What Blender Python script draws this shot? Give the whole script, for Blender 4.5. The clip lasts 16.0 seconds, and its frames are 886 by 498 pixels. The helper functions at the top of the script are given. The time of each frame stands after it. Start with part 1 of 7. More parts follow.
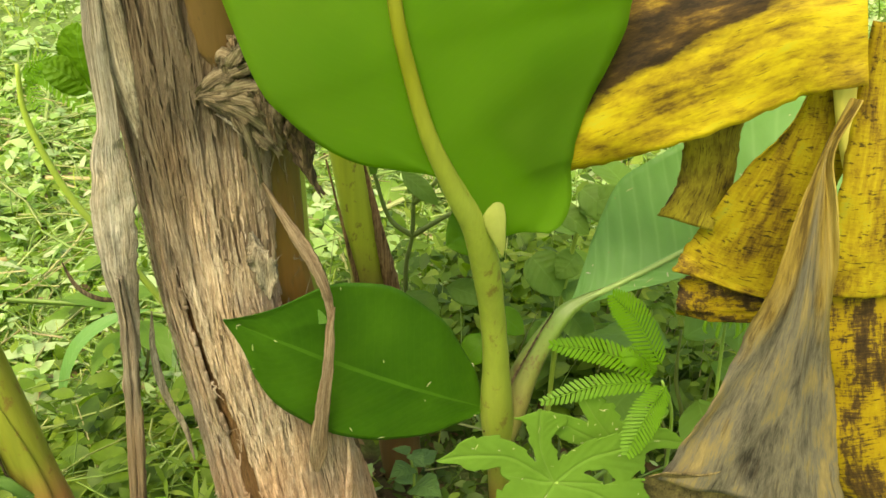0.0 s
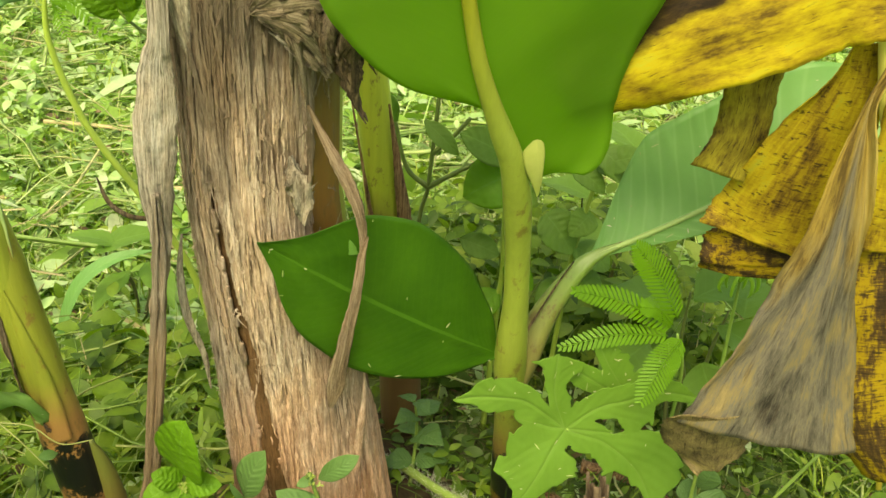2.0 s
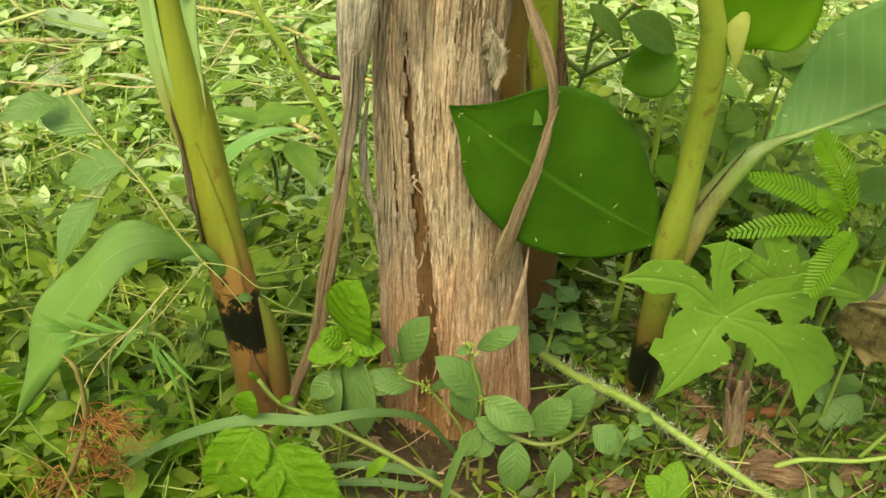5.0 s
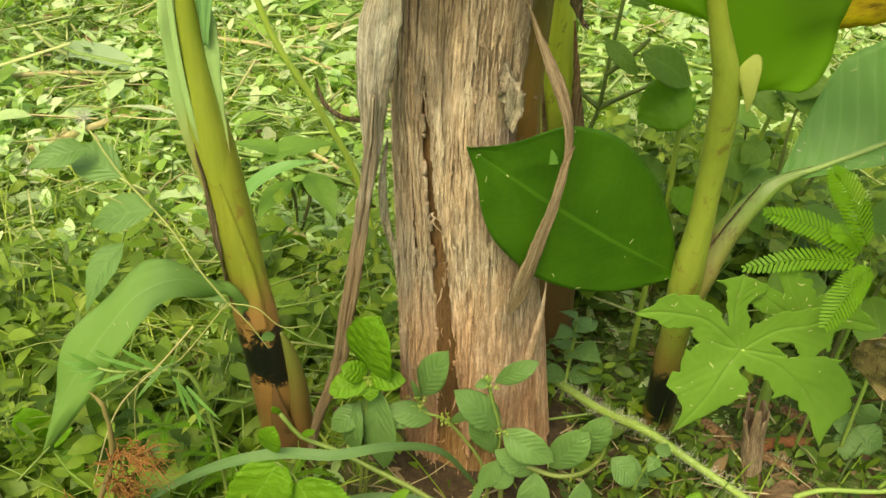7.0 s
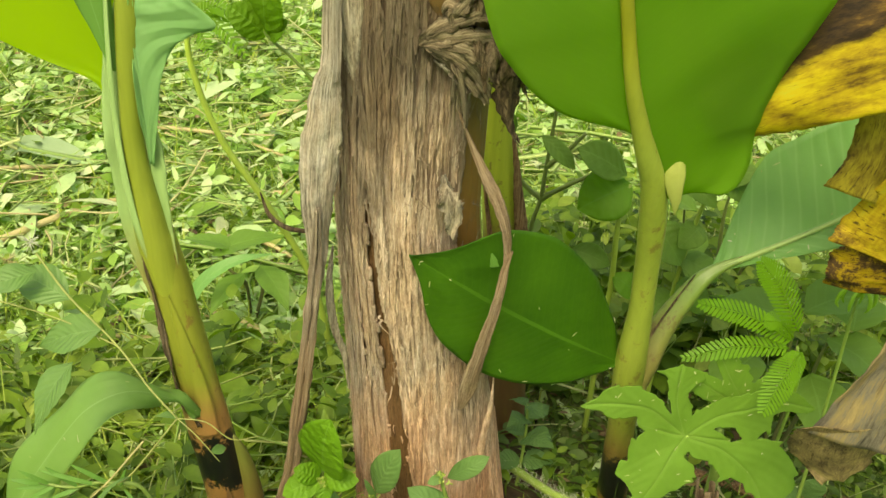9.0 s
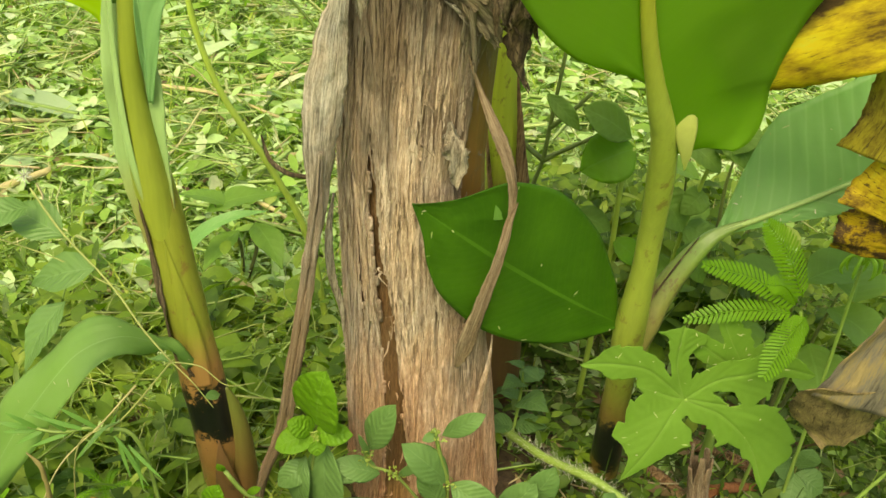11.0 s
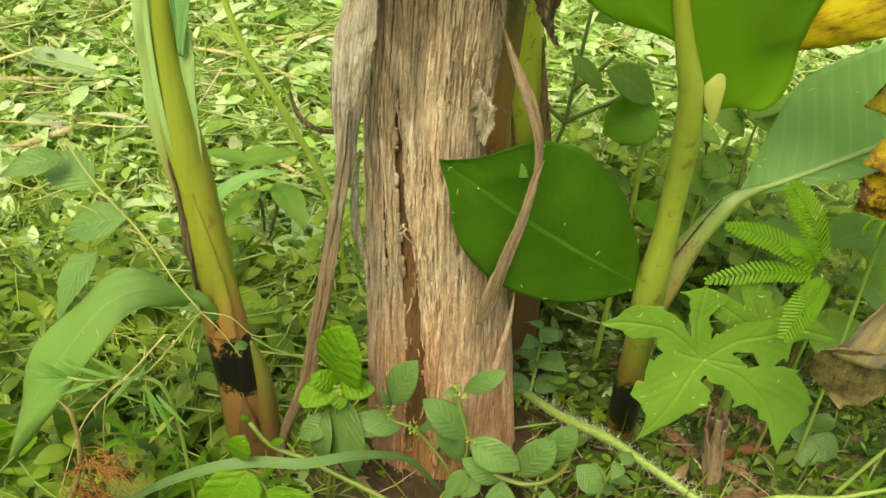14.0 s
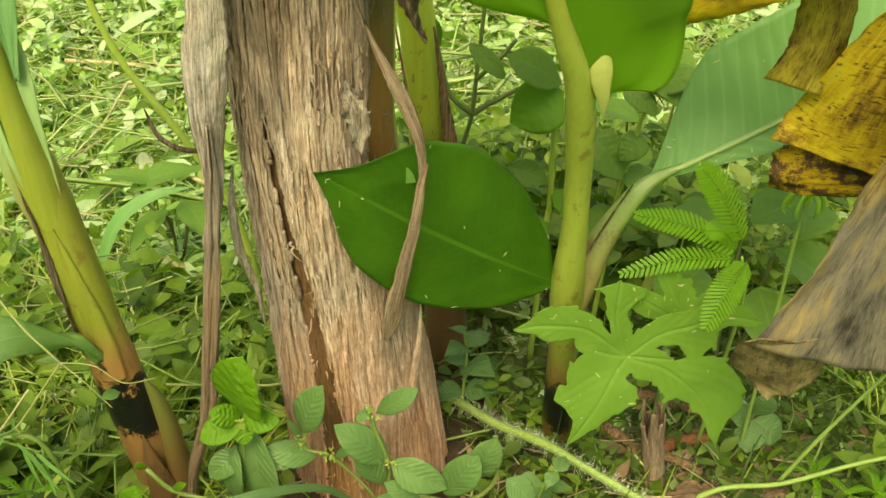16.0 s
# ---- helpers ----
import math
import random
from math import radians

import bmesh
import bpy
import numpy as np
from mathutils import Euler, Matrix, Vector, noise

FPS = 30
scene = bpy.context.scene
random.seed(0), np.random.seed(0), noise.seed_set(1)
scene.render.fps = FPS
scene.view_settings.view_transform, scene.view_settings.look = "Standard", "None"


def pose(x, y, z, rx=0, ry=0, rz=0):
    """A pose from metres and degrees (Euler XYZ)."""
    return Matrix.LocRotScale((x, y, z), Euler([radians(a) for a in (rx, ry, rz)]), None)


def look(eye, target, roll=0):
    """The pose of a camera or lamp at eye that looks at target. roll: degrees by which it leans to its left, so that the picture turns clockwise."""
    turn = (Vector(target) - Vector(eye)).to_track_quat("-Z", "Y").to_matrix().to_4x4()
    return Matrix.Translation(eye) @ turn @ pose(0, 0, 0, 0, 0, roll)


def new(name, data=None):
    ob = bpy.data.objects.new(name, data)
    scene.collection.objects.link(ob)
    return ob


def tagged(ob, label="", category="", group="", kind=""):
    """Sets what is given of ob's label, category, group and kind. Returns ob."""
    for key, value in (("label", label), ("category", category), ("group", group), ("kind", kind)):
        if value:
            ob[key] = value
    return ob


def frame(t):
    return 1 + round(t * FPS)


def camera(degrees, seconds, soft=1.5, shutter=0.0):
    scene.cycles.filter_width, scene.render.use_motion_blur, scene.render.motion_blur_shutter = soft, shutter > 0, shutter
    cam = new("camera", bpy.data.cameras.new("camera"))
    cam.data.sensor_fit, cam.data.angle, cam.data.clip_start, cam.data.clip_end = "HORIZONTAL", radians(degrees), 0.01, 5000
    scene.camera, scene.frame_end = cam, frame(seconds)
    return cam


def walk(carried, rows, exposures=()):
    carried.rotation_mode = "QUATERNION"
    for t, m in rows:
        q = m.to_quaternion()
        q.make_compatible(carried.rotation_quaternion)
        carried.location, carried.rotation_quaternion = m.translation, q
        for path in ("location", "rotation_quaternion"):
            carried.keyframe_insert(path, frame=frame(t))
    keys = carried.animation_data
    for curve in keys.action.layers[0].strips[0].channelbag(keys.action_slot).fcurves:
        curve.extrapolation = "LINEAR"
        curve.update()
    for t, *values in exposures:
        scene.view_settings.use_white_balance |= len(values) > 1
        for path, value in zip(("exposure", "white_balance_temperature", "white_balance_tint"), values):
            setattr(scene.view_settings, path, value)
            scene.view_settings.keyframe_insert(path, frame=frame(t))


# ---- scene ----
cam = camera(51.2, 16.0, soft=1.5)
METRES, EYE, TILT, LEAN, TURN = 0.9, 1.13, -31.0, 0.0, 0.0
PATH = [
    (0, (0.008, 0.002, 1.388), (0.01, 1.724, 0.37), 0.3),
    (0.5, (-0.005, 0.004, 1.376), (0.009, 1.729, 0.364), 0.1),
    (1, (-0.03, 0.02, 1.354), (0.005, 1.739, 0.332), 0.4),
    (1.5, (-0.024, 0.018, 1.35), (0.051, 1.727, 0.313), 1.8),
    (2, (-0.065, -0.041, 1.337), (-0.005, 1.665, 0.296), 4.5),
    (2.5, (-0.138, -0.051, 1.296), (-0.196, 1.63, 0.214), 4.2),
    (3, (-0.207, -0.128, 1.275), (-0.445, 1.517, 0.163), 4.5),
    (3.5, (-0.21, -0.092, 1.268), (-0.417, 1.544, 0.136), 4.2),
    (4, (-0.202, -0.081, 1.274), (-0.303, 1.542, 0.109), 4.2),
    (4.5, (-0.206, -0.091, 1.255), (-0.285, 1.514, 0.064), 4.8),
    (4.7, (-0.2, -0.093, 1.264), (-0.276, 1.508, 0.068), 5.0),
    (6.8, (-0.206, -0.106, 1.31), (-0.323, 1.514, 0.142), 4.3),
    (7, (-0.204, -0.097, 1.315), (-0.325, 1.523, 0.148), 3.9),
    (7.5, (-0.204, -0.101, 1.356), (-0.329, 1.546, 0.228), 3.2),
    (8, (-0.193, -0.097, 1.372), (-0.321, 1.576, 0.284), 3.1),
    (8.5, (-0.182, -0.099, 1.39), (-0.265, 1.594, 0.328), 2.9),
    (9, (-0.186, -0.093, 1.383), (-0.235, 1.608, 0.332), 3.4),
    (9.5, (-0.194, -0.098, 1.363), (-0.232, 1.6, 0.306), 3.9),
    (9.7, (-0.197, -0.093, 1.357), (-0.231, 1.603, 0.298), 4.2),
    (12, (-0.204, -0.095, 1.332), (-0.225, 1.566, 0.218), 5.8),
    (12.5, (-0.211, -0.102, 1.329), (-0.234, 1.551, 0.203), 5.7),
    (13, (-0.221, -0.106, 1.32), (-0.244, 1.541, 0.186), 6.1),
    (13.5, (-0.218, -0.109, 1.321), (-0.24, 1.534, 0.182), 6.3),
    (14, (-0.218, -0.114, 1.326), (-0.256, 1.527, 0.183), 6.0),
    (14.5, (-0.216, -0.138, 1.343), (-0.316, 1.496, 0.194), 3.9),
    (15, (-0.156, -0.098, 1.348), (-0.252, 1.535, 0.196), 1.6),
    (15.5, (-0.12, -0.035, 1.316), (-0.136, 1.595, 0.156), 1.7),
    (16, (-0.122, -0.013, 1.304), (-0.087, 1.616, 0.144), 2.6),
]
walk(cam, [(t, look(eye, target, roll)) for t, eye, target, roll in PATH], exposures=[(0, 1.15, 9450, -2), (1.8, 1.14, 9450, -2), (3.0, 0.99, 9450, -2), (4.5, 0.97, 9450, -2), (9.0, 1.04, 9450, -2), (12.0, 1.0, 9450, -2), (16.0, 1.06, 9450, -2)])

# ---- light ----
world = bpy.data.worlds.new("overcast_sky")
scene.world = world
world.use_nodes = True
wn = world.node_tree.nodes
sky = wn.new("ShaderNodeTexSky")
sky.sky_type, sky.sun_disc = "NISHITA", False
sky.sun_elevation, sky.sun_rotation = radians(62), radians(200)
sky.air_density, sky.dust_density, sky.ozone_density = 1.0, 4.0, 1.0
wn["Background"].inputs["Strength"].default_value = 0.15
world.node_tree.links.new(sky.outputs["Color"], wn["Background"].inputs["Color"])
sun_data = bpy.data.lights.new("sun", "SUN")
sun_data.energy, sun_data.angle, sun_data.color = 1.5, radians(25), (1.0, 0.96, 0.88)
sun = new("sun", sun_data)
sun.matrix_world = look((-1.2, -3.0, 6.0), (0, 1.2, 0))


# ---- materials ----
def nodes_of(name):
    m = bpy.data.materials.new(name)
    m.use_nodes = True
    return m, m.node_tree.nodes, m.node_tree.links, m.node_tree.nodes["Principled BSDF"]


def ramp(n, stops):
    r = n.new("ShaderNodeValToRGB")
    e = r.color_ramp.elements
    while len(e) < len(stops):
        e.new(0.5)
    for k, (p, c) in enumerate(stops):
        e[k].position, e[k].color = p, (*c, 1) if len(c) == 3 else c
    return r


def math_node(n, l, op, a, b=None, c=None):
    m = n.new("ShaderNodeMath")
    m.operation = op
    for k, v in enumerate((a, b, c)):
        if v is None:
            continue
        if isinstance(v, (int, float)):
            m.inputs[k].default_value = v
        else:
            l.new(v, m.inputs[k])
    return m.outputs[0]


def noise_node(n, l, coord, scale, detail=4.0, rough=0.6, stretch=(1, 1, 1)):
    mp = n.new("ShaderNodeMapping")
    mp.inputs["Scale"].default_value = stretch
    l.new(coord, mp.inputs["Vector"])
    t = n.new("ShaderNodeTexNoise")
    t.inputs["Scale"].default_value, t.inputs["Detail"].default_value, t.inputs["Roughness"].default_value = scale, detail, rough
    l.new(mp.outputs[0], t.inputs["Vector"])
    return t.outputs["Fac"]


def mix_col(n, l, fac, a, b, mode="MIX"):
    m = n.new("ShaderNodeMix")
    m.data_type, m.blend_type = "RGBA", mode
    for socket, v in ((m.inputs[0], fac), (m.inputs[6], a), (m.inputs[7], b)):
        if isinstance(v, (int, float)):
            socket.default_value = v
        elif isinstance(v, tuple):
            socket.default_value = (*v, 1)
        else:
            l.new(v, socket)
    return m.outputs[2]


def add_bump(n, l, p, height, strength, distance):
    b = n.new("ShaderNodeBump")
    b.inputs["Strength"].default_value, b.inputs["Distance"].default_value = strength, distance
    l.new(height, b.inputs["Height"])
    l.new(b.outputs[0], p.inputs["Normal"])
    return b.outputs[0]


def translucent(m, n, l, p, colour, share):
    """Lets part of the light through, as thin leaves do."""
    t = n.new("ShaderNodeBsdfTranslucent")
    if isinstance(colour, tuple):
        t.inputs["Color"].default_value = (*colour, 1)
    else:
        l.new(colour, t.inputs["Color"])
    s = n.new("ShaderNodeMixShader")
    s.inputs[0].default_value = share
    l.new(p.outputs[0], s.inputs[1])
    l.new(t.outputs[0], s.inputs[2])
    l.new(s.outputs[0], n["Material Output"].inputs["Surface"])


def leaf_material(name, dark, light, glow, share=0.4, rough=0.42, veins=40.0, slant=6.0, vein_col=None, rib=0.03, depth=0.3, vein_mix=0.35, quilt=0.0):
    """A leaf whose sheet runs across u and along v: midrib, side veins, mottling."""
    m, n, l, p = nodes_of(name)
    uv = n.new("ShaderNodeTexCoord")
    sep = n.new("ShaderNodeSeparateXYZ")
    l.new(uv.outputs["UV"], sep.inputs[0])
    off = math_node(n, l, "ABSOLUTE", math_node(n, l, "SUBTRACT", sep.outputs[0], 0.5))
    run = math_node(n, l, "MULTIPLY_ADD", off, -slant, math_node(n, l, "MULTIPLY", sep.outputs[1], veins))
    wob = math_node(n, l, "MULTIPLY_ADD", noise_node(n, l, uv.outputs["Object"], 14, 2), 0.35, run)
    wave = math_node(n, l, "MULTIPLY_ADD", math_node(n, l, "SINE", math_node(n, l, "MULTIPLY", wob, 6.2832)), 0.5, 0.5)
    line = math_node(n, l, "POWER", wave, 14.0)
    big = noise_node(n, l, uv.outputs["Object"], 9, 3, 0.6)
    small = noise_node(n, l, uv.outputs["Object"], 90, 4, 0.7)
    tone = math_node(n, l, "ADD", math_node(n, l, "MULTIPLY", big, 0.75), math_node(n, l, "MULTIPLY", small, 0.35))
    base = ramp(n, [(0.32, dark), (0.75, light)])
    l.new(tone, base.inputs[0])
    col = mix_col(n, l, math_node(n, l, "MULTIPLY", line, vein_mix), base.outputs[0], vein_col or light)
    mid = math_node(n, l, "LESS_THAN", off, rib)
    col = mix_col(n, l, math_node(n, l, "MULTIPLY", mid, 0.6), col, vein_col or light)
    l.new(col, p.inputs["Base Color"])
    p.inputs["Roughness"].default_value = rough
    p.inputs["Specular IOR Level"].default_value = 0.28
    hgt = math_node(n, l, "ADD", math_node(n, l, "MULTIPLY", wave, 0.7), math_node(n, l, "MULTIPLY", small, 0.4))
    if quilt:  # puckered cells between a net of fine sunken veins
        cell = n.new("ShaderNodeTexVoronoi")
        cell.inputs["Scale"].default_value = quilt
        l.new(uv.outputs["Object"], cell.inputs["Vector"])
        hgt = math_node(n, l, "MULTIPLY_ADD", cell.outputs["Distance"], -1.6, hgt)
    add_bump(n, l, p, hgt, depth, 0.002)
    translucent(m, n, l, p, mix_col(n, l, math_node(n, l, "MULTIPLY", tone, 0.5), glow, col), share)
    return m


def stuff_material(name, stops, glow, share=0.3, rough=0.55, scale=60, contrast=0.8):
    """Many small leaves in one mesh: each island takes a colour of its own."""
    m, n, l, p = nodes_of(name)
    g = n.new("ShaderNodeNewGeometry")
    tc = n.new("ShaderNodeTexCoord")
    r = ramp(n, stops)
    l.new(g.outputs["Random Per Island"], r.inputs[0])
    f = noise_node(n, l, tc.outputs["Object"], scale, 4, 0.65)
    col = mix_col(n, l, contrast, r.outputs[0], mix_col(n, l, f, (0.55, 0.55, 0.5), (1.35, 1.35, 1.3)), "MULTIPLY")
    l.new(col, p.inputs["Base Color"])
    p.inputs["Roughness"].default_value = rough
    add_bump(n, l, p, f, 0.4, 0.002)
    translucent(m, n, l, p, mix_col(n, l, 1.0, col, glow, "MULTIPLY"), share)
    return m


def fibre_material(name, stops, along=9.0, fine=260.0, rough=0.85, patch=None, depth=0.9, share=0.0, foot=None, head=None, along_uv=None, pieces=False):
    """Dry, fibrous sheath: streaks run along z."""
    m, n, l, p = nodes_of(name)
    tc = n.new("ShaderNodeTexCoord")
    o = tc.outputs["Object"]
    if along_uv:
        s2, c2 = n.new("ShaderNodeSeparateXYZ"), n.new("ShaderNodeCombineXYZ")
        l.new(tc.outputs["UV"], s2.inputs[0])
        l.new(math_node(n, l, "MULTIPLY", s2.outputs[0], along_uv[0]), c2.inputs[0])
        l.new(math_node(n, l, "MULTIPLY", s2.outputs[1], along_uv[1]), c2.inputs[2])
        o = c2.outputs[0]
    whole = tc.outputs["Object"]
    streak = noise_node(n, l, o, fine, 5, 0.8, (1, 1, 0.035))
    broad = noise_node(n, l, o, along, 5, 0.65, (1, 1, 0.4))
    mid = noise_node(n, l, o, 150, 5, 0.75, (1, 1, 0.05))
    fleck = noise_node(n, l, o, 300, 5, 0.85, (1, 1, 0.30))
    tone = math_node(n, l, "ADD", math_node(n, l, "MULTIPLY_ADD", fleck, 0.20, math_node(n, l, "MULTIPLY", streak, 0.32)), math_node(n, l, "ADD", math_node(n, l, "MULTIPLY", broad, 0.20), math_node(n, l, "MULTIPLY", mid, 0.28)))
    r = ramp(n, stops)
    l.new(tone, r.inputs[0])
    tint = noise_node(n, l, o, 22, 4, 0.7, (1, 1, 0.25))
    shade = ramp(n, [(0.40, (1.05, 0.94, 0.83)), (0.60, (0.97, 0.98, 0.98))])
    l.new(tint, shade.inputs[0])
    col = mix_col(n, l, 0.8, r.outputs[0], shade.outputs[0], "MULTIPLY")
    thin = noise_node(n, l, o, 1.5 * fine, 3, 0.6, (1, 1, 0.020))
    crack = ramp(n, [(0.36, (0.30, 0.27, 0.24)), (0.43, (1, 1, 1)), (0.58, (1, 1, 1)), (0.66, (1.35, 1.35, 1.35))])
    l.new(thin, crack.inputs[0])
    col = mix_col(n, l, 0.45, col, crack.outputs[0], "MULTIPLY")
    if foot:
        fc, z0, z1 = foot
        sep = n.new("ShaderNodeSeparateXYZ")
        l.new(whole, sep.inputs[0])
        h = n.new("ShaderNodeMapRange")
        h.inputs[1].default_value, h.inputs[2].default_value, h.inputs[3].default_value, h.inputs[4].default_value = z0, z1, 0.75, 0.0
        l.new(math_node(n, l, "MULTIPLY_ADD", math_node(n, l, "SUBTRACT", broad, 0.5), 0.5, sep.outputs[2]), h.inputs[0])
        col = mix_col(n, l, h.outputs[0], col, mix_col(n, l, 1.0, col, fc, "MULTIPLY"))
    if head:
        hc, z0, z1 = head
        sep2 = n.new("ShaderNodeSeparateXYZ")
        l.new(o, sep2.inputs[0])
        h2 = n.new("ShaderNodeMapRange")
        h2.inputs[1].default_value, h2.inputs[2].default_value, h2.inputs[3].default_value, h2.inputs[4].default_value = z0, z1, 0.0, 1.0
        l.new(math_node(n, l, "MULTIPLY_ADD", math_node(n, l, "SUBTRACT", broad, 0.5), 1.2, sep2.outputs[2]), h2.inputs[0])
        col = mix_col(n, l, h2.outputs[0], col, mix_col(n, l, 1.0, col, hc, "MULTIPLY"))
    if patch:
        pc, pscale, lo, hi = patch
        k = ramp(n, [(lo, (0, 0, 0)), (hi, (1, 1, 1))])
        l.new(noise_node(n, l, o, pscale, 6, 0.7, (1, 1, 0.5)), k.inputs[0])
        col = mix_col(n, l, math_node(n, l, "MULTIPLY", k.outputs[0], 0.8), col, pc)
    if pieces:
        g = n.new("ShaderNodeNewGeometry")
        one = ramp(n, [(0.0, (0.78, 0.74, 0.70)), (0.3, (0.92, 0.91, 0.89)), (0.6, (1.0, 1.0, 1.0)), (0.85, (1.10, 1.08, 1.05)), (1.0, (1.25, 1.25, 1.25))])
        l.new(g.outputs["Random Per Island"], one.inputs[0])
        col = mix_col(n, l, 0.85, col, one.outputs[0], "MULTIPLY")
    l.new(col, p.inputs["Base Color"])
    p.inputs["Roughness"].default_value = rough
    p.inputs["Specular IOR Level"].default_value = 0.25
    add_bump(n, l, p, math_node(n, l, "ADD", math_node(n, l, "MULTIPLY_ADD", thin, 0.6, streak), math_node(n, l, "MULTIPLY", mid, 0.9)), depth, 0.005)
    if share:
        translucent(m, n, l, p, col, share)
    return m


def stem_material(name, low, high, z0, z1, blotch=None, rough=0.45, black=None):
    """A fleshy stem: colour runs from low to high between two heights, with streaks, specks and an optional black scar."""
    m, n, l, p = nodes_of(name)
    tc = n.new("ShaderNodeTexCoord")
    o = tc.outputs["Object"]
    sep = n.new("ShaderNodeSeparateXYZ")
    l.new(o, sep.inputs[0])
    streak = noise_node(n, l, o, 120, 4, 0.6, (1, 1, 0.04))
    broad = noise_node(n, l, o, 18, 4, 0.6, (1, 1, 0.4))
    h = n.new("ShaderNodeMapRange")
    h.inputs[1].default_value, h.inputs[2].default_value = z0, z1
    l.new(math_node(n, l, "MULTIPLY_ADD", broad, 0.25 * (z1 - z0), math_node(n, l, "SUBTRACT", sep.outputs[2], 0.12 * (z1 - z0))), h.inputs[0])
    col = mix_col(n, l, h.outputs[0], low, high)
    col = mix_col(n, l, 0.55, col, mix_col(n, l, streak, (0.6, 0.62, 0.6), (1.4, 1.36, 1.3)), "MULTIPLY")
    if blotch:
        k = ramp(n, [(0.565, (0, 0, 0)), (0.645, (1, 1, 1))])
        l.new(noise_node(n, l, o, 45, 5, 0.7, (1, 1, 0.6)), k.inputs[0])
        col = mix_col(n, l, math_node(n, l, "MULTIPLY", k.outputs[0], 0.75), col, blotch)
    if black:
        zc, half, edge = black
        d = math_node(n, l, "ABSOLUTE", math_node(n, l, "SUBTRACT", sep.outputs[2], zc))
        d = math_node(n, l, "MULTIPLY_ADD", noise_node(n, l, o, 34, 6, 0.8), edge, d)
        k = ramp(n, [(0.0, (1, 1, 1)), (0.5, (1, 1, 1)), (0.53, (0, 0, 0))])
        l.new(math_node(n, l, "DIVIDE", d, 2 * (half + 0.5 * edge)), k.inputs[0])
        col = mix_col(n, l, k.outputs[0], col, (0.006, 0.007, 0.006))
    l.new(col, p.inputs["Base Color"])
    p.inputs["Roughness"].default_value = rough
    add_bump(n, l, p, streak, 0.35, 0.002)
    return m


def dead_leaf_material(name, stops, spots, glow, share=0.3, seed=0.0, fresh=None, across=False):
    """A dying banana leaf: yellow and brown fields, black dashes along the side veins."""
    m, n, l, p = nodes_of(name)
    tc = n.new("ShaderNodeTexCoord")
    mp = n.new("ShaderNodeMapping")
    mp.inputs["Location"].default_value = (seed, seed * 0.7, 0)
    l.new(tc.outputs["UV"], mp.inputs["Vector"])
    o = mp.outputs[0]
    field = noise_node(n, l, o, 2.6, 4, 0.65, (1.0, 1.0, 1))
    streak = noise_node(n, l, o, 20, 5, 0.75, (1.0, 0.3, 1) if across else (1.0, 0.6, 1))
    dash = noise_node(n, l, o, 22, 4, 0.65, (0.3, 2.4, 1) if across else (1.6, 0.28, 1))
    blot = noise_node(n, l, o, 9, 5, 0.7, (1.0, 0.6, 1))
    tone = math_node(n, l, "ADD", math_node(n, l, "MULTIPLY_ADD", blot, 0.3, math_node(n, l, "MULTIPLY", field, 0.58)), math_node(n, l, "MULTIPLY", streak, 0.2))
    hair = noise_node(n, l, o, 60, 4, 0.8, (0.12, 2.0, 1) if across else (1.8, 0.5, 1))
    tone = math_node(n, l, "MULTIPLY_ADD", math_node(n, l, "SUBTRACT", hair, 0.5), 0.22, tone)
    r = ramp(n, stops)
    l.new(tone, r.inputs[0])
    k = ramp(n, [(0.57, (0, 0, 0)), (0.64, (1, 1, 1))])
    l.new(dash, k.inputs[0])
    body = r.outputs[0]
    if fresh:
        sep = n.new("ShaderNodeSeparateXYZ")
        l.new(tc.outputs["UV"], sep.inputs[0])
        y = ramp(n, fresh)
        l.new(tone, y.inputs[0])
        edge = math_node(n, l, "MULTIPLY_ADD", math_node(n, l, "ABSOLUTE", math_node(n, l, "SUBTRACT", sep.outputs[0], 0.55)), -0.75, sep.outputs[1])
        g = ramp(n, [(0.12, (0, 0, 0)), (0.36, (1, 1, 1))])
        l.new(math_node(n, l, "MULTIPLY_ADD", math_node(n, l, "SUBTRACT", field, 0.5), 1.1, edge), g.inputs[0])
        body = mix_col(n, l, g.outputs[0], y.outputs[0], body)
    col = mix_col(n, l, math_node(n, l, "MULTIPLY", k.outputs[0], spots), body, (0.035, 0.022, 0.01))
    l.new(col, p.inputs["Base Color"])
    p.inputs["Roughness"].default_value = 0.65
    p.inputs["Specular IOR Level"].default_value = 0.2
    add_bump(n, l, p, math_node(n, l, "ADD", streak, hair), 0.4, 0.003)
    translucent(m, n, l, p, mix_col(n, l, 1.0, col, glow, "MULTIPLY"), share)
    return m


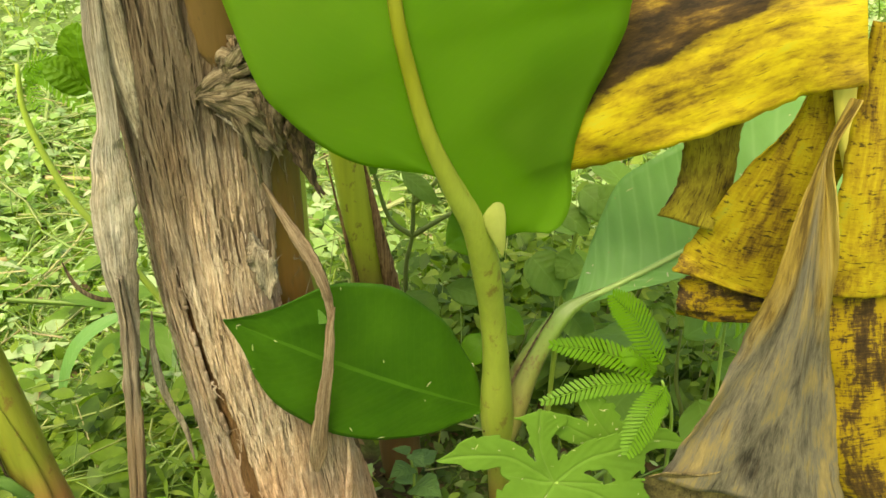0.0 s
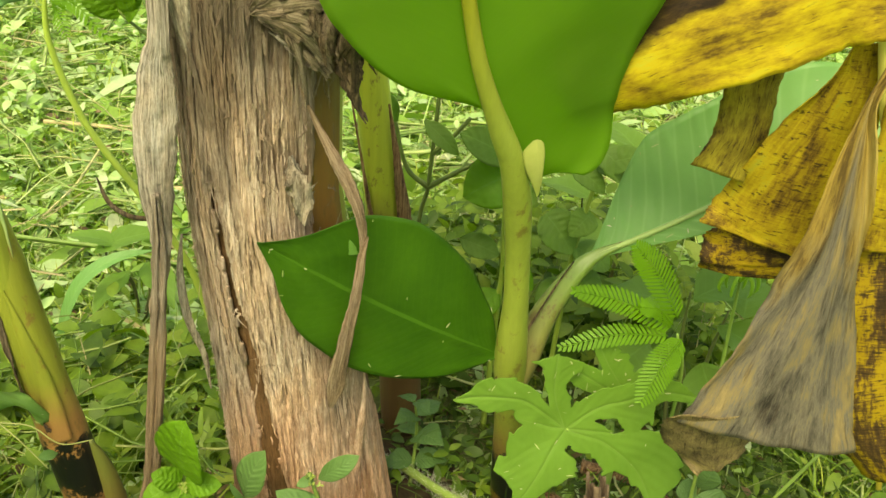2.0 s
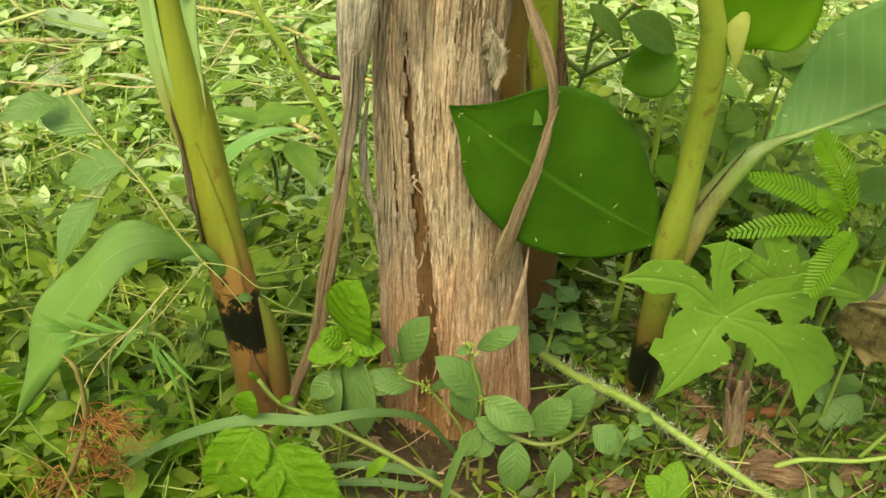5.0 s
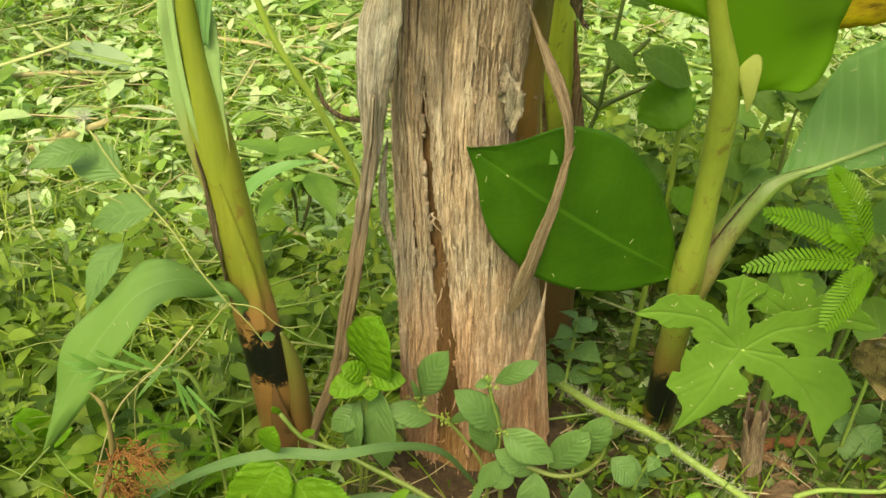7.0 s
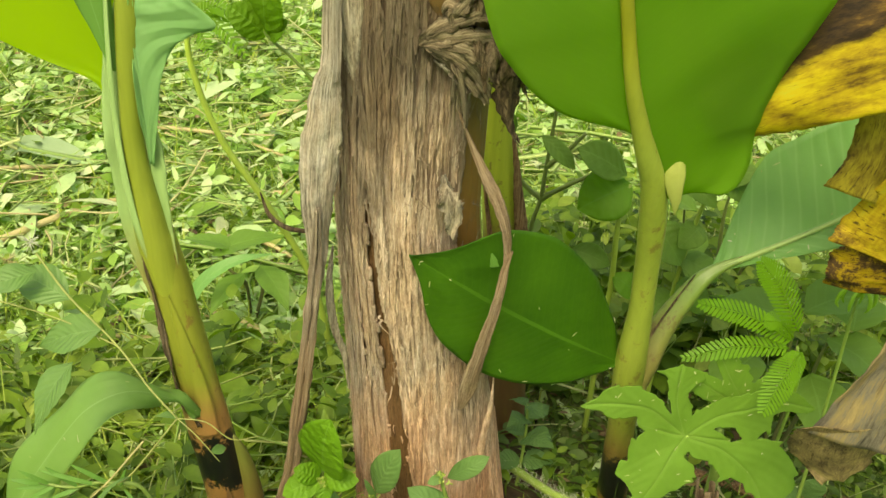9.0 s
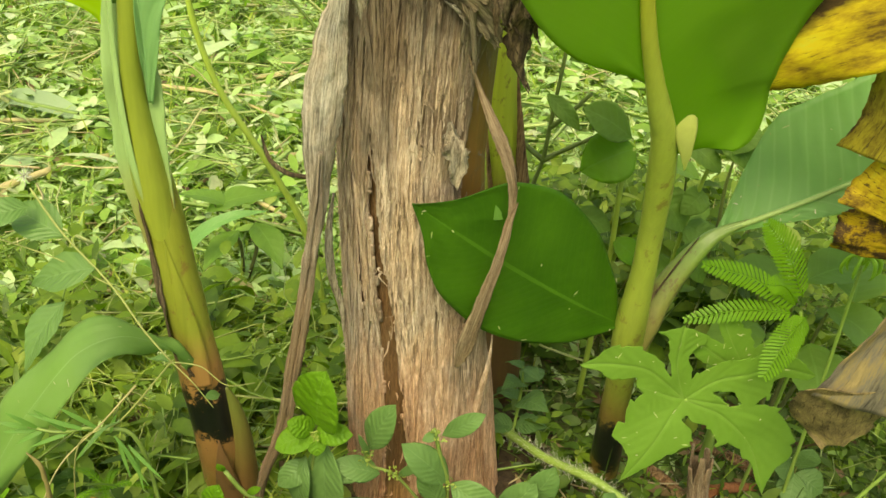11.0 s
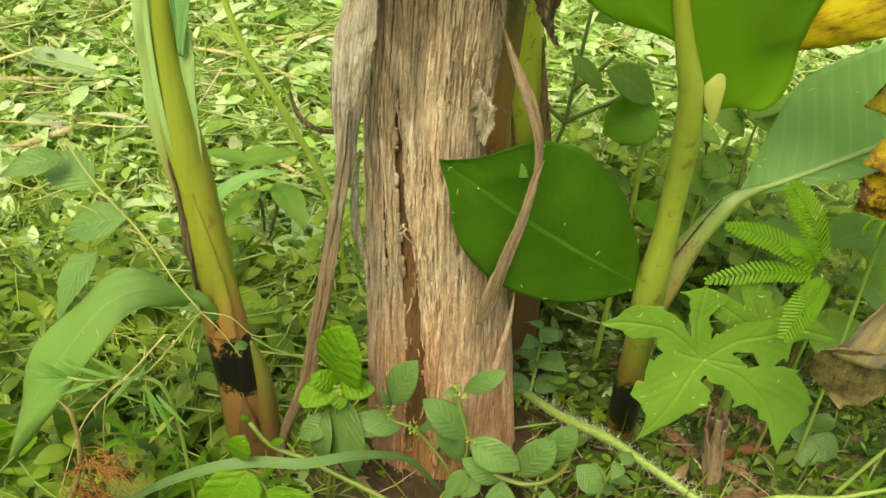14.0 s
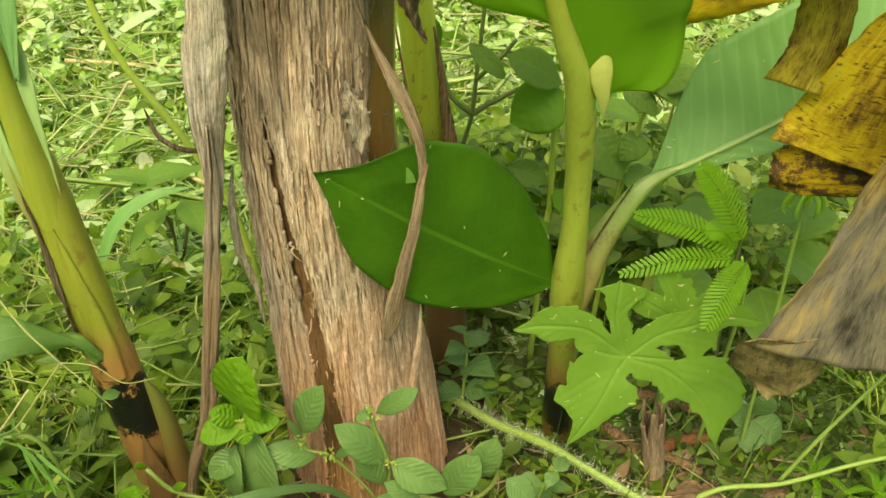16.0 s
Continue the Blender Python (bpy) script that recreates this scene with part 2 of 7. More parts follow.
def scorched_leaf_material():
    """Yellow leaf whose end has rotted to black-brown in a slanting band."""
    m, n, l, p = nodes_of("yellow_leaf_with_rotten_end")
    tc = n.new("ShaderNodeTexCoord")
    o = tc.outputs["UV"]
    sep = n.new("ShaderNodeSeparateXYZ")
    l.new(o, sep.inputs[0])
    field = noise_node(n, l, o, 3.0, 5, 0.65)
    streak = noise_node(n, l, o, 22, 5, 0.7, (1.0, 0.25, 1))
    blot = noise_node(n, l, o, 9, 5, 0.7, (1.0, 0.7, 1))
    dash = noise_node(n, l, o, 26, 4, 0.65, (2.0, 0.55, 1))
    good = ramp(n, [(0.43, (0.13, 0.08, 0.014)), (0.50, (0.36, 0.26, 0.022)), (0.58, (0.55, 0.44, 0.030)), (0.68, (0.47, 0.48, 0.055))])
    l.new(math_node(n, l, "ADD", math_node(n, l, "MULTIPLY", blot, 0.4), math_node(n, l, "MULTIPLY_ADD", streak, 0.12, math_node(n, l, "MULTIPLY", field, 0.55))), good.inputs[0])
    rot = ramp(n, [(0.38, (0.022, 0.014, 0.006)), (0.52, (0.065, 0.038, 0.011)), (0.62, (0.15, 0.09, 0.018)), (0.74, (0.33, 0.22, 0.03))])
    l.new(blot, rot.inputs[0])
    v = math_node(n, l, "MULTIPLY_ADD", sep.outputs[1], ROT_SIDE, sep.outputs[0])
    v = math_node(n, l, "MULTIPLY_ADD", math_node(n, l, "SUBTRACT", field, 0.5), 0.6, v)
    k = ramp(n, [(0.71, (0, 0, 0)), (0.80, (1, 1, 1))])
    l.new(v, k.inputs[0])
    col = mix_col(n, l, k.outputs[0], good.outputs[0], rot.outputs[0])
    d = ramp(n, [(0.60, (0, 0, 0)), (0.67, (1, 1, 1))])
    l.new(dash, d.inputs[0])
    col = mix_col(n, l, math_node(n, l, "MULTIPLY", d.outputs[0], 0.6), col, (0.05, 0.03, 0.012))
    l.new(col, p.inputs["Base Color"])
    p.inputs["Roughness"].default_value = 0.65
    p.inputs["Specular IOR Level"].default_value = 0.2
    add_bump(n, l, p, streak, 0.25, 0.003)
    translucent(m, n, l, p, col, 0.2)
    return m


ROT_SIDE = 0.35


def soil_material():
    """Bare reddish soil round the trunk's foot, green moss and seedlings under the lawn."""
    m, n, l, p = nodes_of("soil_and_moss")
    tc = n.new("ShaderNodeTexCoord")
    o = tc.outputs["Object"]
    a = noise_node(n, l, o, 2.2, 6, 0.7)
    b = noise_node(n, l, o, 55, 6, 0.75)
    r = ramp(n, [(0.3, (0.03, 0.017, 0.007)), (0.52, (0.065, 0.040, 0.018)), (0.75, (0.135, 0.088, 0.042))])
    l.new(b, r.inputs[0])
    far = n.new("ShaderNodeVectorMath")
    far.operation = "DISTANCE"
    far.inputs[1].default_value = (-0.1, 1.05, 0)
    l.new(o, far.inputs[0])
    k = ramp(n, [(0.30, (0, 0, 0)), (0.55, (1, 1, 1))])
    l.new(math_node(n, l, "MULTIPLY_ADD", far.outputs["Value"], 0.35, math_node(n, l, "SUBTRACT", a, 0.25)), k.inputs[0])
    g = ramp(n, [(0.3, (0.085, 0.15, 0.03)), (0.5, (0.18, 0.28, 0.065)), (0.7, (0.31, 0.41, 0.14))])
    l.new(math_node(n, l, "MULTIPLY_ADD", math_node(n, l, "SUBTRACT", noise_node(n, l, o, 0.9, 5, 0.7), 0.5), 0.8, b), g.inputs[0])
    l.new(mix_col(n, l, k.outputs[0], r.outputs[0], g.outputs[0]), p.inputs["Base Color"])
    p.inputs["Roughness"].default_value = 0.95
    add_bump(n, l, p, b, 0.9, 0.02)
    return m


SOIL = soil_material()
# head: greyer upper bark, with the shade from above worked into its colour
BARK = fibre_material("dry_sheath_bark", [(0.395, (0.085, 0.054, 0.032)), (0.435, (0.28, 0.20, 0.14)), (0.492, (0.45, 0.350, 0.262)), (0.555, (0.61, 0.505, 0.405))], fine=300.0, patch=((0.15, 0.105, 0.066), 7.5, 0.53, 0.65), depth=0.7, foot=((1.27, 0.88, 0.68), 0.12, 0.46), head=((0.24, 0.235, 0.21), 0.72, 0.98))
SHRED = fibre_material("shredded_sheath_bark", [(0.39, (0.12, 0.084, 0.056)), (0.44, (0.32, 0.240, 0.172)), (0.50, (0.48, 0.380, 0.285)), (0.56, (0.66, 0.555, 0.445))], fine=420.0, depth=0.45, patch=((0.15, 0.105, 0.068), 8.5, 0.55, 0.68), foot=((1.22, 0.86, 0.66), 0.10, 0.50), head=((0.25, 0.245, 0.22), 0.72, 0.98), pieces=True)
BARK_GREY = fibre_material("weathered_grey_sheath", [(0.42, (0.045, 0.038, 0.027)), (0.48, (0.215, 0.188, 0.138)), (0.56, (0.48, 0.435, 0.34))], patch=((0.06, 0.05, 0.034), 16.0, 0.58, 0.67))
STRIP = fibre_material("grey_strip_brown_below", [(0.41, (0.055, 0.047, 0.036)), (0.47, (0.28, 0.255, 0.205)), (0.56, (0.64, 0.60, 0.51))], patch=((0.07, 0.056, 0.038), 16.0, 0.60, 0.70), foot=((0.62, 0.40, 0.22), 0.50, 0.84), along_uv=(0.06, 0.7))
TORN = fibre_material("torn_brown_fibre", [(0.41, (0.06, 0.043, 0.030)), (0.48, (0.23, 0.165, 0.105)), (0.57, (0.46, 0.36, 0.25))], depth=0.8, along_uv=(0.025, 0.3))
BARK_BROWN = fibre_material("brown_dry_sheath", [(0.43, (0.05, 0.027, 0.013)), (0.49, (0.25, 0.15, 0.078)), (0.57, (0.43, 0.29, 0.16))])
BARK_DARK = fibre_material("rotten_dark_sheath", [(0.43, (0.03, 0.024, 0.016)), (0.50, (0.10, 0.075, 0.045)), (0.58, (0.26, 0.20, 0.13))])
INNER = fibre_material("smooth_brown_inner_sheath", [(0.40, (0.14, 0.07, 0.026)), (0.49, (0.31, 0.18, 0.08)), (0.58, (0.46, 0.29, 0.14))], rough=0.6, depth=0.4, head=((0.44, 0.43, 0.46), 0.0, 0.14))
INNER_TOP = stem_material("smooth_brown_upper_sheath", (0.11, 0.062, 0.020), (0.13, 0.075, 0.022), 1.0, 1.2, blotch=(0.055, 0.034, 0.013), rough=0.55)
FOOT_BROWN = stem_material("dark_brown_foot_sheath", (0.13, 0.07, 0.03), (0.16, 0.085, 0.035), 0.0, 0.2, blotch=(0.05, 0.03, 0.014), rough=0.5)
FLANK = stem_material("orange_and_olive_sheath", (0.33, 0.150, 0.034), (0.105, 0.066, 0.018), 0.55, 0.95, blotch=(0.16, 0.09, 0.025), rough=0.5)
FLANK_GREEN = stem_material("olive_green_sheath", (0.34, 0.33, 0.05), (0.34, 0.37, 0.07), 0.5, 0.95, blotch=(0.18, 0.12, 0.03), rough=0.45)
SHOOT = stem_material("tan_green_shoot", (0.17, 0.09, 0.034), (0.12, 0.14, 0.028), 0.12, 0.30, rough=0.45)
STEM_L = stem_material("sucker_stem_green_over_tan", (0.29, 0.155, 0.055), (0.215, 0.245, 0.036), 0.39, 0.47, blotch=(0.17, 0.10, 0.03), rough=0.3, black=(0.292, 0.046, 0.24))
STEM_R = stem_material("sucker_stem_pale_green", (0.17, 0.115, 0.03), (0.255, 0.325, 0.055), 0.22, 0.34, blotch=(0.15, 0.11, 0.025), rough=0.32, black=(0.12, 0.07, 0.34))
# low: the foot's own brown, with the deep shade there put into it
STEM_B = stem_material("sucker_stem_brown_foot", (0.15, 0.085, 0.035), (0.42, 0.50, 0.06), 0.47, 0.58, blotch=(0.16, 0.10, 0.03), rough=0.4)
PETIOLE = stem_material("petiole_green_brown_edge", (0.19, 0.185, 0.06), (0.145, 0.235, 0.05), 0.46, 0.58, blotch=(0.12, 0.085, 0.035), rough=0.4)
RIB_YELLOW = stem_material("yellow_midrib", (0.55, 0.42, 0.06), (0.58, 0.52, 0.12), 0.5, 1.0, rough=0.5)
RIB_GREEN = stem_material("green_midrib", (0.255, 0.325, 0.055), (0.185, 0.205, 0.016), 0.90, 1.06, rough=0.45)
RIB_OLIVE = stem_material("olive_petiole", (0.25, 0.30, 0.045), (0.185, 0.235, 0.032), 0.62, 0.80, rough=0.32)
WING = stem_material("pale_sheath_wing", (0.24, 0.25, 0.08), (0.235, 0.37, 0.14), 0.64, 0.74, rough=0.38)
KNOT = fibre_material("crumpled_dry_sheath", [(0.41, (0.035, 0.03, 0.019)), (0.48, (0.13, 0.11, 0.07)), (0.56, (0.31, 0.27, 0.185))], along_uv=(0.03, 0.14))
ROOT_TAN = stem_material("tan_green_root", (0.15, 0.10, 0.04), (0.19, 0.16, 0.055), 0.1, 0.38, rough=0.7)
RIB_PALE = stem_material("pale_midrib", (0.28, 0.40, 0.12), (0.28, 0.42, 0.14), 0.4, 0.9, rough=0.5)
LEAF_BIG = leaf_material("young_banana_leaf", (0.085, 0.21, 0.020), (0.165, 0.335, 0.034), (0.47, 0.76, 0.05), 0.56, 0.36, veins=34, slant=14, vein_col=(0.20, 0.38, 0.045), depth=0.07, vein_mix=0.10, rib=0.0)
LEAF_DARK = leaf_material("dark_banana_leaf", (0.024, 0.090, 0.007), (0.060, 0.172, 0.013), (0.10, 0.32, 0.011), 0.25, 0.33, veins=30, slant=11, vein_col=(0.085, 0.225, 0.022), rib=0.014, depth=0.08, vein_mix=0.10)
LEAF_PALE = leaf_material("pleated_banana_leaf", (0.15, 0.335, 0.095), (0.20, 0.415, 0.125), (0.34, 0.66, 0.13), 0.38, 0.38, veins=19, slant=4, vein_col=(0.28, 0.50, 0.18), rib=0.016, depth=0.22, vein_mix=0.42)
LEAF_LIME = leaf_material("backlit_lime_leaf", (0.20, 0.35, 0.010), (0.27, 0.45, 0.014), (0.68, 0.92, 0.05), 0.6, 0.42, veins=40, slant=10, depth=0.03, vein_mix=0.05)
LEAF_FLAP = leaf_material("pale_yellow_flap", (0.38, 0.44, 0.11), (0.48, 0.54, 0.16), (0.62, 0.68, 0.2), 0.4, 0.5, veins=10, slant=2, depth=0.1)
LEAF_LOBED = leaf_material("lobed_weed_leaf", (0.118, 0.255, 0.030), (0.178, 0.345, 0.052), (0.24, 0.45, 0.045), 0.36, 0.6, veins=7, slant=3, vein_col=(0.21, 0.345, 0.075), depth=0.12, vein_mix=0.06, rib=0.008)
LEAF_HERB = leaf_material("herb_leaf", (0.092, 0.19, 0.052), (0.15, 0.275, 0.084), (0.22, 0.41, 0.09), 0.30, 0.42, veins=9, slant=5.0, vein_col=(0.18, 0.31, 0.11), rib=0.016, depth=0.5, vein_mix=0.12)
LEAF_BRIGHT = leaf_material("bright_herb_leaf", (0.10, 0.24, 0.014), (0.16, 0.34, 0.028), (0.30, 0.56, 0.02), 0.42, 0.5, veins=7, slant=3.0, vein_col=(0.21, 0.41, 0.07), rib=0.014, depth=0.55, vein_mix=0.08, quilt=170.0)
LEAF_FERN = leaf_material("feathery_leaf", (0.085, 0.22, 0.010), (0.13, 0.30, 0.016), (0.30, 0.55, 0.015), 0.42, 0.5, veins=1, slant=1, depth=0.1, vein_mix=0.1, rib=0.0)
LEAF_GRASS = leaf_material("grass_blade", (0.085, 0.18, 0.06), (0.15, 0.27, 0.10), (0.22, 0.38, 0.09), 0.35, 0.5, veins=1, slant=30, depth=0.2, rib=0.05)
WEED_STEM = stem_material("weed_stem", (0.20, 0.30, 0.06), (0.22, 0.36, 0.07), 0.0, 0.4, rough=0.55)
WEED_DARK = stem_material("dull_weed_stem", (0.15, 0.17, 0.045), (0.14, 0.22, 0.045), 0.0, 0.3, rough=0.55)
LIME_STEM = stem_material("lime_weed_stem", (0.27, 0.38, 0.06), (0.31, 0.44, 0.07), 0.0, 0.8, rough=0.55)
DRY_STALK = stem_material("dry_stalk", (0.42, 0.36, 0.18), (0.40, 0.36, 0.17), 0.0, 0.5, rough=0.7)
YELLOWED = dead_leaf_material("yellowed_banana_leaf", [(0.40, (0.05, 0.03, 0.012)), (0.46, (0.19, 0.12, 0.019)), (0.52, (0.38, 0.27, 0.024)), (0.60, (0.53, 0.42, 0.032)), (0.70, (0.42, 0.43, 0.06))], 0.85, (1.0, 0.95, 0.5), 0.25, 0.0, None, True)
YELLOW_BROWN = dead_leaf_material("half_rotten_banana_leaf", [(0.46, (0.035, 0.022, 0.011)), (0.53, (0.10, 0.06, 0.018)), (0.57, (0.36, 0.25, 0.018)), (0.72, (0.47, 0.36, 0.025))], 0.85, (1.0, 0.9, 0.4), 0.2, 3.1, None, True)
GREY_LEAF = dead_leaf_material("grey_dry_banana_leaf", [(0.42, (0.02, 0.018, 0.013)), (0.48, (0.075, 0.069, 0.05)), (0.54, (0.135, 0.124, 0.088)), (0.60, (0.20, 0.16, 0.07)), (0.68, (0.30, 0.235, 0.10))], 0.45, (1.0, 0.9, 0.6), 0.12, 1.3, [(0.44, (0.10, 0.065, 0.018)), (0.52, (0.28, 0.20, 0.045)), (0.65, (0.40, 0.31, 0.085))])
DARK_FOLD = dead_leaf_material("mottled_dead_underside", [(0.42, (0.03, 0.022, 0.012)), (0.49, (0.11, 0.085, 0.042)), (0.57, (0.23, 0.18, 0.08)), (0.67, (0.36, 0.29, 0.12))], 0.7, (1.0, 0.9, 0.5), 0.15, 7.7)
SCORCHED = scorched_leaf_material()
OLIVE_DEAD = dead_leaf_material("olive_dying_leaf", [(0.40, (0.035, 0.024, 0.008)), (0.48, (0.17, 0.13, 0.018)), (0.58, (0.30, 0.26, 0.03)), (0.70, (0.42, 0.36, 0.04))], 0.85, (1.0, 0.95, 0.5), 0.25, 5.3)
LEAF_SMOOTH = leaf_material("smooth_lance_leaf", (0.11, 0.26, 0.05), (0.16, 0.34, 0.075), (0.28, 0.55, 0.06), 0.4, 0.45, veins=30, slant=24, vein_col=(0.26, 0.46, 0.15), rib=0.012, depth=0.06, vein_mix=0.06)
LEAF_LOW = leaf_material("grey_green_lance_leaf", (0.155, 0.30, 0.07), (0.21, 0.375, 0.105), (0.34, 0.58, 0.10), 0.4, 0.42, veins=30, slant=24, vein_col=(0.29, 0.47, 0.18), rib=0.012, depth=0.06, vein_mix=0.06)
LEAF_SHRUB = leaf_material("grey_green_shrub_leaf", (0.11, 0.22, 0.035), (0.18, 0.33, 0.06), (0.30, 0.52, 0.07), 0.42, 0.5, veins=7, slant=3.0, vein_col=(0.2, 0.36, 0.08), rib=0.022, depth=0.4, vein_mix=0.25)
LEAF_ROUND = leaf_material("rounded_green_leaf", (0.10, 0.26, 0.013), (0.15, 0.34, 0.022), (0.30, 0.60, 0.03), 0.42, 0.5, veins=6, slant=3.0, vein_col=(0.15, 0.33, 0.05), rib=0.02, depth=0.3, vein_mix=0.15)
LEAF_GREYISH = leaf_material("grey_green_cut_blade", (0.22, 0.33, 0.17), (0.30, 0.42, 0.24), (0.4, 0.5, 0.25), 0.3, 0.5, veins=1, slant=30, depth=0.2, rib=0.03)
LEAF_BLUISH = leaf_material("blue_green_young_leaf", (0.16, 0.34, 0.12), (0.22, 0.42, 0.16), (0.36, 0.62, 0.16), 0.35, 0.4, veins=16, slant=8, vein_col=(0.20, 0.42, 0.18), rib=0.02, depth=0.2, vein_mix=0.2)


# ---- mesh tools ----


def vnoise(x, y, seed=0):
    """Smooth value noise on a plane, about -1 to 1."""
    x, y = np.asarray(x, float), np.asarray(y, float)
    xi, yi = np.floor(x), np.floor(y)
    fx, fy = x - xi, y - yi
    fx, fy = fx * fx * (3 - 2 * fx), fy * fy * (3 - 2 * fy)

    def lattice(a, b):
        s = np.sin(a * 127.1 + b * 311.7 + seed * 74.7) * 43758.5453
        return 2 * (s - np.floor(s)) - 1

    top = lattice(xi, yi) * (1 - fx) + lattice(xi + 1, yi) * fx
    low = lattice(xi, yi + 1) * (1 - fx) + lattice(xi + 1, yi + 1) * fx
    return top * (1 - fy) + low * fy


def ground_z(x, y):
    return 0.012 * vnoise(np.asarray(x) * 2.3, np.asarray(y) * 2.3, 3) + 0.008 * vnoise(np.asarray(x) * 9, np.asarray(y) * 9, 5)


def spline(points, count):
    """Points evenly spaced in parameter along a smooth curve through the given ones (any number of columns)."""
    p = np.array(points, float)
    p = np.vstack([2 * p[0] - p[1], p, 2 * p[-1] - p[-2]])
    t = np.linspace(0, len(p) - 3 - 1e-9, count)
    k, f = t.astype(int), (t % 1)[:, None]
    a, b, c, d = p[k], p[k + 1], p[k + 2], p[k + 3]
    return 0.5 * (2 * b + (c - a) * f + (2 * a - 5 * b + 4 * c - d) * f**2 + (3 * b - a - 3 * c + d) * f**3)


def unit(v):
    return v / np.maximum(np.linalg.norm(v, axis=-1, keepdims=True), 1e-9)


def mesh_of(name, verts, faces, uvs=None, smooth=True):
    me = bpy.data.meshes.new(name)
    me.from_pydata(np.asarray(verts, float).tolist(), [], faces.tolist() if isinstance(faces, np.ndarray) else faces)
    if uvs is not None:
        layer = me.uv_layers.new(name="UVMap")
        idx = np.empty(len(me.loops), int)
        me.loops.foreach_get("vertex_index", idx)
        layer.data.foreach_set("uv", np.asarray(uvs, float)[idx].ravel())
    me.polygons.foreach_set("use_smooth", [smooth] * len(me.polygons))
    me.update()
    return me


def part(name, me, material, parent=None, label=""):
    ob = new(name, me)
    if material and not me.materials:
        me.materials.append(material)
    if parent:
        ob.parent = parent
    return tagged(ob, label)


def thing(name, x, y, z, label, category, group=""):
    ob = new(name)
    ob.empty_display_size = 0.05
    ob.location = (x, y, z)
    return tagged(ob, label, category, group)


def under(parent, name, me, material, label=""):
    """A part whose mesh is in world places, hung under a thing that stands elsewhere."""
    ob = part(name, me, material, parent, label)
    base = parent
    shift = Vector((0, 0, 0))
    while base:
        shift -= base.location
        base = base.parent
    ob.location = shift
    return ob


def grid_faces(rows, cols, closed=False, keep=None):
    f = []
    for i in range(rows - 1):
        for j in range(cols if closed else cols - 1):
            if keep is None or keep[i, j]:
                k = (j + 1) % cols
                f.append((i * cols + j, i * cols + k, (i + 1) * cols + k, (i + 1) * cols + j))
    return f


def tube(points, radii, count=24, sides=12, squash=1.0, facing=(0, -1, 0), lump=0.0, seed=0, caps=True, groove=0.0):
    """A stalk along a smooth curve with a radius at each control point; groove hollows the side that faces along facing."""
    c = spline([(*p, r) for p, r in zip(points, radii)], count)
    path, rad = c[:, :3], np.maximum(c[:, 3], 0.0002)
    tan = unit(np.gradient(path, axis=0))
    side = unit(np.cross(tan, np.array(facing, float)))
    nor = np.cross(side, tan)
    a = np.linspace(0, 2 * np.pi, sides, endpoint=False)
    rr = rad[:, None] * (1 + lump * vnoise(a[None] * 1.3 + 5, np.arange(count)[:, None] * 0.35, seed))
    if groove:
        rr = rr * (1 - groove * np.exp(-(((a - np.pi / 2) / 0.5) ** 2)))[None]
    v = path[:, None] + rr[..., None] * (np.cos(a)[None, :, None] * side[:, None] + squash * np.sin(a)[None, :, None] * nor[:, None])
    f = grid_faces(count, sides, True)
    if caps:
        f += [tuple(range(sides))[::-1], tuple(range((count - 1) * sides, count * sides))]
    uv = np.stack(np.broadcast_arrays((np.arange(sides) / sides)[None], np.linspace(0, 1, count)[:, None]), -1).reshape(-1, 2)
    return v.reshape(-1, 3), f, uv


def tube_mesh(name, *args, **kw):
    return mesh_of(name, *tube(*args, **kw))


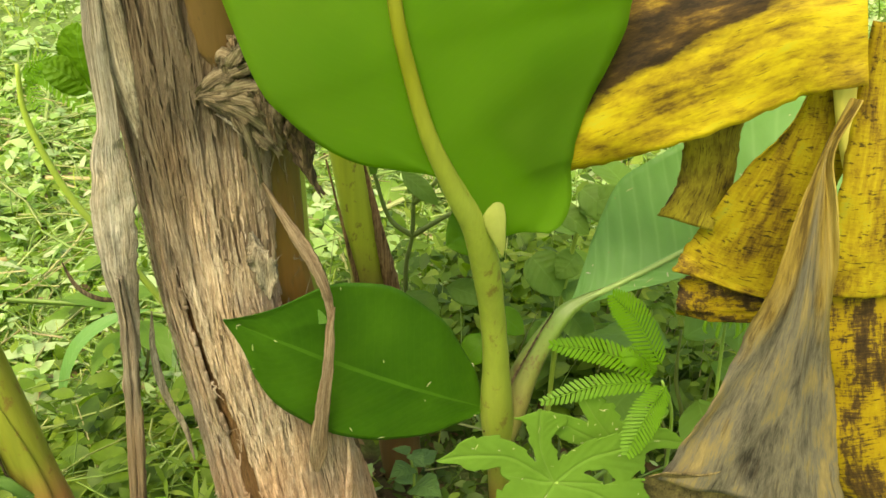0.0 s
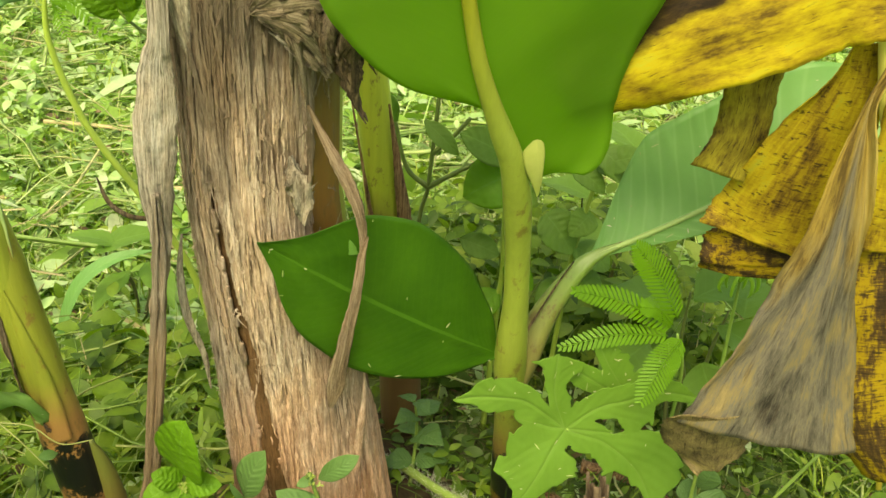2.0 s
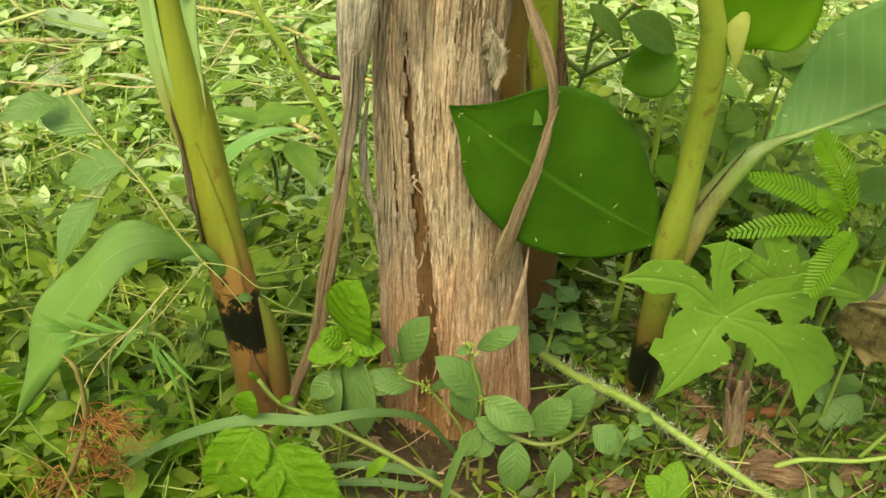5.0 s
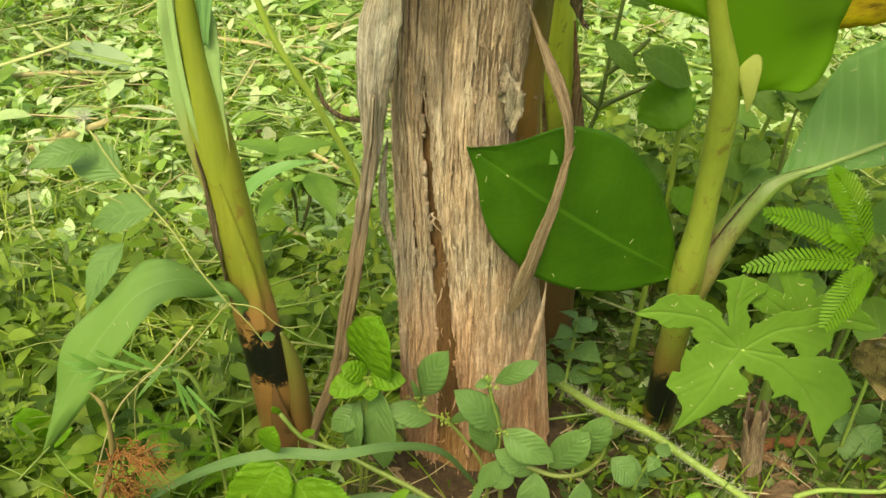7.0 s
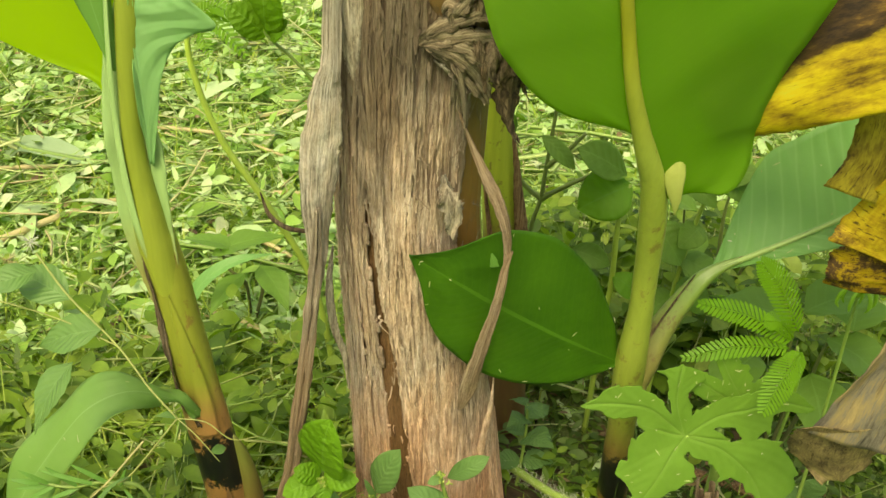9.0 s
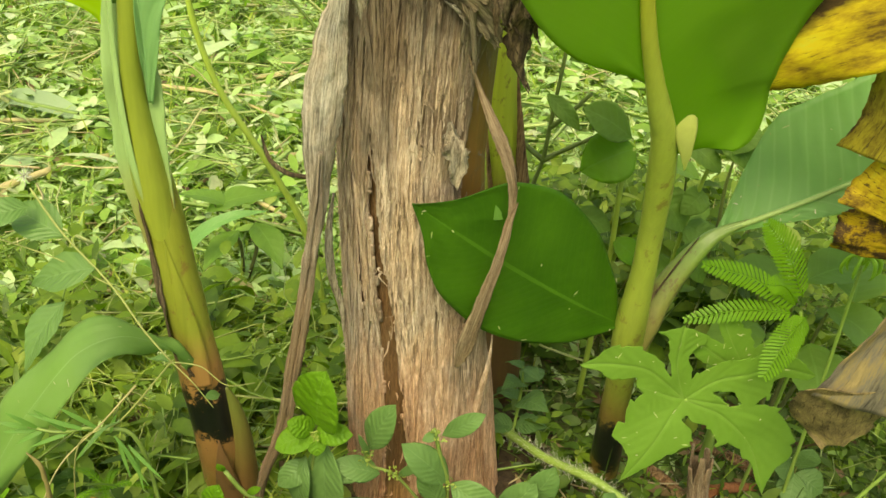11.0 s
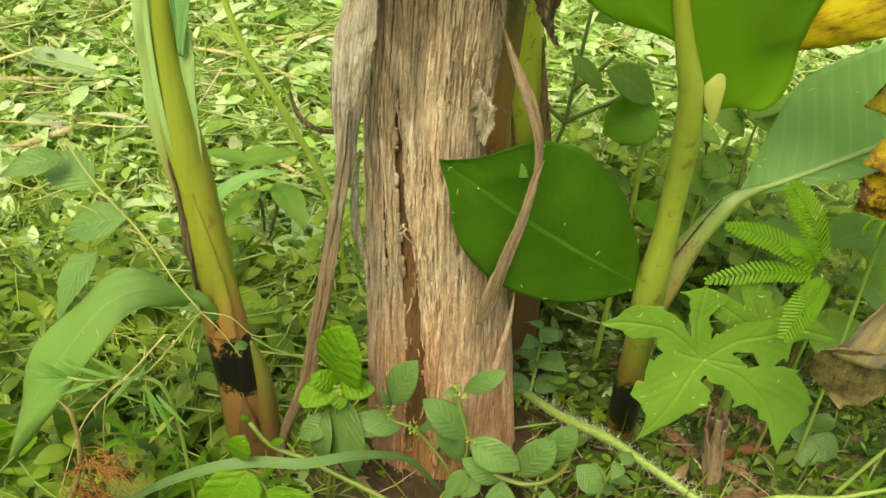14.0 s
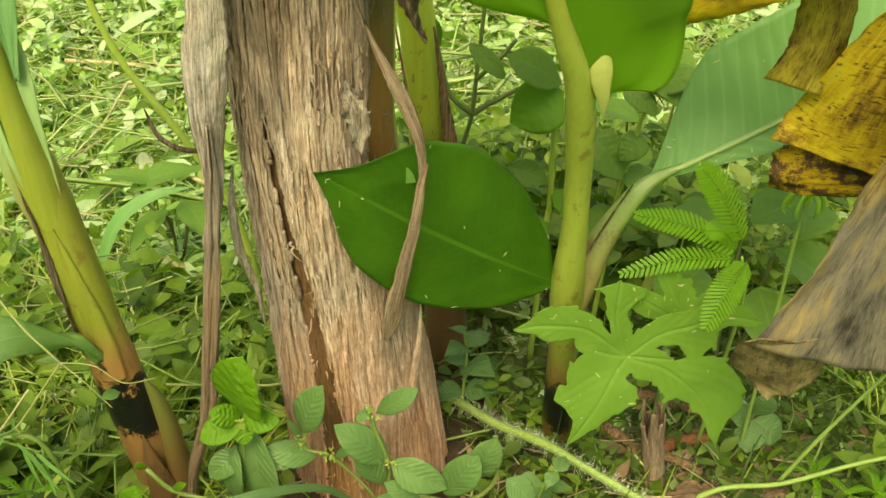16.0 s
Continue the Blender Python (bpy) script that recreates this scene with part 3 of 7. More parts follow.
def sheet(mid, left, right, face, count=40, cols=17, fold=0.0, curl=0.0, pleat=0.0, pleats=20, wave=0.0, waves=6, seed=0, ragged=0.0, holes=(), twist=(0, 0), crumple=0.0, teeth=None):
    """A leaf blade: mid is its midrib, left and right the half widths along it, face the way its upper side looks.
    fold lifts both halves, curl rolls the edges over, pleat ripples along the side veins, wave ruffles the edges."""
    path = spline(mid, count)
    wl = np.maximum(spline([(w,) for w in left], count)[:, 0], 0.0005)
    wr = np.maximum(spline([(w,) for w in right], count)[:, 0], 0.0005)
    tan = unit(np.gradient(path, axis=0))
    f0 = np.array(face, float)
    if f0.ndim == 1:
        f0 = np.repeat(f0[None], count, 0)
    else:
        f0 = spline(f0, count)
    side = unit(np.cross(tan, f0))
    nor = np.cross(side, tan)
    tw = np.radians(np.linspace(twist[0], twist[1], count))[:, None]
    side, nor = side * np.cos(tw) + nor * np.sin(tw), nor * np.cos(tw) - side * np.sin(tw)
    s = np.linspace(-1, 1, cols)
    v01 = np.linspace(0, 1, count)
    w = np.where(s[None] < 0, wl[:, None], wr[:, None])
    if ragged:
        jag = vnoise(v01 * 60, np.zeros(count), seed) * 0.6 + vnoise(v01 * 23, np.zeros(count) + 9, seed) * 0.5
        jag2 = vnoise(v01 * 60, np.zeros(count) + 3, seed) * 0.6 + vnoise(v01 * 23, np.zeros(count) + 5, seed) * 0.5
        w = w * (1 + ragged * np.where(s[None] < 0, jag[:, None], jag2[:, None]) * np.abs(s)[None])
    if teeth:
        saw = (v01 * teeth[0]) % 1.0
        w = w * (1 + teeth[1] * (np.where(saw < 0.75, saw / 0.75, (1 - saw) / 0.25) - 0.5)[:, None] * (np.abs(s)[None] > 0.99))
    ang = curl * np.abs(s)[None] * np.ones((count, 1))
    flat = np.where(np.abs(ang) > 1e-4, np.sin(ang) / np.where(np.abs(ang) > 1e-4, ang, 1), 1)
    lift = np.where(np.abs(ang) > 1e-4, (1 - np.cos(ang)) / np.where(np.abs(ang) > 1e-4, ang, 1), 0)
    out = w * s[None] * flat
    up = w * np.abs(s)[None] * (fold - lift)
    if pleat:
        up = up + pleat * np.sin(2 * np.pi * (pleats * v01[:, None] - 1.2 * np.abs(s)[None])) * np.minimum(np.abs(s)[None] * 3, 1)
    if wave:
        up = up + wave * np.abs(s)[None] ** 2 * vnoise(v01[:, None] * waves + 3, np.sign(s)[None] * 4 + s[None] * 0.8, seed + 1)
    up = up + 0.0015 * np.minimum(1, (wl + wr)[:, None] / 0.08) * vnoise(v01[:, None] * 12, s[None] * 5, seed + 4)
    if crumple:
        run = np.concatenate([[0], np.cumsum(np.linalg.norm(np.diff(path, axis=0), axis=1))])[:, None]
        up = up + crumple * (vnoise(run * 45, out * 90, seed + 6) + 0.6 * vnoise(run * 110, out * 200, seed + 7))
    v = path[:, None] + out[..., None] * side[:, None] + up[..., None] * nor[:, None]
    keep = np.ones((count - 1, cols - 1), bool)
    for hv, hs, rv, rs in holes:
        vv, ss = np.meshgrid((v01[:-1] + v01[1:]) / 2, (s[:-1] + s[1:]) / 2, indexing="ij")
        keep &= ((vv - hv) / rv) ** 2 + ((ss - hs) / rs) ** 2 > 1
    uv = np.stack(np.broadcast_arrays((s / 2 + 0.5)[None], v01[:, None]), -1).reshape(-1, 2)
    return v.reshape(-1, 3), grid_faces(count, cols, False, keep), uv


def sheet_mesh(name, *args, **kw):
    return mesh_of(name, *sheet(*args, **kw))


def solid(ob, thickness, offset=-1.0):
    m = ob.modifiers.new("thickness", "SOLIDIFY")
    m.thickness, m.offset = thickness, offset
    return ob


def leaf_batch(pos, yaw, pitch, roll, length, width, bend=0.25, fold=0.2):
    """Many small ovate leaves in one mesh; each starts at pos and points along yaw, raised by pitch."""
    n = len(pos)
    vv = np.array([0, 0.22, 0.22, 0.22, 0.52, 0.52, 0.52, 0.8, 0.8, 0.8, 1.0])
    ss = np.array([0, -0.75, 0, 0.75, -1, 0, 1, -0.6, 0, 0.6, 0.0])
    x = ss[None] * width[:, None] / 2
    y = vv[None] * length[:, None]
    z = np.abs(ss)[None] * width[:, None] / 2 * fold - bend * vv[None] ** 2 * length[:, None]
    cr, sr = np.cos(roll)[:, None], np.sin(roll)[:, None]
    x, z = x * cr + z * sr, z * cr - x * sr
    cp, sp = np.cos(pitch)[:, None], np.sin(pitch)[:, None]
    y, z = y * cp - z * sp, z * cp + y * sp
    cy, sy = np.cos(yaw)[:, None], np.sin(yaw)[:, None]
    x, y = x * cy - y * sy, x * sy + y * cy
    v = np.stack([x, y, z], -1) + pos[:, None]
    tmpl = [(0, 2, 1), (0, 3, 2), (1, 2, 5, 4), (2, 3, 6, 5), (4, 5, 8, 7), (5, 6, 9, 8), (7, 8, 10), (8, 9, 10)]
    f = [tuple(k + 11 * i for k in q) for i in range(n) for q in tmpl]
    uv = np.tile(np.stack([ss / 2 + 0.5, vv], -1), (n, 1))
    return v.reshape(-1, 3), f, uv


def blade_batch(pos, yaw, length, width, rise, droop):
    """Many grass blades in one mesh: each rises from pos and bends over."""
    n = len(pos)
    vv = np.array([0, 0, 0.35, 0.35, 0.7, 0.7, 1.0])
    ss = np.array([-1, 1, -0.9, 0.9, -0.6, 0.6, 0.0])
    side = ss[None] * width[:, None] / 2
    out = length[:, None] * (vv[None] * np.cos(rise)[:, None] + 0.15 * vv[None] ** 2)
    up = length[:, None] * (vv[None] * np.sin(rise)[:, None] - droop[:, None] * vv[None] ** 2)
    cy, sy = np.cos(yaw)[:, None], np.sin(yaw)[:, None]
    v = np.stack([side * cy - out * sy, side * sy + out * cy, np.maximum(up, 0.002)], -1) + pos[:, None]
    tmpl = [(0, 1, 3, 2), (2, 3, 5, 4), (4, 5, 6)]
    f = [tuple(k + 7 * i for k in q) for i in range(n) for q in tmpl]
    uv = np.tile(np.stack([ss / 2 + 0.5, vv], -1), (n, 1))
    return v.reshape(-1, 3), f, uv


def stick_batch(pos, yaw, length, radius, tilt):
    """Many thin cut stalks, three-sided and slightly bent, in one mesh."""
    n = len(pos)
    t = np.repeat(np.array([0, 0.5, 1.0]), 3)
    a = np.tile(np.array([0, 2.094, 4.189]), 3)
    along = t[None] * length[:, None]
    side = np.cos(a)[None] * radius[:, None] + 0.06 * length[:, None] * np.sin(np.pi * t)[None]
    up = np.sin(a)[None] * radius[:, None] + along * np.sin(tilt)[:, None]
    cy, sy = np.cos(yaw)[:, None], np.sin(yaw)[:, None]
    v = np.stack([side * cy - along * sy, side * sy + along * cy, up], -1) + pos[:, None]
    tmpl = [(0, 1, 4, 3), (1, 2, 5, 4), (2, 0, 3, 5), (3, 4, 7, 6), (4, 5, 8, 7), (5, 3, 6, 8)]
    f = [tuple(k + 9 * i for k in q) for i in range(n) for q in tmpl]
    return v.reshape(-1, 3), f, None


# ---- ground ----
def build_ground():
    xs = np.concatenate([np.linspace(-120, -6, 12), np.linspace(-4.5, 3.5, 161), np.linspace(5, 120, 12)])
    ys = np.concatenate([np.linspace(-120, -3, 12), np.linspace(-1.5, 6.5, 161), np.linspace(8, 120, 12)])
    gx, gy = np.meshgrid(xs, ys)
    near = (np.abs(gx + 0.5) < 4.2) & (np.abs(gy - 2.5) < 4.2)
    gz = np.where(near, ground_z(gx, gy), 0)
    gz += 0.03 * np.exp(-(((gx + 0.2) / 0.25) ** 2 + ((gy - 1.1) / 0.22) ** 2))
    me = mesh_of("ground", np.stack([gx, gy, gz], -1).reshape(-1, 3), grid_faces(len(ys), len(xs)))
    tagged(part("ground", me, SOIL), "brown soil overgrown with green moss and weeds", "ground", kind="structure")


build_ground()


# ---- the dry banana plant ----
def trunk_axis(z):
    zz = [0.0, 0.15, 0.4, 0.75, 1.04, 1.4]
    return np.interp(z, zz, [-0.213, -0.223, -0.246, -0.270, -0.273, -0.273]), np.interp(z, zz, [1.165, 1.15, 1.125, 1.075, 1.06, 1.06]), np.interp(z, zz, [0.142, 0.132, 0.119, 0.107, 0.112, 0.118])


def trunk_shell(grow, z0, z1, rows, cols, rough, keep_rule=None, a0=-np.pi, a1=np.pi, seed=0):
    z = np.linspace(z0, z1, rows)
    closed = a1 - a0 > 6.28
    a = np.linspace(a0, a1, cols, endpoint=not closed)
    cx, cy, r = trunk_axis(z)
    aa, zz = np.meshgrid(a, z)
    arc = aa * 0.115
    rr = r[:, None] + grow
    if rough:
        rr = rr + rough * (0.34 * vnoise(arc * 330, zz * 6, seed) + 0.46 * vnoise(arc * 150, zz * 4.5, seed + 1) + 0.45 * vnoise(arc * 48, zz * 5, seed + 2) + 0.5 * vnoise(arc * 14, zz * 5, seed + 3))
    x, y = cx[:, None] + rr * np.cos(aa), cy[:, None] + rr * np.sin(aa)
    keep = None
    if keep_rule is not None:
        keep = keep_rule(arc, zz)[: rows - 1, : cols if closed else cols - 1]
    uv = np.stack([(aa - a0) / (a1 - a0), (zz - z0) / (z1 - z0)], -1).reshape(-1, 2)
    return np.stack([x, y, zz], -1).reshape(-1, 3), grid_faces(rows, cols, closed, keep), uv


def bark_cover(arc, z):
    """Where the outer bark still clings: a long slit on the front and an open flank are left out."""
    jag = 0.0024 * vnoise(z * 22, arc * 0, 2) + 0.0018 * vnoise(z * 57, arc * 0, 8) + 0.0007 * vnoise(z * 150, arc * 0, 9)
    slit = np.interp(z, [0.0, 0.2, 0.45, 0.62, 0.78, 0.86], [-0.214, -0.214, -0.219, -0.232, -0.238, -0.24])
    width = np.interp(z, [0.0, 0.1, 0.2, 0.3, 0.42, 0.50, 0.56, 0.62, 0.68, 0.72, 0.77, 0.79, 0.82], [0.022, 0.022, 0.019, 0.017, 0.016, 0.012, 0.009, 0.0075, 0.0085, 0.0065, 0.006, 0.003, 0.0])
    split2 = np.interp(z, [0.3, 0.72], [-0.262, -0.27])
    w2 = np.interp(z, [0.40, 0.45, 0.55, 0.62, 0.70], [0.0, 0.0032, 0.0042, 0.0032, 0.0])
    edge = np.interp(z, [0.0, 0.3, 0.42, 0.55, 0.7, 0.95, 1.05, 1.4], [0.05, 0.0, -0.03, -0.100, -0.103, -0.090, -0.095, -0.10])
    open_flank = (arc > edge + 1.5 * jag) & (arc < 0.11)
    skin = (z < 0.10 + 0.09 * vnoise(arc * 70, arc * 0, 4) + 0.03 * vnoise(arc * 260, z * 30, 6)) & (arc > -0.205) & (arc < -0.12)
    return ~(np.abs(arc - slit - jag) < width) & ~open_flank & ~(np.abs(arc - split2 - 0.5 * jag) < w2) & ~skin


plant = thing("banana_plant", -0.21, 1.16, 0, "old banana plant with a dry fibrous brown trunk", "banana plant")
under(plant, "inner_sheath", mesh_of("inner_sheath", *trunk_shell(-0.009, -0.03, 1.38, 60, 72, 0.003, seed=4)), INNER, "smooth orange-brown inner sheath")
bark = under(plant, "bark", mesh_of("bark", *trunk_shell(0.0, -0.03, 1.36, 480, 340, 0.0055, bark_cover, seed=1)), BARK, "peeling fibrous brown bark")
solid(bark, 0.005)

for name, g, a0, a1, mat in (("flank_sheath", -0.005, -62, -14, FLANK), ("green_flank_sheath", -0.008, -22, 40, FLANK_GREEN)):
    ob = under(plant, name, mesh_of(name, *trunk_shell(g, 0.42, 1.36, 60, 30, 0.001, None, radians(a0), radians(a1), seed=31)), mat)
    solid(ob, 0.003)
cz = np.array([1.36, 1.375, 1.382])
ca = np.linspace(0, 2 * np.pi, 40, endpoint=False)
cap = np.concatenate([np.stack([trunk_axis(1.36)[0] + f * 0.112 * np.cos(ca), trunk_axis(1.36)[1] + f * 0.112 * np.sin(ca), z + 0.006 * vnoise(ca * 3, ca * 0 + f * 9, 5)], -1) for f, z in zip((1.0, 0.55, 0.05), cz)])
under(plant, "cut_top", mesh_of("cut_top", cap, grid_faces(3, 40, True) + [tuple(range(80, 120))]), BARK_BROWN, "rough brown cut top")
# loose fibres and slivers that stand off the bark
rb = np.random.default_rng(33)
pv, pf, pu = [], [], []
for k in range(520):
    a = radians(-178 + 150 * rb.random())
    z = 0.02 + 1.05 * rb.random()
    ln, w = 0.008 + 0.05 * rb.random() ** 2.5, 0.0004 + 0.0011 * rb.random()
    cx, cy, rr = trunk_axis(z)
    e = np.array([math.cos(a), math.sin(a), 0])
    tang = np.array([-math.sin(a), math.cos(a), 0])
    p0 = np.array([cx, cy, z]) + e * (rr + 0.001)
    away = (0.002 + 0.006 * rb.random()) * (1 if rb.random() < 0.5 else 0.3)
    updown = -1 if rb.random() < 0.7 else 1
    p1 = p0 + [0, 0, 0.5 * updown * ln] + 0.5 * away * e + 0.003 * rb.normal() * tang
    p2 = p0 + [0, 0, updown * ln] + away * e + 0.008 * rb.normal() * tang
    v, f, u = sheet([p0, p1, p2], [w, w, 0.2 * w], [w, w, 0.2 * w], e, 7, 3, fold=-0.3)
    n0 = sum(len(q) for q in pv)
    pv.append(v)
    pu.append(u)
    pf += [tuple(n0 + i for i in q) for q in f]
fibres = under(plant, "bark_fibre", mesh_of("bark_fibres", np.vstack(pv), pf, np.vstack(pu)), BARK, "loose bark fibres")
fibres["kind"] = "stuff"

# narrow shreds of sheath that overlap on the bark, each a little proud with frayed ends
rs = np.random.default_rng(91)
pv, pf, pu, n0 = [], [], [], 0
for k in range(2100):
    a = radians(-184 + 160 * rs.random())
    ln = 0.02 + 0.17 * rs.random() ** 1.8
    za = -0.02 + 1.22 * rs.random()
    w = (0.0008 + 0.0030 * rs.random() ** 2) * (0.6 + 0.4 * min(1, ln / 0.12))
    zs = np.linspace(za, za + ln, 6)
    if not all(bark_cover(np.array([a * 0.115 + d]), np.array([z]))[0] for z in zs for d in (-1.4 * w, 0.0, 1.4 * w)):
        continue
    drift = 0.05 * rs.normal() * ln / 0.115
    off = 0.0026 + 0.0010 * rs.random()
    lift = 0.0045 * rs.random() ** 5
    mid = []
    for q, z in enumerate(zs):
        cx, cy, rr = trunk_axis(z)
        b = a + drift * q / 5 + 0.006 * rs.normal()
        g = rr + off + (lift if q in (0, 5) else 0) + 0.0006 * rs.normal()
        mid.append((cx + g * math.cos(b), cy + g * math.sin(b), z))
    wid = [0.25 * w, (0.7 + 0.4 * rs.random()) * w, w, (0.8 + 0.3 * rs.random()) * w, (0.6 + 0.4 * rs.random()) * w, 0.2 * w]
    v, f, u = sheet(mid, wid, wid[::-1], (math.cos(a), math.sin(a), 0), 16, 5, curl=0.18, ragged=0.45, seed=k)
    pv.append(v)
    pu.append(u)
    pf += [tuple(n0 + i for i in q) for q in f]
    n0 += len(v)
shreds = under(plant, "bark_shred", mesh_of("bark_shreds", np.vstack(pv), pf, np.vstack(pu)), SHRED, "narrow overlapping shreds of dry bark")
shreds["kind"] = "stuff"

# the long dry strip that hangs beside the trunk, and the torn one over the dark leaf
strip = under(plant, "hanging_strip", sheet_mesh("hanging_strip", [(-0.352, 0.955, 1.22), (-0.358, 0.952, 1.12), (-0.361, 0.95, 1.059), (-0.363, 0.95, 0.987), (-0.369, 0.95, 0.951), (-0.372, 0.95, 0.914), (-0.377, 0.95, 0.875), (-0.381, 0.95, 0.835), (-0.384, 0.95, 0.794), (-0.384, 0.95, 0.751), (-0.383, 0.95, 0.716), (-0.383, 0.95, 0.675), (-0.384, 0.948, 0.655)],
    [0.012, 0.013, 0.014, 0.015, 0.020, 0.026, 0.029, 0.028, 0.024, 0.019, 0.014, 0.007, 0.002], [0.009, 0.010, 0.012, 0.014, 0.020, 0.026, 0.029, 0.028, 0.024, 0.020, 0.017, 0.013, 0.003], (0.1, -1, 0.2), 170, 19, curl=0.85, crumple=0.0018, wave=0.006, waves=14, ragged=0.10, seed=4), STRIP, "weathered grey strip of dry sheath")
solid(strip, 0.002)
for k, (dx, dy, w0, sd) in enumerate([(0.0, 0.0, 1.0, 14), (-0.005, -0.004, 0.5, 15), (0.006, -0.003, 0.45, 17)]):
    lower = under(plant, "hanging_fibre", sheet_mesh("hanging_fibre", [(-0.381 + 0.5 * dx, 0.942 + dy, 0.79), (-0.385 + dx, 0.943 + dy, 0.701), (-0.391 + dx, 0.943 + dy, 0.645), (-0.399 + dx, 0.943 + dy, 0.575), (-0.409 + dx, 0.943 + dy, 0.491), (-0.422 + dx, 0.943 + dy, 0.401), (-0.435 + dx, 0.943 + dy, 0.305), (-0.474 + 0.5 * dx, 0.946 + dy, 0.168), (-0.490, 0.95 + dy, 0.0)],
        [q * w0 for q in (0.004, 0.011, 0.012, 0.013, 0.015, 0.015, 0.014, 0.011, 0.006)], [q * w0 for q in (0.004, 0.011, 0.012, 0.013, 0.014, 0.015, 0.014, 0.010, 0.005)], (0.1 + 20 * dx, -1, 0.2), 120, 9, curl=1.2, wave=0.005, waves=14, ragged=0.15, crumple=0.001, seed=sd), STRIP, "brown dry fibre")
    solid(lower, 0.002)
edge_flap = under(plant, "peeling_edge", sheet_mesh("peeling_edge", [(-0.372, 1.0, 0.70), (-0.378, 0.99, 0.64), (-0.374, 0.99, 0.57), (-0.358, 1.0, 0.50), (-0.35, 1.0, 0.44)],
    [0.002, 0.008, 0.011, 0.008, 0.002], [0.003, 0.01, 0.012, 0.008, 0.003], (-0.5, -1, 0.1), 50, 9, curl=1.4, ragged=0.15, seed=24), BARK_GREY, "curled grey sheath edge")
solid(edge_flap, 0.002)
torn = under(plant, "torn_strip", sheet_mesh("torn_strip", [(-0.207, 0.950, 0.936), (-0.186, 0.948, 0.888), (-0.166, 0.946, 0.849), (-0.149, 0.944, 0.816), (-0.135, 0.944, 0.775), (-0.130, 0.948, 0.739), (-0.132, 0.950, 0.715)],
    [0.001, 0.005, 0.009, 0.010, 0.008, 0.006, 0.001], [0.001, 0.004, 0.008, 0.009, 0.007, 0.006, 0.003], (0.2, -1, 0.1), 80, 9, curl=0.9, ragged=0.16, crumple=0.0008, seed=5), TORN, "torn brown fibre strip")
solid(torn, 0.002)
torn2 = under(plant, "torn_strip", sheet_mesh("torn_strip_lower", [(-0.124, 0.946, 0.745), (-0.131, 0.947, 0.715), (-0.136, 0.950, 0.665), (-0.147, 0.960, 0.597), (-0.160, 0.978, 0.515), (-0.169, 0.995, 0.455), (-0.177, 1.013, 0.405)],
    [0.001, 0.005, 0.007, 0.009, 0.012, 0.014, 0.004], [0.001, 0.006, 0.007, 0.009, 0.012, 0.013, 0.004], (0.1, -1, 0.15), 90, 13, curl=0.45, ragged=0.12, crumple=0.0009, seed=6), TORN, "torn brown fibre strip")
solid(torn2, 0.002)
shard = under(plant, "bark_shard", sheet_mesh("bark_shard", [(-0.128, 1.02, 0.47), (-0.128, 1.025, 0.40), (-0.134, 1.035, 0.32), (-0.138, 1.05, 0.22)],
    [0.001, 0.006, 0.010, 0.008], [0.001, 0.005, 0.009, 0.008], (0.3, -1, 0.1), 50, 9, curl=1.0, ragged=0.2, seed=7), BARK, "splintered bark")
solid(shard, 0.003)
flake = under(plant, "bark_flake", sheet_mesh("bark_flake", [(-0.222, 0.962, 0.842), (-0.212, 0.952, 0.815), (-0.206, 0.953, 0.79), (-0.209, 0.957, 0.755)],
    [0.004, 0.012, 0.015, 0.003], [0.002, 0.016, 0.012, 0.004], (0.25, -1, 0.1), 40, 13, curl=0.5, wave=0.012, waves=6, ragged=0.35, seed=8), BARK_GREY, "curled grey bark flake")
solid(flake, 0.0015)

# the frayed collar at the top of the trunk: crumpled sheath rags
r2 = np.random.default_rng(21)
for k in range(16):
    a0 = radians(-80 + 52 * r2.random())
    zt = 1.0 + 0.08 * r2.random()
    cx, cy, rr = trunk_axis(zt)
    p0 = np.array([cx + (rr + 0.002) * math.cos(a0), cy + (rr + 0.002) * math.sin(a0), zt])
    out = np.array([math.cos(a0), math.sin(a0), 0])
    drop = 0.03 + 0.075 * r2.random() ** 1.5
    sway = 0.06 * r2.random()
    pts = [p0, p0 + out * 0.014 + [sway * 0.5, 0, 0.010], p0 + out * 0.018 + [sway, 0, -0.35 * drop], p0 + out * 0.010 + [sway * 1.25, 0, -drop]]
    w = 0.003 + 0.008 * r2.random()
    rag = under(plant, "sheath_rag", sheet_mesh("sheath_rag", pts, [w, 1.3 * w, w, 0.002], [w, w, 0.8 * w, 0.002], (out[0], out[1] - 0.6, 0.5), 30, 11, curl=1.2, wave=0.012, waves=7, ragged=0.35, crumple=0.002, seed=40 + k), (KNOT, BARK_DARK)[k % 2])
    solid(rag, 0.0012)
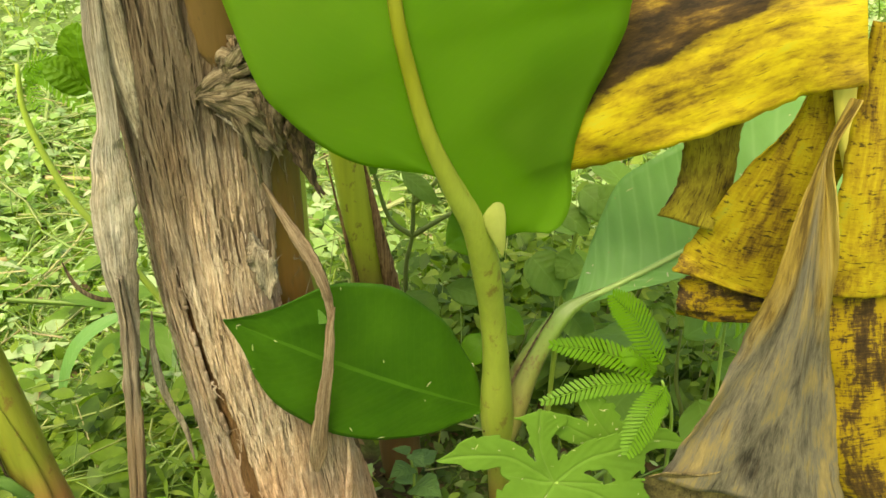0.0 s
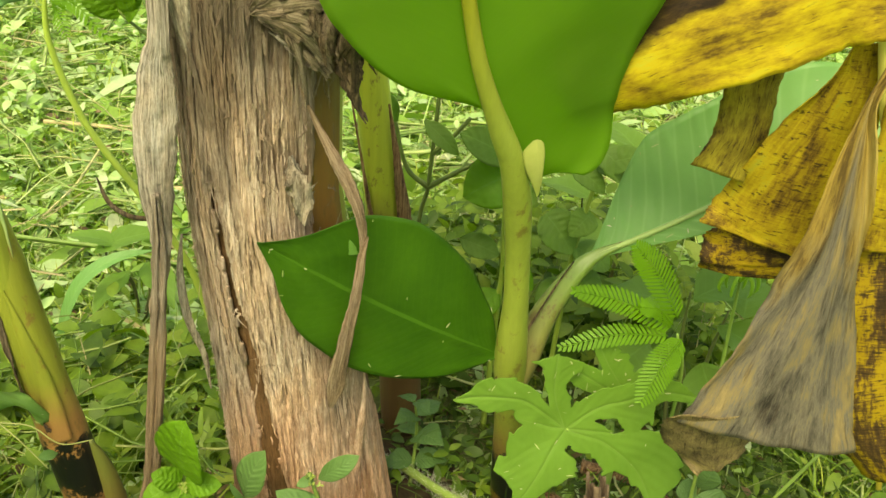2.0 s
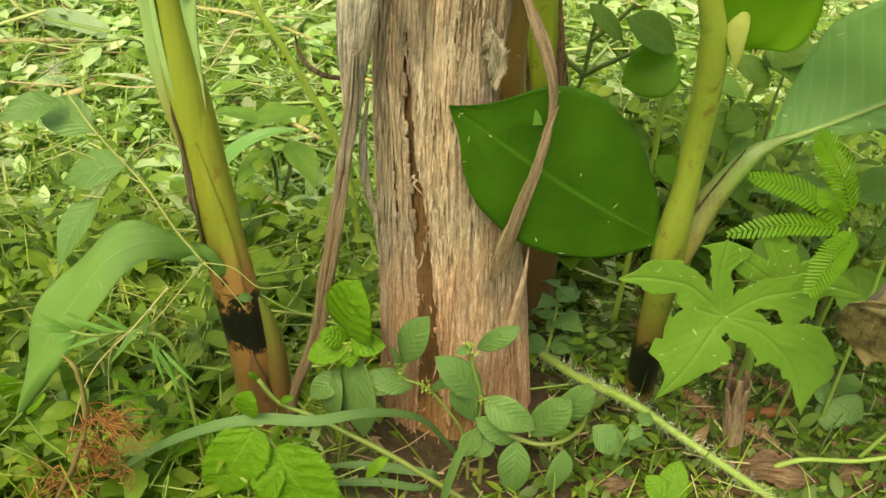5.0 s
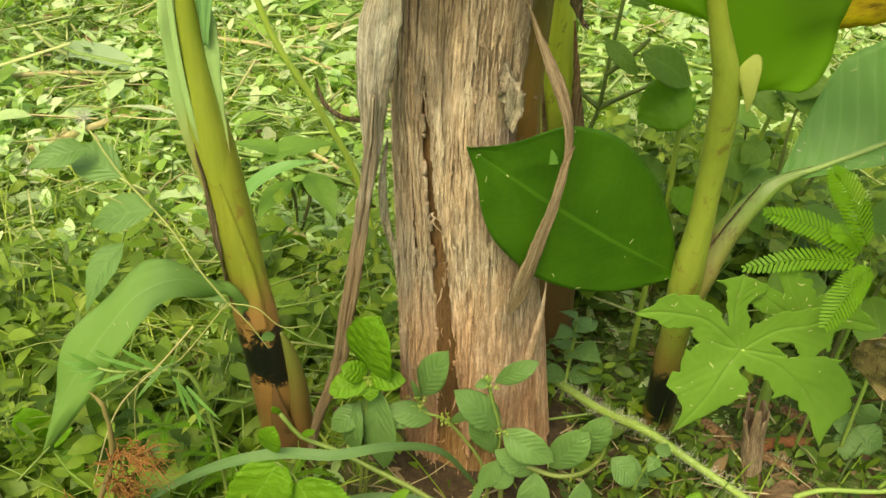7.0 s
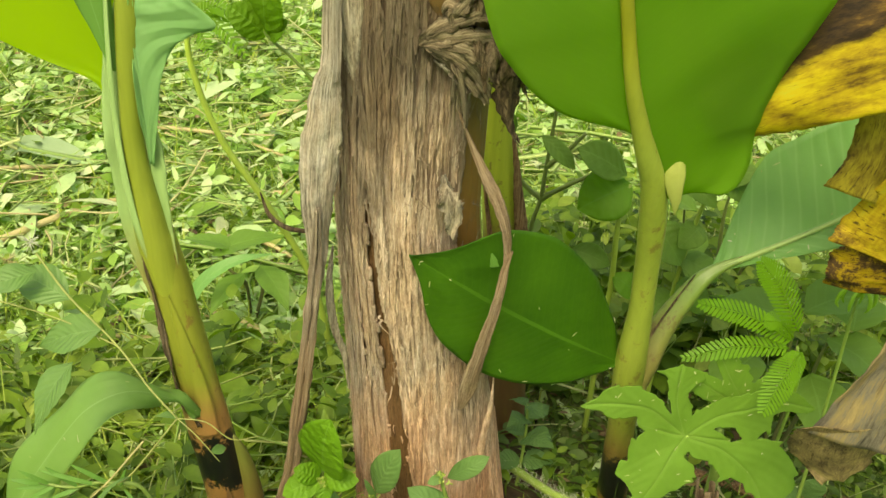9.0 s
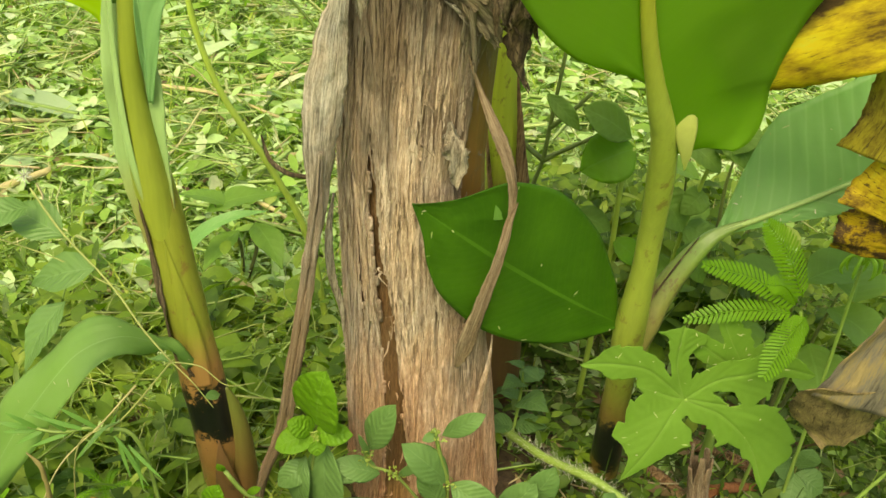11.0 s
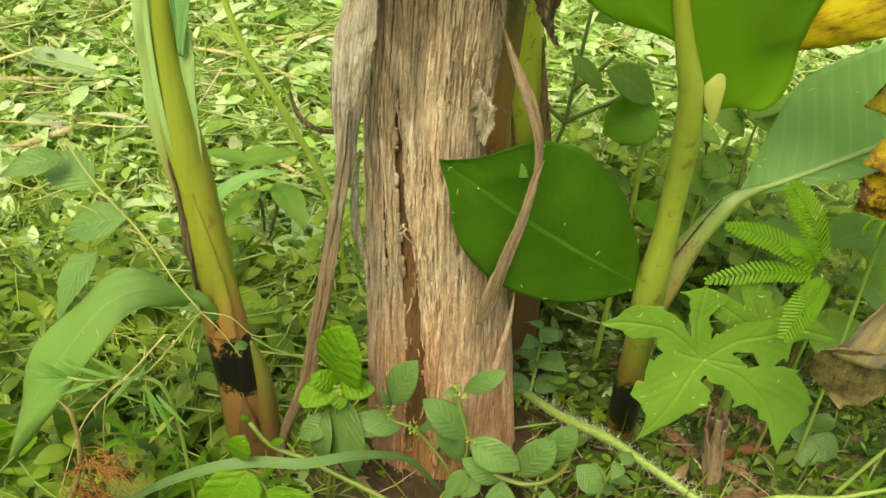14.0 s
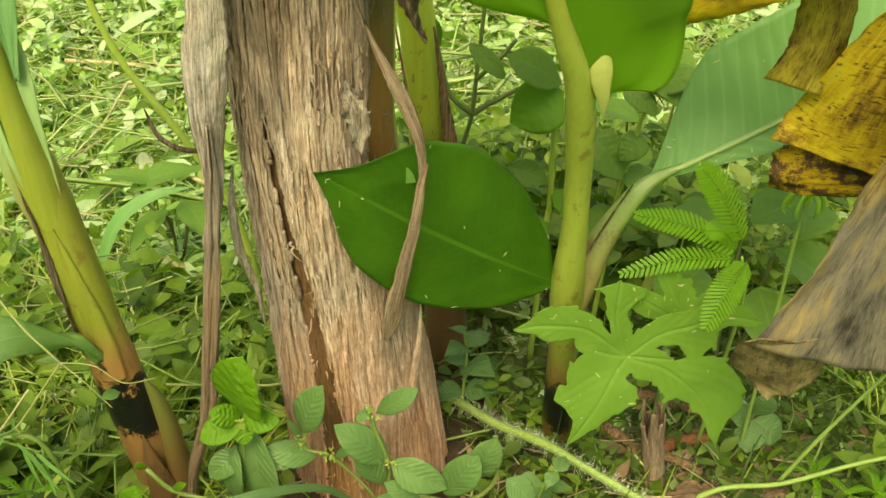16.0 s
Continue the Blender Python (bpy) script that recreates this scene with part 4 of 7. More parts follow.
# papery folds that sweep from one point to the side, and hang down at their ends
for k, (run, w, mat) in enumerate([
        ([(-0.258, 0.944, 1.022), (-0.234, 0.938, 1.043), (-0.208, 0.936, 1.055), (-0.183, 0.942, 1.063), (-0.150, 0.955, 1.050)], 0.010, KNOT),
        ([(-0.258, 0.943, 1.020), (-0.222, 0.932, 1.032), (-0.190, 0.936, 1.037), (-0.155, 0.948, 1.034)], 0.010, KNOT),
        ([(-0.259, 0.944, 1.018), (-0.232, 0.932, 1.018), (-0.205, 0.930, 1.006), (-0.185, 0.938, 0.985), (-0.169, 0.950, 0.955)], 0.009, KNOT),
        ([(-0.257, 0.943, 1.021), (-0.225, 0.930, 1.024), (-0.190, 0.933, 1.014), (-0.162, 0.945, 0.99)], 0.011, KNOT),
        ([(-0.248, 0.946, 1.012), (-0.218, 0.938, 0.996), (-0.192, 0.940, 0.972), (-0.174, 0.950, 0.948)], 0.005, KNOT),
        ([(-0.240, 0.946, 1.000), (-0.214, 0.942, 0.984), (-0.194, 0.944, 0.962)], 0.004, BARK_GREY),
        ([(-0.225, 0.940, 1.046), (-0.212, 0.934, 1.066), (-0.196, 0.938, 1.086)], 0.009, KNOT),
        ([(-0.200, 0.938, 1.050), (-0.182, 0.940, 1.075), (-0.160, 0.950, 1.090)], 0.010, BARK_DARK),
        ([(-0.190, 0.936, 1.030), (-0.168, 0.940, 1.000), (-0.158, 0.950, 0.965)], 0.008, BARK_DARK)]):
    wid = [0.25 * w] + [w] * (len(run) - 2) + [0.5 * w]
    fold = under(plant, "sheath_fold", sheet_mesh("sheath_fold", run, wid, wid, (0.1, -1, 0.35), 70, 15, curl=0.7, wave=0.010, waves=9, crumple=0.0026, ragged=0.3, seed=60 + k), mat, "crumpled papery dry sheath fold")
    solid(fold, 0.0010)
for k, (x0, z0, x1, z1, yy, w) in enumerate([(-0.165, 1.05, -0.134, 0.900, 0.958, 0.020), (-0.15, 1.05, -0.152, 0.95, 0.95, 0.012), (-0.135, 1.06, -0.125, 0.95, 0.985, 0.016), (-0.175, 1.04, -0.158, 0.97, 0.945, 0.011)]):
    hang = under(plant, "dark_rag", sheet_mesh("dark_rag", [(x0, yy, z0), (0.6 * x0 + 0.4 * x1, yy - 0.016, 0.6 * z0 + 0.4 * z1), (0.2 * x0 + 0.8 * x1 - 0.004, yy - 0.01, 0.25 * z0 + 0.75 * z1), (x1, yy, z1)],
        [0.6 * w, w, 0.7 * w, 0.001], [0.6 * w, w, 0.7 * w, 0.001], (0.3, -1, 0.2), 40, 11, curl=1.1, wave=0.018, waves=9, ragged=0.35, crumple=0.002, seed=70 + k), BARK_DARK, "rotten dark sheath rag")
    solid(hang, 0.0015)
# sheath bases that fan out at the top
for k, (a0, w, mat) in enumerate([(-128, 0.03, BARK_GREY), (-66, 0.036, INNER_TOP), (-20, 0.03, FLANK_GREEN)]):
    a0 = radians(a0)
    pts = []
    for z, g in ((0.93 if k != 1 else 1.035, 0.0), (1.02 if k != 1 else 1.07, 0.008), (1.15, 0.016), (1.40, 0.05)):
        cx, cy, rr = trunk_axis(z)
        pts.append((cx + (rr + g) * math.cos(a0), cy + (rr + g) * math.sin(a0), z))
    sh = under(plant, "sheath_base", sheet_mesh("sheath_base", pts, [0.004, 0.7 * w, w, w], [0.004, 0.7 * w, w, w], (math.cos(a0), math.sin(a0), 0), 40, 11, curl=0.55, ragged=0.06, seed=80 + k), mat)
    solid(sh, 0.004)

# the dead leaf that hangs down beside the young sucker
midrib = under(plant, "dead_leaf_midrib", tube_mesh("dead_leaf_midrib", [(-0.22, 1.06, 1.24), (-0.10, 1.02, 1.46), (0.12, 0.97, 1.55), (0.32, 0.94, 1.38), (0.40, 0.925, 1.18), (0.424, 0.92, 1.06), (0.452, 0.92, 0.97), (0.498, 0.92, 0.86), (0.535, 0.925, 0.72), (0.585, 0.93, 0.55), (0.63, 0.93, 0.38)],
    [0.03, 0.026, 0.022, 0.018, 0.014, 0.012, 0.012, 0.012, 0.010, 0.008, 0.004], 90, 14, groove=0.3), RIB_YELLOW, "drooping yellow leaf midrib")
dead = []
DEAD_MID = [(0.399, 0.93, 1.033), (0.405, 0.945, 0.985), (0.4, 0.965, 0.917), (0.388, 0.985, 0.832), (0.379, 1.0, 0.767), (0.373, 1.004, 0.74)]
DEAD_UNDER = [(0.379, 1.012, 0.747), (0.379, 1.017, 0.708), (0.38, 1.022, 0.672)]
dead.append(under(midrib, "blade_segment", sheet_mesh("dead_upper", [(0.425, 0.90, 1.125), (0.36, 0.915, 1.11), (0.29, 0.93, 1.075), (0.22, 0.945, 1.04), (0.15, 0.96, 1.0), (0.085, 0.965, 0.955)],
    [0.07, 0.08, 0.085, 0.085, 0.085, 0.06], [0.055, 0.062, 0.075, 0.085, 0.085, 0.06], (0.15, -1, 0.25), 70, 25, curl=0.45, wave=0.02, waves=5, ragged=0.03, seed=90), SCORCHED, "yellow and black dead leaf blade"))
dead.append(under(midrib, "blade_segment", sheet_mesh("dead_strip", [(0.330, 1.0, 1.02), (0.326, 1.0, 0.965), (0.327, 1.0, 0.92), (0.324, 1.0, 0.878), (0.314, 1.0, 0.834)],
    [0.034, 0.034, 0.033, 0.032, 0.030], [0.036, 0.035, 0.033, 0.034, 0.042], (-0.1, -1, 0.2), 40, 13, curl=0.4, wave=0.01, ragged=0.05, seed=91), OLIVE_DEAD))
dead.append(under(midrib, "blade_segment", sheet_mesh("dead_middle", DEAD_MID,
    [0.034, 0.050, 0.066, 0.078, 0.086, 0.084], [0.006, 0.020, 0.042, 0.056, 0.066, 0.072], (-0.15, -1, 0.25), 60, 25, curl=0.3, wave=0.016, waves=4, ragged=0.04, seed=92), YELLOWED))
dead.append(under(midrib, "blade_segment", sheet_mesh("dead_under", DEAD_UNDER,
    [0.08, 0.085, 0.09], [0.056, 0.060, 0.054], (-0.1, -1, 0.1), 36, 19, curl=0.35, wave=0.02, waves=3, ragged=0.06, seed=93), YELLOW_BROWN))
dead.append(under(midrib, "blade_segment", sheet_mesh("dead_grey", [(0.424, 0.885, 1.045), (0.402, 0.868, 0.995), (0.398, 0.850, 0.940), (0.40, 0.83, 0.84), (0.395, 0.82, 0.75), (0.385, 0.81, 0.66), (0.375, 0.795, 0.575)],
    [0.001, 0.003, 0.016, 0.034, 0.058, 0.09, 0.125], [0.001, 0.003, 0.016, 0.036, 0.06, 0.085, 0.11], (-0.05, -1, 0.15), 80, 33, curl=0.5, pleat=0.004, pleats=2, wave=0.03, waves=5, ragged=0.03, seed=94), GREY_LEAF, "grey dry hanging leaf blade"))
dead.append(under(midrib, "blade_segment", sheet_mesh("dead_grey_fold", [(0.31, 0.805, 0.605), (0.318, 0.822, 0.56), (0.332, 0.84, 0.51), (0.345, 0.85, 0.475)],
    [0.055, 0.056, 0.044, 0.012], [0.055, 0.062, 0.056, 0.02], (-0.1, -1, -0.1), 40, 17, curl=0.5, wave=0.02, waves=4, ragged=0.08, seed=95), DARK_FOLD, "dark mottled underside fold"))
dead.append(under(midrib, "blade_segment", sheet_mesh("dead_right", [(0.456, 0.90, 1.12), (0.472, 0.895, 1.03), (0.487, 0.888, 0.94), (0.50, 0.886, 0.86), (0.506, 0.89, 0.80)],
    [0.016, 0.032, 0.044, 0.052, 0.054], [0.02, 0.036, 0.05, 0.06, 0.064], (0, -1, 0.2), 50, 17, curl=0.7, wave=0.012, ragged=0.04, seed=96), YELLOWED))
dead.append(under(midrib, "blade_segment", sheet_mesh("dead_low", [(0.522, 0.905, 0.80), (0.54, 0.895, 0.71), (0.56, 0.89, 0.63), (0.59, 0.885, 0.54), (0.63, 0.885, 0.44)],
    [0.05, 0.05, 0.05, 0.05, 0.03], [0.07, 0.08, 0.085, 0.09, 0.05], (-0.1, -1, 0.15), 50, 21, curl=0.5, wave=0.02, waves=5, ragged=0.04, seed=97), YELLOW_BROWN))
for ob in dead:
    solid(ob, 0.0012)


# ---- the left sucker ----
left_sucker = thing("banana_sucker", -0.56, 1.06, 0, "young banana sucker, green stem with a black-scarred tan foot", "banana plant", "banana suckers")
under(left_sucker, "stem", tube_mesh("stem", [(-0.555, 1.06, -0.03), (-0.555, 1.035, 0.10), (-0.557, 1.0, 0.23), (-0.574, 0.99, 0.368), (-0.594, 0.99, 0.53), (-0.612, 0.99, 0.671), (-0.624, 0.99, 0.745), (-0.630, 0.99, 0.80)],
    [0.043, 0.041, 0.037, 0.034, 0.030, 0.0265, 0.018, 0.004], 80, 22, lump=0.03), STEM_L)
for k, (x0, y0, z0, x1, z1, w) in enumerate([(-0.600, 0.965, 0.62, -0.57, 0.36, 0.026)]):
    pts = [(x0 + (x1 - x0) * f, y0 + (0.958 - y0) * f - 0.004, z0 + (z1 - z0) * f) for f in (0, 0.35, 0.7, 1)]
    ob = under(left_sucker, "leaf_sheath", sheet_mesh("leaf_sheath", pts, [0.02 * w, 0.6 * w, w, w], [0.02 * w, 0.45 * w, 0.9 * w, w], (-0.1, -1, 0), 50, 11, curl=0.8, ragged=0.03, seed=100 + k), STEM_L)
    solid(ob, 0.002)
ob = under(left_sucker, "dry_sheath_edge", sheet_mesh("dry_sheath_edge", [(-0.634, 0.968, 0.70), (-0.622, 0.964, 0.60), (-0.612, 0.961, 0.50), (-0.598, 0.957, 0.42), (-0.572, 0.953, 0.385)], [0.002, 0.004, 0.006, 0.008, 0.006], [0.001, 0.003, 0.004, 0.005, 0.004], (-0.6, -1, 0), 60, 7, wave=0.006, waves=9, ragged=0.4, seed=103), BARK_DARK, "rotten dark sheath edge")
solid(ob, 0.0015)
ob = under(left_sucker, "side_shoot", tube_mesh("side_shoot", [(-0.522, 1.03, -0.02), (-0.517, 1.01, 0.12), (-0.518, 1.0, 0.22), (-0.526, 0.995, 0.29), (-0.535, 0.99, 0.335)], [0.026, 0.023, 0.018, 0.012, 0.003], 30, 14), SHOOT)
ob = under(left_sucker, "foot_sheath", sheet_mesh("foot_sheath", [(-0.543, 0.962, 0.245), (-0.541, 0.966, 0.18), (-0.538, 0.978, 0.10), (-0.535, 0.99, -0.02)], [0.001, 0.014, 0.026, 0.034], [0.001, 0.012, 0.022, 0.030], (0.15, -1, 0.1), 40, 11, curl=0.6, ragged=0.06, seed=104), FOOT_BROWN, "dark brown sheath at the foot")
solid(ob, 0.002)
top = under(left_sucker, "top_leaf", sheet_mesh("top_leaf", [(-0.618, 0.992, 0.70), (-0.632, 0.992, 0.80), (-0.638, 0.994, 0.88), (-0.637, 0.996, 0.92), (-0.636, 0.998, 0.945), (-0.634, 1.0, 0.98), (-0.628, 1.004, 1.05), (-0.62, 1.01, 1.12), (-0.612, 1.02, 1.19), (-0.605, 1.035, 1.27)],
    [0.022, 0.024, 0.026, 0.042, 0.125, 0.21, 0.28, 0.27, 0.17, 0.01], [0.022, 0.026, 0.030, 0.034, 0.040, 0.046, 0.06, 0.10, 0.10, 0.01], (0.15, -1, 0.3), 110, 25, fold=-0.25, curl=-0.2, wave=0.010, seed=110), LEAF_LIME, "lime green unfolding leaf")
petiole = under(left_sucker, "petiole", tube_mesh("left_petiole", [(-0.603, 0.984, 0.60), (-0.614, 0.981, 0.68), (-0.621, 0.980, 0.735), (-0.626, 0.981, 0.79), (-0.629, 0.982, 0.85), (-0.626, 0.983, 0.90), (-0.621, 0.985, 0.97), (-0.614, 0.988, 1.04), (-0.606, 1.0, 1.2), (-0.59, 1.03, 1.4)],
    [0.020, 0.0245, 0.0225, 0.0185, 0.0152, 0.0148, 0.0150, 0.0155, 0.012, 0.006], 80, 18, lump=0.02), RIB_OLIVE, "olive leaf stalk")
wing = under(left_sucker, "sheath_wing", sheet_mesh("sheath_wing", [(-0.600, 0.984, 0.58), (-0.613, 0.983, 0.66), (-0.624, 0.984, 0.73), (-0.630, 0.985, 0.79), (-0.634, 0.986, 0.848), (-0.633, 0.987, 0.90), (-0.627, 0.989, 0.97), (-0.62, 0.992, 1.04)],
    [0.026, 0.032, 0.036, 0.033, 0.031, 0.030, 0.024, 0.010], [0.022, 0.027, 0.034, 0.040, 0.042, 0.030, 0.020, 0.010], (0.0, -1, 0.1), 70, 15, fold=0.10, curl=-0.15, wave=0.004, waves=7, ragged=0.04, seed=115), WING, "pale sheath wings along the leaf stalk")
solid(wing, 0.002)
# added strip that puts the stalk's pale sheen into colour
margin = under(left_sucker, "petiole_sheen", sheet_mesh("petiole_sheen", [(-0.612, 0.962, 0.64), (-0.626, 0.957, 0.70), (-0.635, 0.957, 0.76), (-0.641, 0.962, 0.82), (-0.644, 0.968, 0.88), (-0.642, 0.970, 0.95), (-0.637, 0.974, 1.03), (-0.630, 0.98, 1.12)], [0.001, 0.006, 0.008, 0.008, 0.007, 0.007, 0.006, 0.003], [0.001, 0.006, 0.007, 0.006, 0.005, 0.004, 0.003, 0.002], (-0.35, -1, 0.1), 70, 7, curl=0.9, seed=117), WING, "pale sheen along the leaf stalk")
solid(margin, 0.0015)
inner = under(left_sucker, "leaf_fold", sheet_mesh("leaf_fold", [(-0.640, 0.978, 0.945), (-0.650, 0.978, 1.0), (-0.662, 0.980, 1.06), (-0.675, 0.985, 1.15), (-0.68, 0.99, 1.3)], [0.002, 0.012, 0.026, 0.05, 0.01], [0.004, 0.018, 0.03, 0.05, 0.01], (0.1, -1, 0.2), 50, 11, curl=0.3, seed=116), LEAF_SMOOTH, "folded green leaf margin")
solid(inner, 0.0006)
side_leaf = under(left_sucker, "side_leaf", sheet_mesh("side_leaf", [(-0.606, 0.974, 0.82), (-0.606, 0.974, 0.88), (-0.606, 0.974, 0.945), (-0.606, 0.976, 0.985), (-0.604, 0.978, 1.01), (-0.602, 0.978, 1.03), (-0.600, 0.982, 1.046), (-0.598, 0.990, 1.07)],
    [0.003, 0.004, 0.005, 0.006, 0.006, 0.006, 0.006, 0.004], [0.006, 0.017, 0.030, 0.048, 0.074, 0.106, 0.075, 0.030], (-0.15, -1, 0.1), 70, 25, fold=0.05, pleat=0.0012, pleats=5, wave=0.010, waves=5, seed=111), LEAF_BLUISH, "blue-green pleated young leaf")
solid(side_leaf, 0.0006)
low_leaf = under(left_sucker, "low_leaf", sheet_mesh("low_leaf", [(-0.575, 0.955, 0.40), (-0.60, 0.92, 0.465), (-0.645, 0.88, 0.508), (-0.70, 0.86, 0.485), (-0.755, 0.85, 0.415), (-0.81, 0.84, 0.325), (-0.855, 0.835, 0.24), (-0.89, 0.835, 0.155)],
    [0.004, 0.012, 0.030, 0.044, 0.046, 0.038, 0.019, 0.001], [0.004, 0.012, 0.032, 0.048, 0.050, 0.041, 0.020, 0.001], (-0.35, -0.55, 0.75), 90, 19, fold=0.12, wave=0.022, waves=6, seed=112), LEAF_LOW, "broad low lance-shaped grey-green leaf")
solid(low_leaf, 0.0006)


# ---- the right sucker ----
right_sucker = thing("banana_sucker", 0.14, 1.22, 0, "young banana sucker with bright upright leaf and pale green stem", "banana plant", "banana suckers")
stem_r = under(right_sucker, "stem", tube_mesh("stem_right", [(0.14, 1.23, -0.03), (0.122, 1.18, 0.16), (0.106, 1.135, 0.32), (0.093, 1.10, 0.45), (0.087, 1.075, 0.56), (0.078, 1.05, 0.66), (0.065, 1.012, 0.76), (0.046, 0.972, 0.85), (0.015, 0.94, 0.93), (-0.006, 0.922, 0.99)],
    [0.030, 0.027, 0.024, 0.026, 0.0195, 0.018, 0.019, 0.0165, 0.011, 0.006], 80, 22, lump=0.03), STEM_R)
big = under(right_sucker, "upright_leaf", sheet_mesh("upright_leaf", [(0.053, 0.976, 0.816), (0.046, 0.962, 0.845), (0.028, 0.947, 0.888), (0.012, 0.934, 0.93), (-0.008, 0.919, 0.992), (-0.025, 0.909, 1.06), (-0.038, 0.90, 1.13), (-0.05, 0.90, 1.26), (-0.065, 0.92, 1.43), (-0.07, 0.98, 1.60)],
    [0.001, 0.002, 0.003, 0.010, 0.092, 0.138, 0.158, 0.17, 0.13, 0.005], [0.085, 0.122, 0.140, 0.160, 0.196, 0.226, 0.236, 0.23, 0.17, 0.005], (0.12, -1, 0.18), 110, 31, fold=-0.05, curl=-0.25, wave=0.012, waves=5, seed=120), LEAF_BIG, "bright green upright young leaf")
solid(big, 0.0006)
under(big, "midrib", tube_mesh("midrib_big", [(0.060, 1.0, 0.79), (0.046, 0.970, 0.85), (0.029, 0.950, 0.89), (0.012, 0.932, 0.935), (-0.008, 0.914, 0.992), (-0.025, 0.904, 1.06), (-0.038, 0.895, 1.13), (-0.05, 0.896, 1.26), (-0.065, 0.917, 1.43)], [0.012, 0.0158, 0.0135, 0.0115, 0.0095, 0.0082, 0.0075, 0.006, 0.003], 80, 16, squash=0.8), RIB_GREEN)
flap = under(right_sucker, "sheath_flap", sheet_mesh("sheath_flap", [(0.069, 0.962, 0.886), (0.074, 0.960, 0.868), (0.078, 0.962, 0.845), (0.081, 0.967, 0.822), (0.083, 0.974, 0.802)], [0.010, 0.010, 0.007, 0.004, 0.0006], [0.006, 0.019, 0.016, 0.008, 0.0006], (0.1, -1, 0.3), 36, 11, curl=0.5, wave=0.0008, ragged=0.01, seed=121), LEAF_FLAP, "pale yellow sheath flap")
solid(flap, 0.001)
base, tip = np.array((0.076, 1.100, 0.456)), np.array((-0.259, 0.932, 0.737))
down = np.array((-0.568, -0.242, -0.788))
blade = [base + f * (tip - base) + 0.009 * math.sin(math.pi * f) * down for f in np.linspace(0, 1, 11)]
dark = under(right_sucker, "dark_leaf", sheet_mesh("dark_leaf", blade,
    [0.003, 0.048, 0.076, 0.095, 0.104, 0.107, 0.100, 0.088, 0.063, 0.028, 0.001], [0.003, 0.048, 0.078, 0.104, 0.118, 0.126, 0.128, 0.117, 0.094, 0.038, 0.001], (-0.15, -0.95, 0.40), 90, 29, fold=0.05, curl=0.18, wave=0.007, waves=3, seed=122), LEAF_DARK, "dark green glossy pointed leaf")
solid(dark, 0.0006)
spot = np.array(dark.data.vertices[67 * 29 + 21].co)
scrap = part("leaf_scrap", sheet_mesh("leaf_scrap", [spot + [-0.002, -0.004, 0.014], spot + [0.001, -0.004, 0.004], spot + [0.004, -0.004, -0.008]], [0.001, 0.005, 0.006], [0.001, 0.004, 0.007], (-0.15, -0.95, 0.40), 14, 7, curl=0.2, ragged=0.2, seed=5), LEAF_SMOOTH)
tagged(scrap, "small pale green scrap lying on a dark leaf", "leaf scrap")
side = under(right_sucker, "side_petiole", tube_mesh("side_petiole", [(0.10, 1.118, 0.38), (0.118, 1.122, 0.445), (0.131, 1.13, 0.485), (0.152, 1.138, 0.534), (0.186, 1.146, 0.592), (0.215, 1.154, 0.616), (0.262, 1.162, 0.638)], [0.026, 0.026, 0.023, 0.019, 0.0145, 0.009, 0.003], 40, 16, groove=0.35, facing=(0, -0.6, 0.8)), PETIOLE)
for k, (dx, dz) in enumerate([(-0.012, 0.014)]):
    ob = under(right_sucker, "sheath_margin", sheet_mesh("sheath_margin", [(0.085 + dx, 1.092, 0.40 + dz), (0.110 + dx, 1.096, 0.45 + dz), (0.130 + dx, 1.108, 0.495 + dz), (0.155 + dx, 1.120, 0.545 + dz), (0.186 + dx, 1.134, 0.598 + dz)], [0.0008, 0.0013, 0.0012, 0.001, 0.0006], [0.0008, 0.0013, 0.0012, 0.001, 0.0006], (0, -0.7, 0.6), 40, 5, wave=0.002, waves=9, ragged=0.3, seed=140 + k), BARK_DARK, "dry brown sheath margin")
    solid(ob, 0.001)
SIDE_RIB = [(0.188, 1.15, 0.592), (0.208, 1.155, 0.612), (0.266, 1.165, 0.640), (0.331, 1.17, 0.677), (0.386, 1.175, 0.710), (0.436, 1.18, 0.741), (0.498, 1.19, 0.78), (0.571, 1.2, 0.823), (0.66, 1.21, 0.86)]
pale = under(right_sucker, "side_leaf", sheet_mesh("side_leaf_right", SIDE_RIB,
    [0.002, 0.008, 0.074, 0.132, 0.138, 0.138, 0.135, 0.11, 0.03], [0.002, 0.006, 0.016, 0.032, 0.046, 0.056, 0.06, 0.05, 0.02], (-0.30, -0.80, 0.60), 110, 27, fold=0.10, pleat=0.0010, pleats=19, wave=0.012, waves=5, seed=123), LEAF_PALE, "pleated pale green leaf sprinkled with cuttings")
solid(pale, 0.0006)
under(pale, "midrib", tube_mesh("midrib_pale", [(x, y - 0.003, z) for x, y, z in SIDE_RIB], [0.009, 0.006, 0.0045, 0.004, 0.0035, 0.003, 0.003, 0.002, 0.002], 50, 10), RIB_PALE)

